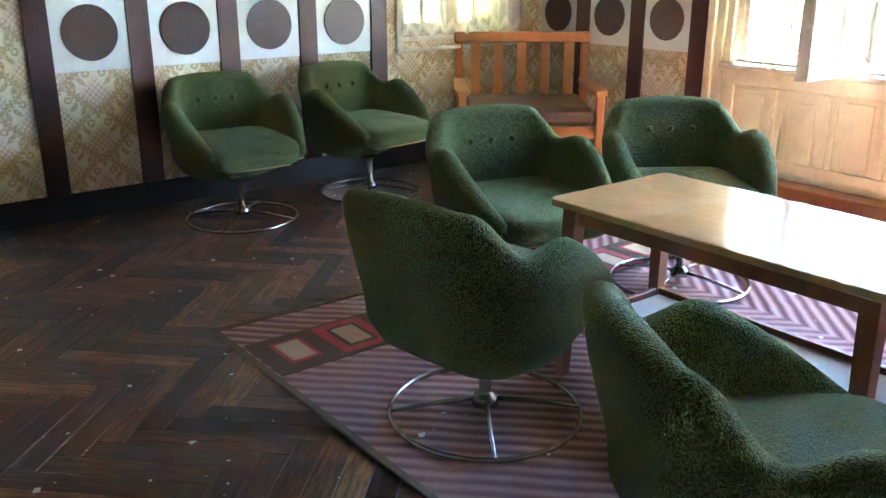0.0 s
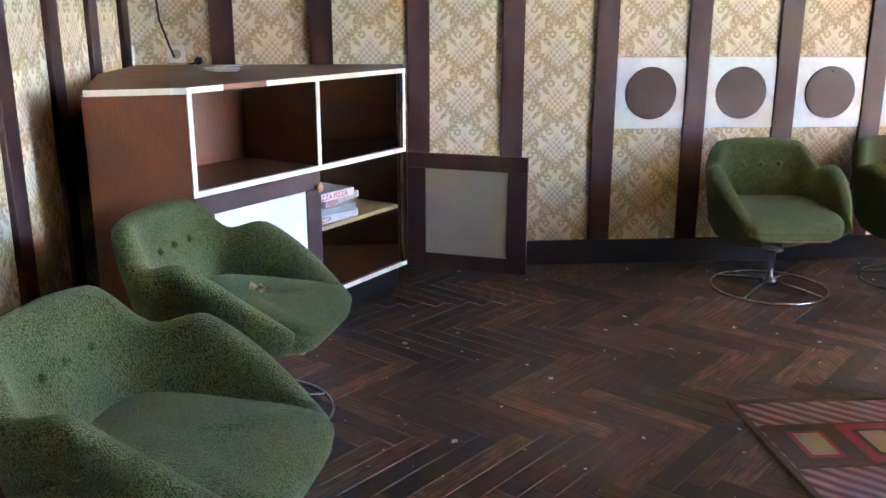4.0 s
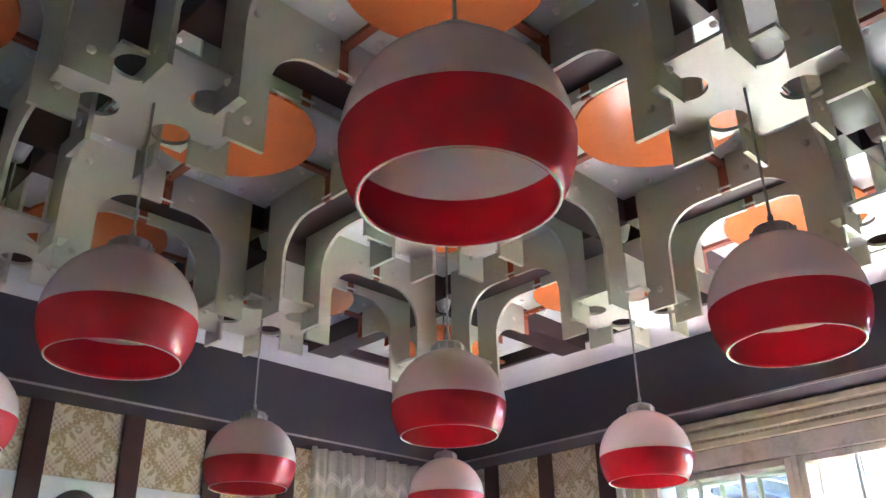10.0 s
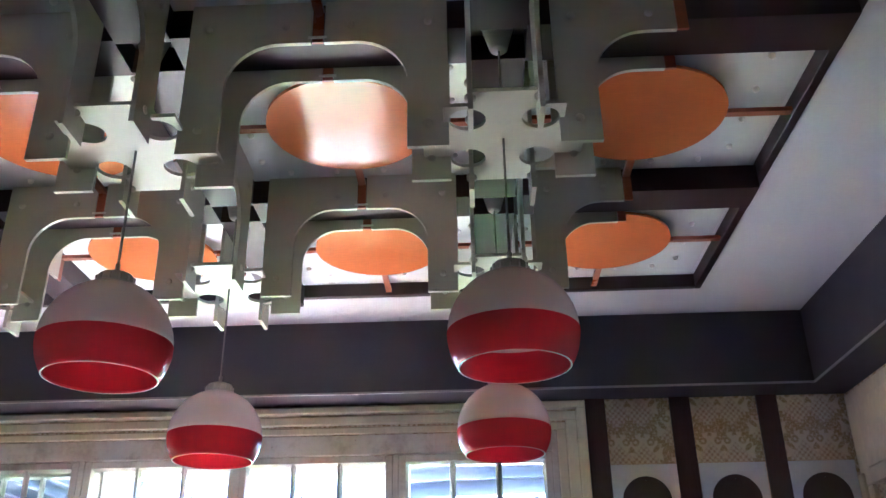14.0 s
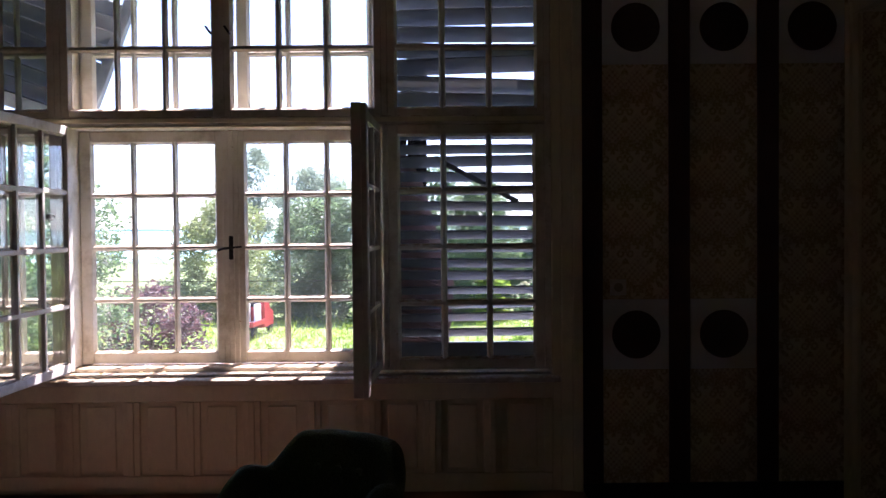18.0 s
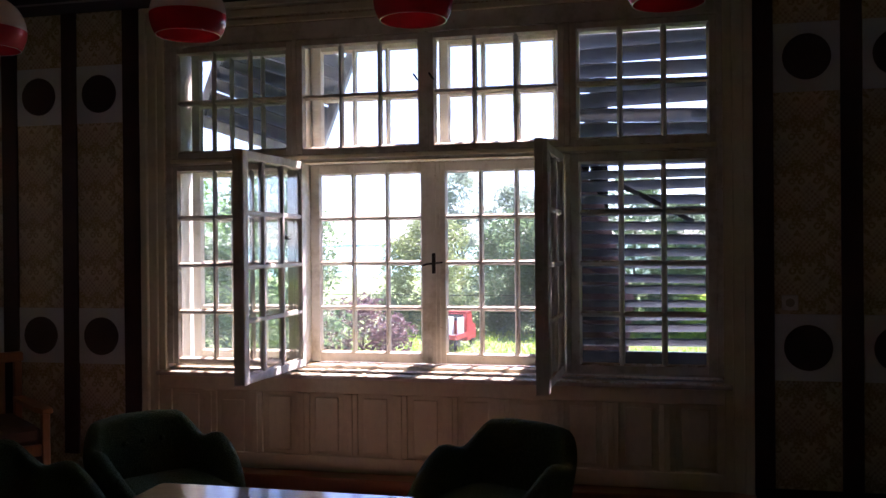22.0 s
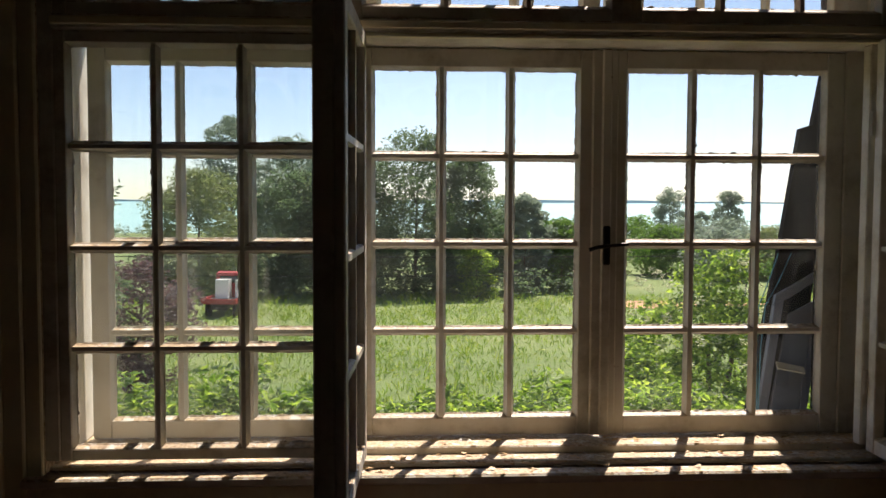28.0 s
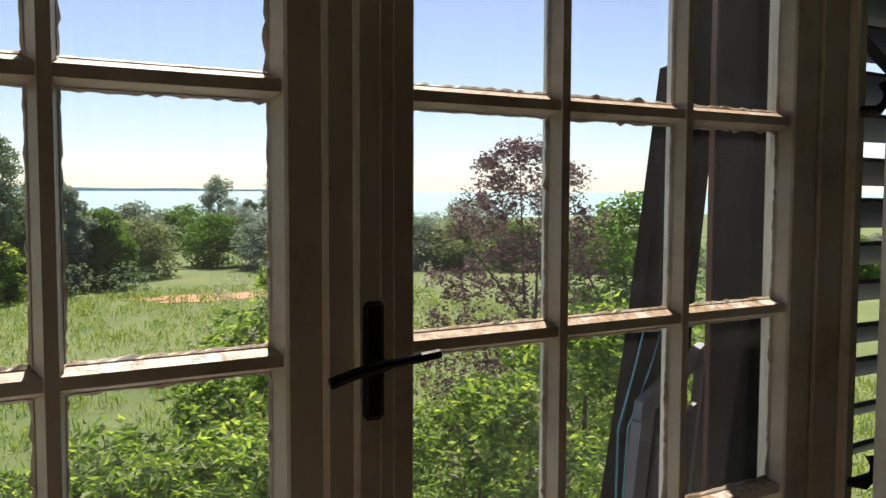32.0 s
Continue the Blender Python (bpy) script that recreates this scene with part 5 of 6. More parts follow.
base = 0.392
bx0 = FL * 0.56
for k, (w, d_, h, ang, col, txt, dx) in enumerate(((0.26, 0.20, 0.032, 4, (0.55, 0.52, 0.5), "PIZZA", 0.0), (0.24, 0.19, 0.028, 12, (0.30, 0.31, 0.30), "", 0.015), (0.27, 0.20, 0.030, -8, (0.42, 0.40, 0.40), "PIZZA", 0.03), (0.24, 0.20, 0.034, 2, (0.72, 0.68, 0.66), "PIZZA PIZZA", 0.0))):
    bk = thing("box", "flat printed carton lying in a pile on the cabinet shelf", "box", "cartons in the cabinet", at=CM @ pose(bx0 + dx, -0.26, base, 0, 0, ang))
    bm = B()
    box(bm, 0, w, 0, d_, 0, h, bev=0.002)
    part("carton", bm, plain("carton_%d" % k, col, 0.5), bk)
    if txt:
        word(txt, h * 0.95, Matrix(((1, 0, 0, 0.012), (0, 0, 1, d_ + 0.001), (0, 1, 0, 0.006), (0, 0, 0, 1))), bk, LETTERS)
    base += h + 0.0005

# papers on the cabinet top
bm = B()
for k in range(9):
    box(bm, -0.05, 0.05, -0.03, 0.03, 0.001 + 0.0022 * k, 0.0028 + 0.0022 * k, m=pose(0.05 * math.sin(k * 2.1), 0.03 * math.cos(k * 1.7), 0, 0, 0, 40 * k))
paper = whole("papers", bm, plain("crumpled_paper", (0.78, 0.77, 0.74), 0.5), "loose pale papers lying on the corner cabinet", "paper")
paper.matrix_basis = pose(-3.50, -0.60, 0.998)

# sockets and cable
for x, y, z, a, hole in ((XA, -0.887, 1.045, FACE_A, 1), (-3.928, YB, 1.045, FACE_B, 0), (0.99, YW, 1.085, FACE_W, 1)):
    s = thing("wall_socket", "white plastic wall socket", "socket", at=pose(x, y, z, 0, 0, a))
    bm = B()
    box(bm, -0.04, 0.04, 0, 0.012, -0.04, 0.04, bev=0.004)
    part("plate", bm, PLASTIC, s)
    if hole:
        bm = B()
        lathe(bm, [(0.022, 0.014), (0.020, 0.014), (0.018, 0.0125), (0.0, 0.0125)], 24, Matrix.Rotation(radians(-90), 4, "X"))
        part("outlet", bm, GREYP, s, "grey round outlet")
bm = B()
tube(bm, [(XA + 0.03, -0.96, 1.36), (XA + 0.02, -0.95, 1.2), (XA + 0.03, -0.91, 1.08), (XA + 0.025, -0.892, 1.03)], 0.005, 8)
whole("cable", bm, IRON, "thin black cable hanging down to the socket", "cable")
bm = B()
lathe(bm, [(0, 0.05), (0.015, 0.045), (0.02, 0.02), (0.016, 0.0)], 16, pose(XA, -0.786, 1.015, 0, 90, 0))
tube(bm, [(XA + 0.045, -0.786, 1.015), (XA + 0.06, -0.80, 1.005), (XA + 0.04, -0.83, 1.002)], 0.005, 8)
whole("plug", bm, IRON, "black plug hanging on the papered wall", "plug", smooth=True)

# ---- ceiling of discs, arches and lamps ----
GX = [-3.417 + 0.942 * i for i in range(6)]
GY = [-0.088 + 0.917 * j for j in range(5)]
GAP, CUT, PLT, ZP = 0.082, 0.135, 0.012, 2.86      # boards either side of a beam, clearance at the crossings, thickness, plates
PANEL_Z, BEAM_Z, DISC_Z, LEG_Z, CROWN_Z = CZ - 0.015, 3.152, 3.206, 2.787, 3.112
bm = B()
for i in range(5):
    for j in range(4):
        box(bm, max(GX[i], HX0) + 0.03, min(GX[i + 1], HX1) - 0.03, max(GY[j], HY0) + 0.03, min(GY[j + 1], HY1) - 0.03, PANEL_Z, CZ - 0.0005)
tagged(part("ceiling_panels", bm, MIRRORW), "glossy white square ceiling panels", "ceiling", kind="structure")
bm = B()
for i in range(5):
    for j in range(4):
        disc_z(bm, (GX[i] + GX[i + 1]) / 2, (GY[j] + GY[j + 1]) / 2, 0.258, DISC_Z, DISC_Z + 0.012, 56)
tagged(part("ceiling_discs", bm, ORANGE), "orange lacquered ceiling discs", "ceiling", kind="structure")
bm = B()
bm2 = B()
for i in range(5):
    for j in range(4):
        cx, cy = (GX[i] + GX[i + 1]) / 2, (GY[j] + GY[j + 1]) / 2
        for dx, dy, edge in ((1, 0, i == 4), (-1, 0, i == 0), (0, 1, j == 3), (0, -1, j == 0)):
            half = 0.471 if dx else 0.4585
            a, b = 0.252, half - (0.0 if edge else GAP - 0.004)
            x0, x1, y0, y1 = min(dx * a, dx * b), max(dx * a, dx * b), min(dy * a, dy * b), max(dy * a, dy * b)
            w = 0.013
            box(bm, cx + x0 - w * abs(dy), cx + x1 + w * abs(dy), cy + y0 - w * abs(dx), cy + y1 + w * abs(dx), DISC_Z + 0.001, DISC_Z + 0.016)
            box(bm2, cx + dx * 0.12 - 0.02, cx + dx * 0.12 + 0.02, cy + dy * 0.12 - 0.02, cy + dy * 0.12 + 0.02, DISC_Z + 0.0125, PANEL_Z - 0.0005)
            if not edge:
                q = half - GAP
                px, py = cx + dx * q, cy + dy * q
                box(bm, px - (0.004 if dx else 0.0145), px + (0.004 if dx else 0.0145), py - (0.004 if dy else 0.0145), py + (0.004 if dy else 0.0145), CROWN_Z + 0.002, DISC_Z + 0.0005)
tagged(part("ceiling_rods", bm, RODM), "orange-brown rods that hold the ceiling discs", "ceiling", kind="structure")
tagged(part("ceiling_spacers", bm2, DARKBEAM), "dark spacers between the discs and the ceiling panels", "ceiling", kind="structure")
bm = B()
for a in ((HX0, HX0 + 0.03, HY0, HY1), (HX1 - 0.03, HX1, HY0, HY1), (HX0 + 0.03, HX1 - 0.03, HY0, HY0 + 0.03), (HX0 + 0.03, HX1 - 0.03, HY1 - 0.03, HY1)):
    box(bm, *a, CEIL - 0.018, CZ - 0.0005, bev=0.002)
W = GAP - PLT / 2 - 0.001
for i in range(1, 5):
    for j in range(4):
        box(bm, GX[i] - W, GX[i] + W, GY[j] + 0.062 if j else HY0 + 0.03, GY[j + 1] - 0.062 if j < 3 else HY1 - 0.03, BEAM_Z, PANEL_Z - 0.0005)
for j in range(1, 4):
    for i in range(5):
        box(bm, GX[i] + (W + 0.0005 if i else 0) if i else HX0 + 0.03, GX[i + 1] - W - 0.0005 if i < 4 else HX1 - 0.03, GY[j] - W, GY[j] + W, BEAM_Z + 0.0005, PANEL_Z - 0.001)
for i in range(1, 5):
    for j in range(1, 4):
        box(bm, GX[i] - W, GX[i] + W, GY[j] - 0.0615, GY[j] + 0.0615, PANEL_Z - 0.012, PANEL_Z - 0.001)
tagged(part("ceiling_battens", bm, DARKBEAM), "dark red-brown ceiling battens", "ceiling", kind="structure")
bm = B()
for i in range(5):
    for j in range(4):
        for k in range(4):
            for s in (-1, 1):
                f = (k + 0.5) / 4
                for px, py in ((GX[i] + 0.14 + 0.66 * f, GY[j] + 0.4585 + s * 0.325), (GX[i] + 0.471 + s * 0.335, GY[j] + 0.13 + 0.657 * f)):
                    lathe(bm, [(0, -0.014), (0.007, -0.012), (0.011, -0.004), (0.011, 0.0)], 8, Matrix.Translation((px, py, PANEL_Z)))
tagged(part("ceiling_bolts", bm, EDGE, None, "", True), "white bolt caps on the ceiling panels", "ceiling", kind="structure")


def half_arch(bm, length, m):
    """One half of a hanging board: a leg at the start, a rounded shoulder, and a crown that ends at the slot in the middle."""
    top, leg, r = PANEL_Z - 0.0005, 0.102, 0.135
    mid = length / 2 - 0.017
    pts = [(0, top), (0, LEG_Z), (leg, LEG_Z)]
    pts += [(leg + r - r * math.cos(q), CROWN_Z - r + r * math.sin(q)) for q in [k * math.pi / 20 for k in range(11)]]
    pts += [(mid, CROWN_Z), (mid, top)]
    prism(bm, pts, -PLT / 2, PLT / 2, m @ Matrix.Rotation(radians(90), 4, "X"))
    for bx, bz in ((0.05, 3.165), (0.05, 2.852), (length / 2 - 0.085, 3.165)):
        for turn in (90, -90):
            lathe(bm, [(0.011, 0.006), (0.011, 0.009), (0.007, 0.013), (0, 0.014)], 8, m @ Matrix.Translation((bx, 0, bz)) @ Matrix.Rotation(radians(turn), 4, "X"))


def hang(bm, clips, length, m, start, end):
    """Both halves of a board, or the one half that stands towards the room; a small clip bridges the slot."""
    if start:
        half_arch(bm, length, m)
    if end:
        half_arch(bm, length, m @ Matrix.Translation((length, 0, 0)) @ Matrix.Rotation(math.pi, 4, "Z"))
    if start and end:
        box(clips, length / 2 - 0.024, length / 2 + 0.024, -PLT / 2 - 0.003, PLT / 2 + 0.003, CROWN_Z + 0.012, CROWN_Z + 0.018, m=m)


bm, clips = B(), B()
for j in range(1, 4):
    for i in range(5):
        for s in (-1, 1):
            hang(bm, clips, GX[i + 1] - GX[i] - 2 * CUT, Matrix.Translation((GX[i] + CUT, GY[j] + s * GAP, 0)), i > 0, i < 4)
for i in range(1, 5):
    for j in range(4):
        for s in (-1, 1):
            hang(bm, clips, GY[j + 1] - GY[j] - 2 * CUT, Matrix.Translation((GX[i] + s * GAP, GY[j] + CUT, 0)) @ Matrix.Rotation(radians(90), 4, "Z"), j > 0, j < 3)
bmesh.ops.recalc_face_normals(bm, faces=bm.faces)
tagged(part("ceiling_arches", bm, LACQ), "ivory lacquered arched boards hanging from the ceiling", "ceiling", kind="structure")
tagged(part("ceiling_clips", clips, EDGE), "white clips bridging the slots of the arched boards", "ceiling", kind="structure")


def node_plate():
    """A cross-shaped plate with four round holes by its inner corners."""
    bm = B()
    a, c, h, r = 0.205, 0.148, 0.076, 0.046
    quarter = [(a, -h), (a, h), (c, h), (c, c), (h, c)]
    outer = []
    for k in range(4):
        q = k * math.pi / 2
        outer += [(x * math.cos(q) - y * math.sin(q), x * math.sin(q) + y * math.cos(q)) for x, y in quarter]
    loops = [outer]
    for sx in (-1, 1):
        for sy in (-1, 1):
            loops.append([(sx * 0.09 + r * math.cos(q), sy * 0.09 + r * math.sin(q)) for q in [k * math.pi / 12 for k in range(24)]])
    edges = []
    for lp in loops:
        vs = [bm.verts.new((x, y, 0.005)) for x, y in lp]
        edges += [bm.edges.new((vs[k], vs[(k + 1) % len(vs)])) for k in range(len(vs))]
    fill = bmesh.ops.triangle_fill(bm, use_beauty=True, use_dissolve=False, edges=edges)
    top = [g for g in fill["geom"] if isinstance(g, bmesh.types.BMFace)]
    ext = bmesh.ops.extrude_face_region(bm, geom=top)
    bmesh.ops.translate(bm, vec=(0, 0, -0.01), verts=[g for g in ext["geom"] if isinstance(g, bmesh.types.BMVert)])
    bmesh.ops.recalc_face_normals(bm, faces=bm.faces)
    me = bpy.data.meshes.new("plate")
    bm.to_mesh(me)
    bm.free()
    return me


bm = B()
pm = node_plate()
for i in range(1, 5):
    for j in range(1, 4):
        n0 = len(bm.verts)
        bm.from_mesh(pm)
        bm.verts.ensure_lookup_table()
        bmesh.ops.translate(bm, vec=(GX[i], GY[j], ZP), verts=bm.verts[n0:])
tagged(part("ceiling_plates", bm, LACQ), "ivory plates with round holes at the crossings", "ceiling", kind="structure")
bm = B()
for i in range(1, 5):
    for j in range(1, 4):
        lathe(bm, [(0.050, 0.0), (0.048, -0.01), (0.024, -0.098), (0.018, -0.104), (0.0, -0.104)], 20, Matrix.Translation((GX[i], GY[j], PANEL_Z - 0.012)))
tagged(part("ceiling_roses", bm, LAMPCAP, None, "", True), "grey conical cord covers between the boards", "ceiling", kind="structure")

lamp = thing("pendant_lamp", "red and white glass ball pendant lamp", "lamp", "red pendant lamps")
R_, CUT_Z = 0.151, -0.082                     # ball radius, and the open rim below its middle
bm = B()
lathe(bm, [(0.03, -0.002)] + [(R_ * math.cos(radians(q)), R_ * (math.sin(radians(q)) - 1)) for q in (79, 70, 60, 50, 40, 30, 20, 12, 5, 1)] + [(R_ - 0.004, -R_ - 0.001)], 44)
part("upper_shade", bm, LAMPWHITE, lamp, "pinkish white upper half", True)
bm = B()
q0 = math.degrees(math.asin(CUT_Z / R_))
outer = [((R_ + 0.001) * math.cos(radians(q0 * k / 9)), -R_ + (R_ + 0.001) * math.sin(radians(q0 * k / 9))) for k in range(10)]
lathe(bm, outer + [(r - 0.005, z) for r, z in outer[::-1]], 44)
part("red_band", bm, LAMPRED, lamp, "glossy red lower band", True)
bm = B()
lathe(bm, [((R_ - 0.006) * math.cos(radians(q)), -R_ + (R_ - 0.006) * math.sin(radians(q))) for q in (0, 15, 30, 45, 60, 75, 90)], 44)
part("lining", bm, LAMPIN, lamp, "white inside", True)
bm = B()
lathe(bm, [(outer[-1][0] + 0.0005, outer[-1][1] - 0.0002), (outer[-1][0] + 0.0005, outer[-1][1] - 0.0008), (outer[-1][0] - 0.0012, outer[-1][1] - 0.0012), (outer[-1][0] - 0.003, outer[-1][1] - 0.0008), (outer[-1][0] - 0.003, outer[-1][1] - 0.0002)], 44)
part("rim", bm, EDGE, lamp, "pale ground rim", True)
bm = B()
lathe(bm, [(0, 0.028), (0.02, 0.027), (0.038, 0.02), (0.043, 0.012), (0.044, -0.008), (0.03, -0.010)], 24)
for k in range(12):
    q = 2 * math.pi * k / 12
    box(bm, -0.003, 0.003, 0.043, 0.047, -0.006, 0.012, m=Matrix.Rotation(q, 4, "Z"))
part("cap", bm, LAMPCAP, lamp, "ribbed grey cap", True)
bm = B()
tube(bm, [(0, 0, 0.026), (0, 0, 0.05)], 0.006, 8)
tube(bm, [(0, 0, 0.05), (0, 0, PANEL_Z - 0.114 - 2.488)], 0.0032, 6)
part("cord", bm, CORD, lamp)
first = True
for i in range(1, 5):
    for j in range(1, 4):
        if (i, j) == (4, 1):
            continue
        m = pose(GX[i], GY[j], 2.486 - (0.03 if (i, j) == (3, 1) else 0.0), 0, 0, 25 * i + 40 * j)
        if first:
            lamp.matrix_basis = m
            first = False
        else:
            copy_thing(lamp, m)

# torn paper on the window sill
bm = B()
rp = random.Random(8)
g = [[bm.verts.new((0.018 * i - 0.03 + rp.uniform(-0.004, 0.004), 0.018 * j - 0.03 + rp.uniform(-0.004, 0.004), 0.003 + rp.uniform(0, 0.028))) for j in range(4)] for i in range(4)]
for i in range(3):
    for j in range(3):
        bm.faces.new((g[i][j], g[i + 1][j], g[i + 1][j + 1], g[i][j + 1]))
scrap = whole("paper_scrap", bm, PLASTIC, "crumpled white paper scrap on the window sill", "paper")
scrap.matrix_basis = pose(-1.354, 4.373, 0.672, 0, 0, 25)

# small paint flakes on the floor and the sill
rng = random.Random(5)
bm = B()
for k in range(800):
    x, y = rng.uniform(-3.9, 1.2), rng.uniform(-0.9, 3.6)
    r = rng.choice((0.0025, 0.003, 0.004, 0.005, 0.011)) * rng.uniform(0.6, 1.3)
    q = rng.uniform(0, 6.28)
    vs = [bm.verts.new((x + r * math.cos(q + t_) * rng.uniform(0.6, 1.2), y + r * math.sin(q + t_) * rng.uniform(0.6, 1.2), 0.004 + rng.uniform(0, 0.5) * r)) for t_ in (0, 1.4, 2.9, 4.4)]
    bm.faces.new(vs)
whole("paint_flakes", bm, PLASTIC, "scattered white paint flakes on the parquet", "debris", kind="stuff")
bm = B()
for k in range(260):
    x, y = rng.uniform(-1.7, -0.1), YW + rng.choice((rng.uniform(-0.05, 0.02), rng.uniform(0.035, 0.1), rng.uniform(0.115, 0.19)))
    z = 0.6605 if y < YW + 0.03 else (0.6725 if y < YW + 0.11 else 0.6945)
    r = rng.uniform(0.003, 0.014)
    q = rng.uniform(0, 6.28)
    vs = [bm.verts.new((x + r * math.cos(q + t_) * rng.uniform(0.5, 1.3), y + r * 0.6 * math.sin(q + t_), z + rng.uniform(0, 0.7) * r)) for t_ in (0, 1.4, 2.9, 4.4)]
    bm.faces.new(vs)
whole("sill_flakes", bm, PLYEDGE, "dead leaves and paint flakes lying along the window sill", "debris", kind="stuff")

# ---- outside ----
G = -4.7
bm = B()
box(bm, -900, 900, 4.6, 168, G - 0.5, G)
tagged(part("ground", bm, GRASS), "grassy meadow running down to the lake", "ground", kind="structure")
bm = B()
box(bm, -4000, 4000, 168.01, 4900, G - 0.9, G - 0.35)
WATER = surface("lake_water", (0.27, 0.47, 0.46), 0.6, 0.05, 0.02, (1, 6, 1), 0.3, 0.05, world_space=True)
tagged(part("water", bm, WATER), "pale turquoise lake reaching the horizon", "water", kind="structure")
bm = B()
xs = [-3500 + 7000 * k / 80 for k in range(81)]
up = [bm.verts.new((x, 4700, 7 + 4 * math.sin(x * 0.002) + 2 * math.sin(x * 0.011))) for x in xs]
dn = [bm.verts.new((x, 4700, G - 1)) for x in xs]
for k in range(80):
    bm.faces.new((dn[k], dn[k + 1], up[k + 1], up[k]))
# pale blue base colour stands in for distance haze over the water
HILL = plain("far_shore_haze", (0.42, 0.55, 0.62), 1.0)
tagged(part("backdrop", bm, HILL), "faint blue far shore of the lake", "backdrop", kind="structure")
SAND = surface("reddish_sand", (0.55, 0.30, 0.17), 0.95, 0.2, 0.5, None, 3, 0.3, world_space=True)


def patch(name, cx, cy, rx, ry, seed, label):
    rg = random.Random(seed)
    bm = B()
    pts = []
    for k in range(36):
        q = 2 * math.pi * k / 36
        f = 1 + 0.25 * math.sin(3 * q + seed) + rg.uniform(-0.12, 0.12)
        pts.append((cx + rx * f * math.cos(q), cy + ry * f * math.sin(q)))
    prism(bm, pts, G + 0.004, G + 0.03)
    return tagged(part(name, bm, SAND), label, "path", kind="structure")


patch("path", 15.0, 53.0, 5.5, 1.7, 1, "bare reddish sand track across the meadow")

LEAF = leaf_mat("leaf_green", (0.040, 0.085, 0.020), (0.065, 0.125, 0.030), (0.105, 0.175, 0.05))
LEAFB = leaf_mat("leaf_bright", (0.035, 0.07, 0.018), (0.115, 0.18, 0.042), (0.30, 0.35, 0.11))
# distance haze put into leaf colour: LEAFG and LEAFD are paler and greyer
LEAFG = leaf_mat("leaf_grey_haze", (0.13, 0.17, 0.14), (0.18, 0.22, 0.18), (0.24, 0.27, 0.22), (1.8, 1.9, 1.6))
LEAFP = leaf_mat("leaf_purple", (0.075, 0.045, 0.05), (0.12, 0.075, 0.075), (0.18, 0.13, 0.12), (1.5, 1.25, 1.3))
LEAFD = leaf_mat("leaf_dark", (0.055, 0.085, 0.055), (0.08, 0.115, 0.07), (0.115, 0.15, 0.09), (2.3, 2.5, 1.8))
LEAFW = leaf_mat("leaf_willow", (0.11, 0.145, 0.075), (0.16, 0.195, 0.10), (0.22, 0.25, 0.14), (1.9, 1.9, 1.3))
BARK = surface("bark", (0.10, 0.075, 0.05), 0.9, 0.35, 4, (4, 4, 0.7), 20, 0.5)
nprng = np.random.RandomState(11)


def leaves(name, clumps, per, size, material, parent=None, label="", flat=0.5, wide=0.42):
    """Small pointed leaves scattered through clumps given as (x, y, z, radius)."""
    C = np.array(clumps, float)
    n = len(C) * per
    c = np.repeat(C, per, axis=0)
    d = nprng.normal(size=(n, 3))
    d /= np.linalg.norm(d, axis=1)[:, None]
    rad = c[:, 3:4] * nprng.uniform(0.25, 1.0, (n, 1)) ** 0.5
    p = c[:, :3] + d * rad * np.array([1, 1, 0.8])
    a = nprng.normal(size=(n, 3))
    a[:, 2] *= flat
    a /= np.linalg.norm(a, axis=1)[:, None]
    b = np.cross(a, nprng.normal(size=(n, 3)))
    b /= np.linalg.norm(b, axis=1)[:, None]
    s = size * nprng.uniform(0.55, 1.25, (n, 1))
    up = np.cross(a, b) * s * 0.16       # the halves fold up from the midrib
    v = np.stack([p - a * s, p + b * s * wide + up, p + a * s - up, p - b * s * wide + up], 1).reshape(-1, 3)
    i4 = np.arange(n)[:, None] * 4
    f = np.concatenate([i4 + np.array([[0, 1, 2]]), i4 + np.array([[0, 2, 3]])])
    me = bpy.data.meshes.new(name)
    me.from_pydata(v.tolist(), [], f.tolist())
    me.materials.append(material)
    ob = new(name, me)
    ob.parent = parent
    return tagged(ob, label)


def tree(x, y, h, r, material, seed, label, name="tree", bare=0.25, n_clumps=60, per=45, size=0.28, upright=1.0, z=G, stout=0.02, lump=(0.18, 0.36)):
    rg = random.Random(seed)
    t = thing(name, label, name.replace("_", " "), at=pose(x, y, z))
    bm = B()
    tr = stout * h
    tube(bm, [(0, 0, 0), (0.02 * h * rg.uniform(-1, 1), 0.02 * h * rg.uniform(-1, 1), h * 0.35), (0.03 * h * rg.uniform(-1, 1), 0.03 * h * rg.uniform(-1, 1), h * 0.8)], [tr, tr * 0.7, tr * 0.15], 8)
    cl = []
    for k in range(9):
        q = rg.uniform(0, 6.28)
        z0 = h * rg.uniform(bare, 0.6)
        z1 = min(h * 0.93, z0 + h * rg.uniform(0.12, 0.35) * upright)
        rr = r * rg.uniform(0.5, 0.95)
        tube(bm, [(0, 0, z0), (rr * 0.5 * math.cos(q), rr * 0.5 * math.sin(q), (z0 + z1) / 2), (rr * math.cos(q), rr * math.sin(q), z1)], [tr * 0.45, tr * 0.28, tr * 0.08], 6)
    part("trunk", bm, BARK, t)
    for k in range(n_clumps):
        f = rg.uniform(0, 1)
        zz = h * (bare + (0.95 - bare) * f)
        env = math.sqrt(max(0.02, 1 - ((f - 0.35) / 0.66) ** 2)) if f > 0.35 else 0.72 + 0.8 * f
        q, rr = rg.uniform(0, 6.28), r * env * math.sqrt(rg.uniform(0.05, 1))
        cl.append((rr * math.cos(q), rr * math.sin(q), zz, r * rg.uniform(*lump)))
    leaves("crown", cl, per, size, material, t)
    return t


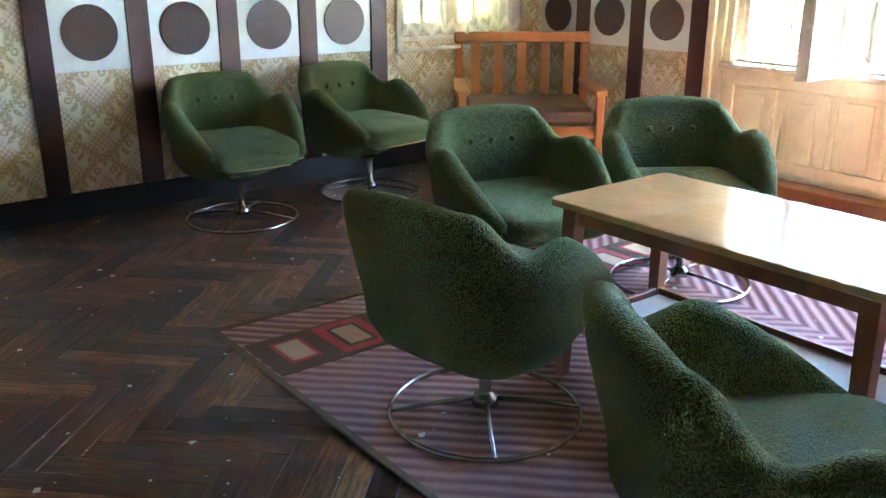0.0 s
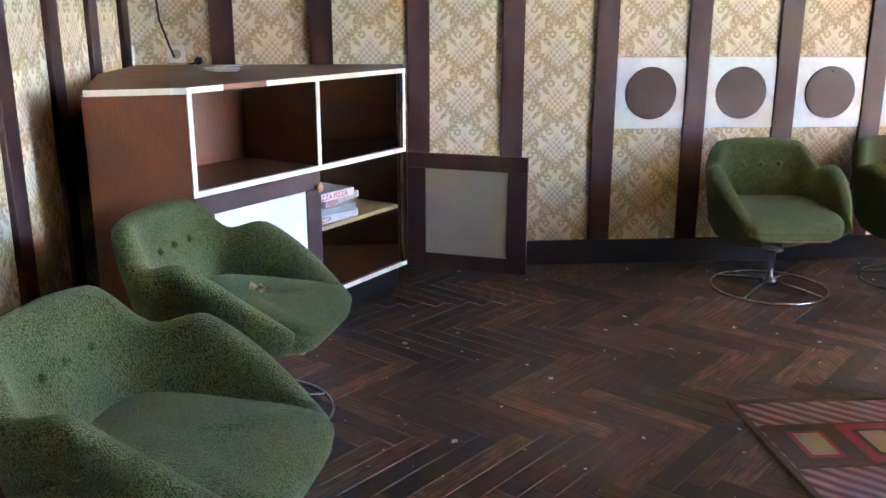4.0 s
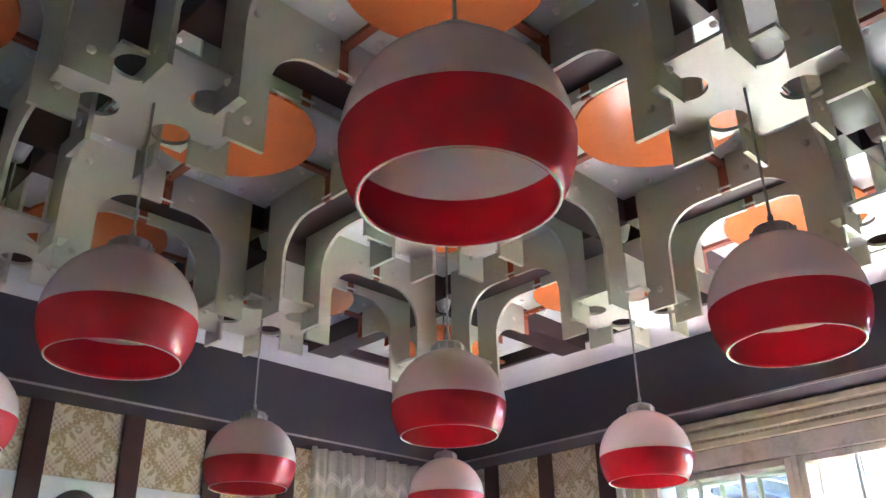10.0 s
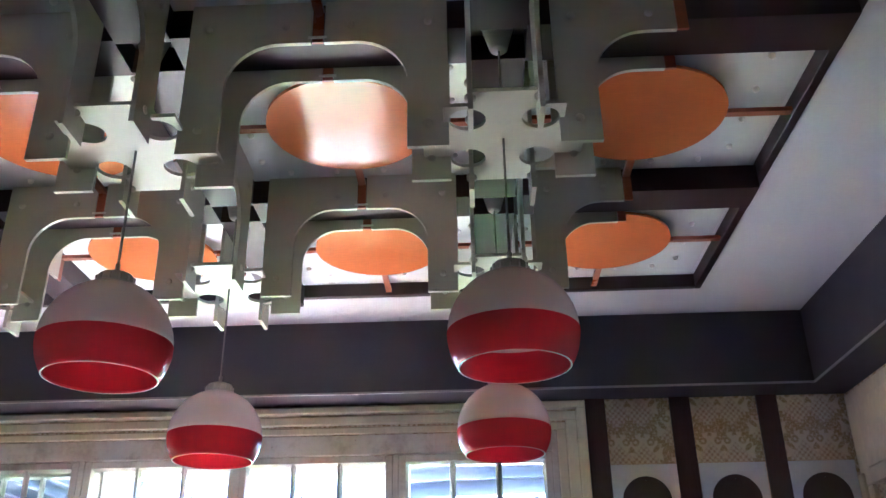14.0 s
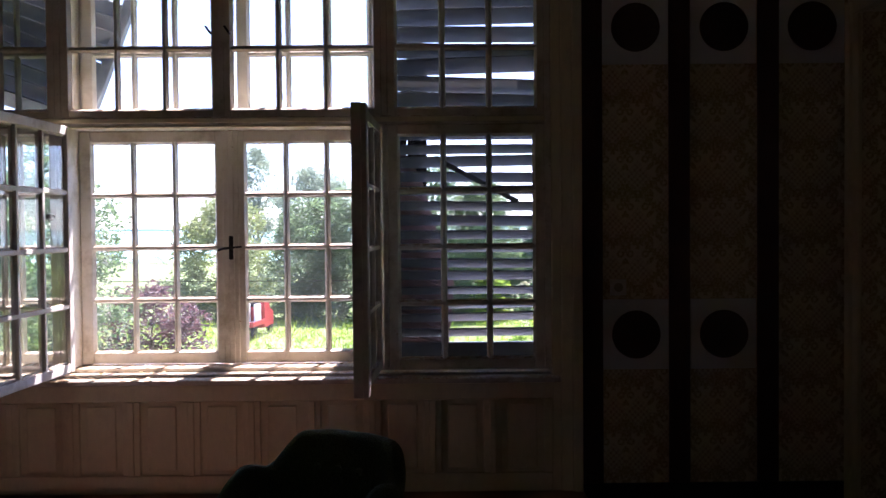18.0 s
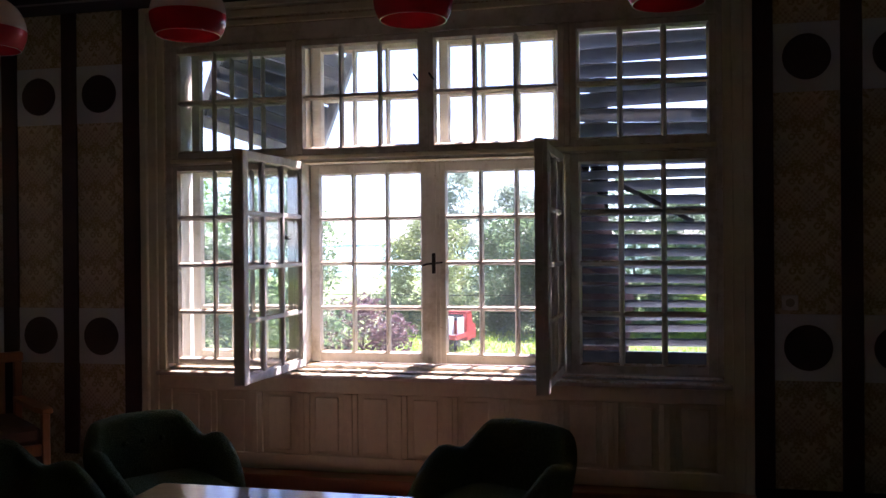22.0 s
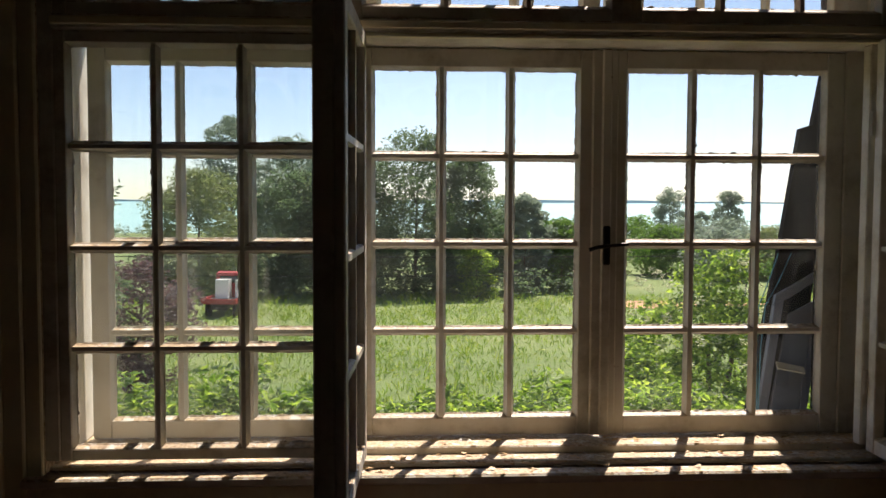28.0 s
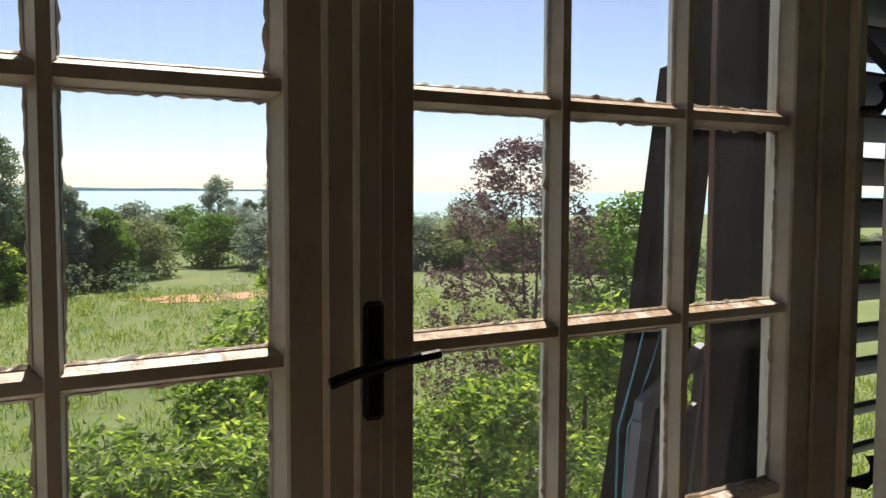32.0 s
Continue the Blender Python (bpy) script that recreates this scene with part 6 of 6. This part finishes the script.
# far and middle trees
FAR = dict(bare=0.02, n_clumps=120, per=170, size=0.13, stout=0.012)
tree(-14.6, 60, 8.1, 3.7, LEAFW, 1, "light green drooping willow at the edge of the meadow", upright=0.5, **FAR)
tree(-15.5, 75, 13.4, 3.0, LEAFG, 2, "tall grey-green poplar behind the meadow", **FAR)
tree(-9.6, 70, 11.5, 3.4, LEAFG, 3, "tall grey-green poplar behind the meadow", **FAR)
tree(-8.4, 60, 8.3, 3.0, LEAFD, 13, "dense dark green tree at the edge of the meadow", **FAR)
tree(-4.6, 60, 9.6, 3.8, LEAFD, 4, "dense dark green tree at the edge of the meadow", **FAR)
tree(-0.4, 60, 10.8, 4.0, LEAFD, 5, "dense dark green tree at the edge of the meadow", **FAR)
tree(3.2, 60, 9.2, 3.0, LEAFD, 6, "round dark green tree at the edge of the meadow", **FAR)
tree(7.2, 61, 6.6, 1.8, LEAFG, 14, "small green tree at the edge of the meadow", **FAR)
tree(9.8, 62, 4.8, 2.0, LEAF, 15, "low green tree at the edge of the meadow", **FAR)
tree(-31, 58, 11.5, 5.0, LEAF, 7, "dense green tree beyond the meadow", **FAR)
tree(-39, 52, 12, 5.0, LEAF, 8, "dense green tree beyond the meadow", **FAR)
tree(3.4, 56.2, 3.3, 1.4, LEAFB, 16, "bright green bush at the foot of the trees", "bush", 0.02, 50, 90, 0.12)
for k, (x, y, h, r) in enumerate(((8, 78, 5.4, 2.6), (13, 82, 4.6, 2.6), (18, 88, 4.9, 3), (24, 95, 4.4, 3.2), (31, 98, 4.0, 3.2), (10, 92, 5.6, 2.4), (38, 104, 4.0, 3.4), (50, 100, 4.2, 3.6), (62, 98, 5.0, 4), (3, 84, 6.4, 3), (44, 96, 3.8, 3.6), (56, 108, 4.0, 3.6))):
    tree(x, y, h, r, LEAF if k % 2 else LEAFG, 20 + k, "shrubby tree on the shore meadow", bare=0.0, n_clumps=80, per=60, size=0.19)
tree(39.4, 131, 8.3, 2.9, LEAFG, 40, "grey-green willow standing against the lake", bare=0.03, n_clumps=110, per=90, size=0.17)
tree(48.2, 131, 8.0, 2.4, LEAFG, 41, "slim grey-green tree standing against the lake", bare=0.03, n_clumps=100, per=90, size=0.17)
tree(44.2, 131, 4.6, 2.2, LEAFG, 42, "small grey-green tree standing against the lake", bare=0.0, n_clumps=40, per=70, size=0.22)
# reed belt along the shore, and a low thicket under the trees
cl = [(-60 + 2.2 * k + nprng.uniform(-1, 1), 158 + nprng.uniform(-6, 8), G + 0.7, 1.6) for k in range(80)]
tagged(leaves("reeds", cl, 80, 0.3, LEAFG), "grey-green reed belt along the shore", "reeds", kind="stuff")
cl = [(-46 + 0.9 * k + nprng.uniform(-0.5, 0.5), 57.5 + nprng.uniform(-1.5, 2.5), G + nprng.uniform(0.2, 2.0), 1.2) for k in range(64)]
tagged(leaves("thicket", cl, 140, 0.15, LEAFD), "dark thicket under the trees", "bushes", kind="stuff")
for k in range(17):
    q = radians(7 + 3.3 * k + nprng.uniform(-0.8, 0.8))
    d_ = 69 + nprng.uniform(-4, 5)
    tree(-1.3 + d_ * math.sin(q), 3.6 + d_ * math.cos(q), 3.5 + nprng.uniform(-0.6, 0.7), 2.6, (LEAF, LEAFG, LEAFW)[k % 3], 80 + k, "round green shrub in the belt before the shore", "bush", 0.0, 90, 70, 0.16)
# elder, purple plum and bushes near the house
tree(-12.2, 27, 9.2, 2.6, LEAFD, 10, "tall dark green tree standing in the meadow", bare=0.02, n_clumps=130, per=150, size=0.10, stout=0.012)
tree(2.35, 12.2, 5.7, 1.45, LEAFB, 60, "bright yellow-green flowering elder near the house", "bush", 0.2, 190, 120, 0.048, lump=(0.10, 0.24))
tree(1.0, 11.2, 4.6, 1.0, LEAFB, 61, "bright green elder near the house", "bush", 0.2, 120, 110, 0.048, lump=(0.10, 0.26))
tree(7.7, 15.4, 7.3, 1.9, LEAFP, 62, "purple-leaved plum tree with airy twigs", "tree", 0.1, 560, 44, 0.046, 1.15, stout=0.008, lump=(0.05, 0.17))
tree(10.9, 16.2, 6.2, 1.6, LEAF, 63, "green shrub beside the plum tree", "bush", 0.2, 100, 110, 0.075)
tree(2.35, 8.8, 4.95, 1.15, LEAFB, 64, "leafy bright green bush under the window", "bush", 0.25, 180, 130, 0.043, lump=(0.10, 0.24))
tree(0.55, 8.9, 4.75, 0.85, LEAFB, 65, "leafy green bush under the window", "bush", 0.25, 130, 110, 0.047, lump=(0.10, 0.26))
tree(4.2, 9.8, 5.3, 1.3, LEAFB, 66, "leafy green bush under the window", "bush", 0.25, 150, 110, 0.050, lump=(0.10, 0.24))
tree(6.0, 10.8, 5.0, 1.4, LEAFB, 68, "leafy bright green bush beside the house", "bush", 0.25, 130, 100, 0.052, lump=(0.10, 0.25))
tree(-9.8, 30, 4.4, 1.9, LEAFP, 67, "reddish shrub in the meadow", "bush", 0.02, 80, 80, 0.10)
cl = []
for k in range(230):
    x = -10 + 0.05 * k + nprng.uniform(-0.2, 0.2)
    cl.append((x, 10.2 + nprng.uniform(-0.6, 0.6), G + nprng.uniform(2.6, 4.3) - 0.04 * x + 0.12 * math.sin(x * 1.7) - 0.15, 0.3))
tagged(leaves("hedge", cl, 130, 0.065, LEAFB), "bright vine-covered hedge in front of the house", "hedge", kind="stuff")
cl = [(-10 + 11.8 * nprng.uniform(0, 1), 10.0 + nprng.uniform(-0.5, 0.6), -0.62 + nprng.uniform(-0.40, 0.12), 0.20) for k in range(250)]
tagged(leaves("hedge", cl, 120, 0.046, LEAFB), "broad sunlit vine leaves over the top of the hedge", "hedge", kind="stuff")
# darker leaf than the top: the foot's shade is put into its colour
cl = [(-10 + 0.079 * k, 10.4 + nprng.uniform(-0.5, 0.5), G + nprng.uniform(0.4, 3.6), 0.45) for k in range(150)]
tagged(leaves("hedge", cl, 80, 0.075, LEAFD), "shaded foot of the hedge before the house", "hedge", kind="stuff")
FLOWER = plain("elder_blossom", (0.72, 0.70, 0.45), 0.9)
cl = [(2.3 + nprng.uniform(-1.2, 1.2), 12.0 + nprng.uniform(-1.5, 0.4), 0.1 + nprng.uniform(-1.2, 0.9), 0.07) for k in range(70)]
tagged(leaves("elder_blossom", cl, 40, 0.018, FLOWER, None, "", 0.1), "pale yellow elder blossoms on the bush", "blossom", kind="stuff")
# standing grass on the meadow
GRASSB = leaf_mat("grass_blades", (0.09, 0.15, 0.03), (0.15, 0.21, 0.05), (0.27, 0.28, 0.10))
cl = [(nprng.uniform(-24, 26), 13 + 44 * nprng.uniform(0, 1) ** 1.3, G + 0.08, 0.45) for k in range(5200)]
tagged(leaves("grass_blades", cl, 16, 0.15, GRASSB, None, "", 3.0, 0.1), "tall standing grass in the meadow", "grass", kind="stuff")

# red truck
truck = thing("truck", "old red flatbed truck with white crates, seen from behind", "truck", at=pose(-10.7, 49.2, G, 0, 0, 84))
RED = surface("faded_red_paint", (0.46, 0.05, 0.045), 0.45, 0.15, 2)
BEDM = surface("bleached_grey_bed_boards", (0.46, 0.42, 0.34), 0.8, 0.2, 3, (1, 8, 1), 8, 0.3)
GLD = plain("dark_vehicle_glass", (0.03, 0.035, 0.04), 0.1)
bm = B()
prism(bm, [(0.55, 0.45), (0.55, 2.15), (0.75, 2.25), (1.45, 2.22), (1.75, 1.45), (2.35, 1.35), (2.4, 0.45)], -0.82, 0.82, Matrix.Rotation(radians(90), 4, "X"))
bmesh.ops.bevel(bm, geom=list(bm.edges), offset=0.06, segments=2, affect="EDGES")
part("cab", bm, RED, truck, "faded red cab")
bm = B()
box(bm, 0.535, 0.548, -0.6, 0.6, 1.65, 2.02, bev=0.002)
part("rear_window", bm, GLD, truck, "dark rear window")
bm = B()
box(bm, -1.75, 0.5, -0.88, 0.88, 0.78, 0.86, bev=0.01)
part("bed", bm, BEDM, truck, "pale weathered bed boards")
for a_ in ((-1.80, -1.752, -0.9, 0.9), (-1.75, 0.5, -0.925, -0.882), (-1.75, 0.5, 0.882, 0.925)):
    bm = B()
    box(bm, *a_, 0.74, 1.02, bev=0.01)
    part("side_board", bm, RED, truck)
bm = B()
box(bm, -1.6, 2.2, -0.42, 0.42, 0.42, 0.778, bev=0.02)
part("chassis", bm, IRON, truck, "dark chassis")
for x0, x1, y0, y1, h in ((-0.25, 0.35, -0.10, 0.62, 1.02), (-0.1, 0.3, -0.72, -0.42, 1.0)):
    bm = B()
    box(bm, x0, x1, y0, y1, 0.862, 0.862 + h, bev=0.02)
    part("crate", bm, PLASTIC, truck, "white crate standing on the bed")
for x in (-1.05, 1.85):
    for s_ in (-1, 1):
        bm = B()
        lathe(bm, [(0, -0.1), (0.2, -0.1), (0.35, -0.09), (0.38, -0.05), (0.38, 0.05), (0.35, 0.09), (0.2, 0.1), (0, 0.1)], 20, Matrix.Translation((x, s_ * 0.72, 0.38)) @ Matrix.Rotation(radians(90), 4, "X"))
        part("wheel", bm, IRON, truck, "", True)

# power lines
for z0, dz in ((2.2, 0.0), (1.1, 0.4)):
    bm = B()
    tube(bm, [(-60 + 6 * k, 34 + 0.15 * k, -1.4 + z0 * 0.3 + 1.2 * ((k - 10) / 10) ** 2 - dz) for k in range(21)], 0.015, 5)
    whole("power_line", bm, IRON, "thin overhead wire across the meadow", "wire")

# outside shutters: slatted leaf over the side window, broken boards leaning by it
sh = thing("louvred_shutter", "weathered dark louvred shutter with broken slats", "shutter", at=pose(0, 0, 0))
rg = random.Random(3)
for k in range(16):
    z = 0.83 + 0.0745 * k
    bm = B()
    box(bm, -0.13, 0.66, -0.036, 0.036, -0.005, 0.005, m=pose(0, 4.585, z + rg.uniform(-0.006, 0.006), -41 + rg.uniform(-7, 7), rg.uniform(-1.0, 1.0) + (6 if k == 15 else 0), 0), bev=0.002)
    part("slat", bm, SHUTTER, sh)
bm = B()
box(bm, -0.134, 0.664, 4.565, 4.605, 0.665, 0.775, bev=0.004)
part("bottom_rail", bm, SHUTTER, sh)
for k in range(8):
    bm = B()
    box(bm, -0.13, 0.66, -0.05, 0.05, -0.005, 0.005, m=pose(0, 4.585, 1.97 + 0.086 * k, -52 + rg.uniform(-13, 13), rg.uniform(-2.2, 2.2), 0), bev=0.002)
    part("slat", bm, SHUTTER, sh)
bm = B()
box(bm, -0.05, 0.42, 4.555, 4.562, 0.0, 0.028, m=Matrix.Translation((0.16, 0, 1.70)) @ Matrix.Rotation(radians(28), 4, "Y"), bev=0.003)
part("broken_slat", bm, SHUTTER, sh, "broken slat hanging aslant")
for x in (-0.155, 0.685):
    bm = B()
    box(bm, x - 0.02, x + 0.02, 4.545, 4.62, 0.66, 2.68, bev=0.004)
    part("stile", bm, PLANKM, sh)
fallen = thing("fallen_shutter", "collapsed reddish-brown slatted shutter leaning behind the louvres", "shutter", at=pose(-0.10, 4.665, 0.66))
bm = B()
prism(bm, [(-0.03, 0.0), (0.26, 0.0), (0.30, 0.42), (0.20, 0.74), (0.13, 0.98), (0.0, 1.20), (-0.03, 1.22)], -0.006, 0.006, Matrix.Rotation(radians(90), 4, "X"))
part("panel", bm, FALLENM, fallen)
for k in range(10):
    bm = B()
    box(bm, -0.03, 0.25 - 0.022 * max(0, k - 3), -0.022, 0.0, -0.003, 0.003, m=pose(0, -0.008, 0.08 + 0.108 * k, 40, 24 + rg.uniform(-3, 3), 0))
    part("slat", bm, FALLENM, fallen)
sh2 = thing("louvred_shutter", "weathered dark louvred shutter hanging askew", "shutter", at=pose(0, 0, 0))
HANG = pose(-2.03, 4.60, 2.36, 0, 21, 0)        # the leaf has slipped and hangs aslant
for k in range(9):
    bm = B()
    box(bm, -0.40, 0.40, -0.047, 0.047, -0.006, 0.006, m=HANG @ pose(0, 0, -0.30 + 0.078 * k, -58 + rg.uniform(-9, 9), rg.uniform(-1.5, 1.5), 0))
    part("slat", bm, SHUTTER, sh2)
for x in (-0.42, 0.42):
    bm = B()
    box(bm, x - 0.03, x + 0.03, -0.02, 0.03, -0.40, 0.42, m=HANG, bev=0.004)
    part("stile", bm, SHUTTER, sh2)
bm = B()
prism(bm, [(-0.085, 0.0), (0.085, 0.0), (0.088, 0.5), (0.07, 0.9), (0.060, 2.02), (0.012, 1.98), (-0.012, 1.30), (-0.052, 1.28), (-0.06, 0.8), (-0.08, 0.4)], -4.73, -4.70, Matrix.Translation((-0.315, 0, 0.40)) @ Matrix.Rotation(radians(7.8), 4, "Y") @ Matrix.Rotation(radians(90), 4, "X"))
whole("plank", bm, PLANKM, "dark weathered broken plank leaning outside the window", "plank")
bm = B()
prism(bm, [(-0.055, 0.0), (0.055, 0.0), (0.058, 0.9), (0.05, 1.96), (0.0, 2.0), (-0.045, 1.94), (-0.058, 0.7)], -4.69, -4.66, Matrix.Translation((-0.02, 0, 0.40)) @ Matrix.Rotation(radians(1.0), 4, "Y") @ Matrix.Rotation(radians(90), 4, "X"))
whole("plank", bm, PLANKM, "dark weathered plank standing outside the window", "plank")
broken = thing("broken_shutter", "broken grey panelled shutter piece leaning outside the window", "shutter", at=pose(-0.285, 4.685, 0.40, 0, 7.5, 0))
for nm, pts, y0, y1 in (("panel", [(-0.055, 0.0), (0.055, 0.0), (0.055, 0.70), (-0.03, 0.64)], 0.0, 0.010), ("stile", [(0.056, 0.0), (0.085, 0.0), (0.080, 0.76), (0.056, 0.775)], -0.008, 0.016), ("stile", [(-0.085, 0.0), (-0.056, 0.0), (-0.056, 0.70), (-0.085, 0.665)], -0.008, 0.016), ("top_rail", [(-0.085, 0.669), (-0.031, 0.702), (0.055, 0.776), (0.055, 0.806), (-0.085, 0.70)], -0.006, 0.014)):
    bm = B()
    prism(bm, pts, y0, y1, Matrix.Rotation(radians(90), 4, "X"))
    part(nm, bm, SHUTTER, broken)
for z in (0.30, 0.47):
    bm = B()
    box(bm, -0.05, 0.05, -0.030, 0.0, -0.003, 0.003, m=pose(0, -0.012, z, 38, 4, 0))
    part("slat", bm, BEDM, broken, "pale loose slat")
ROPE = surface("blue_nylon_rope", (0.06, 0.26, 0.36), 0.6, 0.2, 20)
for dx in (0.0, 0.045):
    bm = B()
    tube(bm, [(-0.275 + dx, 4.668, 1.25), (-0.305 + dx * 0.8, 4.666, 1.16), (-0.340 + dx * 0.5, 4.664, 1.07), (-0.345 + dx * 0.3, 4.662, 0.92), (-0.338, 4.66, 0.60), (-0.34, 4.66, 0.405)], 0.0018, 6)
    whole("rope", bm, ROPE, "thin blue nylon rope hanging by the planks", "rope")
# ledge and house wall below the window
bm = B()
box(bm, WX0 - 0.1, WX1 + 0.1, YW + T + 0.05, YW + T + 0.45, 0.36, 0.40)
box(bm, XA - T, XC + T, YW + T - 0.02, YW + T, G, -0.26)
tagged(part("wall_outer", bm, PLASTER), "plastered outer ledge under the window", "wall", kind="structure")

# ---- parquet blocks, herringbone at 45 degrees to the walls ----
PL, PWD = 0.44, 0.0735
shapes = []
for k in range(3):
    bm = B()
    g_ = 0.0007
    box(bm, g_, PL - g_, g_, PWD - g_, -0.011, -0.0002 * k, bev=0.0012)
    me = bpy.data.meshes.new("block")
    bm.to_mesh(me)
    bm.free()
    me.materials.append(PARQUET)
    shapes.append(me)
floor = bpy.data.objects["floor"]
rest, near = [], []
R45 = Matrix.Rotation(radians(45), 4, "Z")
for a in range(-70, 90):
    for b in range(-16, 17):
        for kind in (0, 1):
            # zigzag lattice: steps of one width along the diagonal, columns of length + width
            ox, oy = a * PWD + b * PL, a * PWD - b * PL
            if kind == 0:
                m = Matrix.Translation((ox, oy, 0))
                cx, cy = ox + PL / 2, oy + PWD / 2
            else:
                m = Matrix.Translation((ox, oy + PWD, 0)) @ Matrix.Rotation(radians(90), 4, "Z") @ Matrix.Translation((0, -PWD, 0))
                cx, cy = ox + PWD / 2, oy + PWD + PL / 2
            w = R45 @ Vector((cx, cy, 0)) + Vector((-1.2, 1.2, 0))
            if not (XA < w.x < XC and YB < w.y < YW - 0.1):
                continue
            mm = Matrix.Translation((-1.2, 1.2, 0)) @ R45 @ m
            (near if -3.4 < w.x < -0.9 and -0.6 < w.y < 1.6 else rest).append(mm)
for k, mm in enumerate(near):
    ob = new("block", shapes[k % 3])
    ob.parent = floor
    ob.matrix_local = mm
rnd = random.Random(9)
groups = [[], [], [], []]
for mm in rest:
    groups[rnd.randrange(4)].append(mm)
for g_ in groups:
    bm = B()
    for mm in g_:
        box(bm, 0.0007, PL - 0.0007, 0.0007, PWD - 0.0007, -0.011, -0.0002 * rnd.random(), m=mm)
    me = bpy.data.meshes.new("blocks")
    bm.to_mesh(me)
    bm.free()
    me.materials.append(PARQUET)
    ob = tagged(new("blocks", me), kind="stuff")
    ob.parent = floor
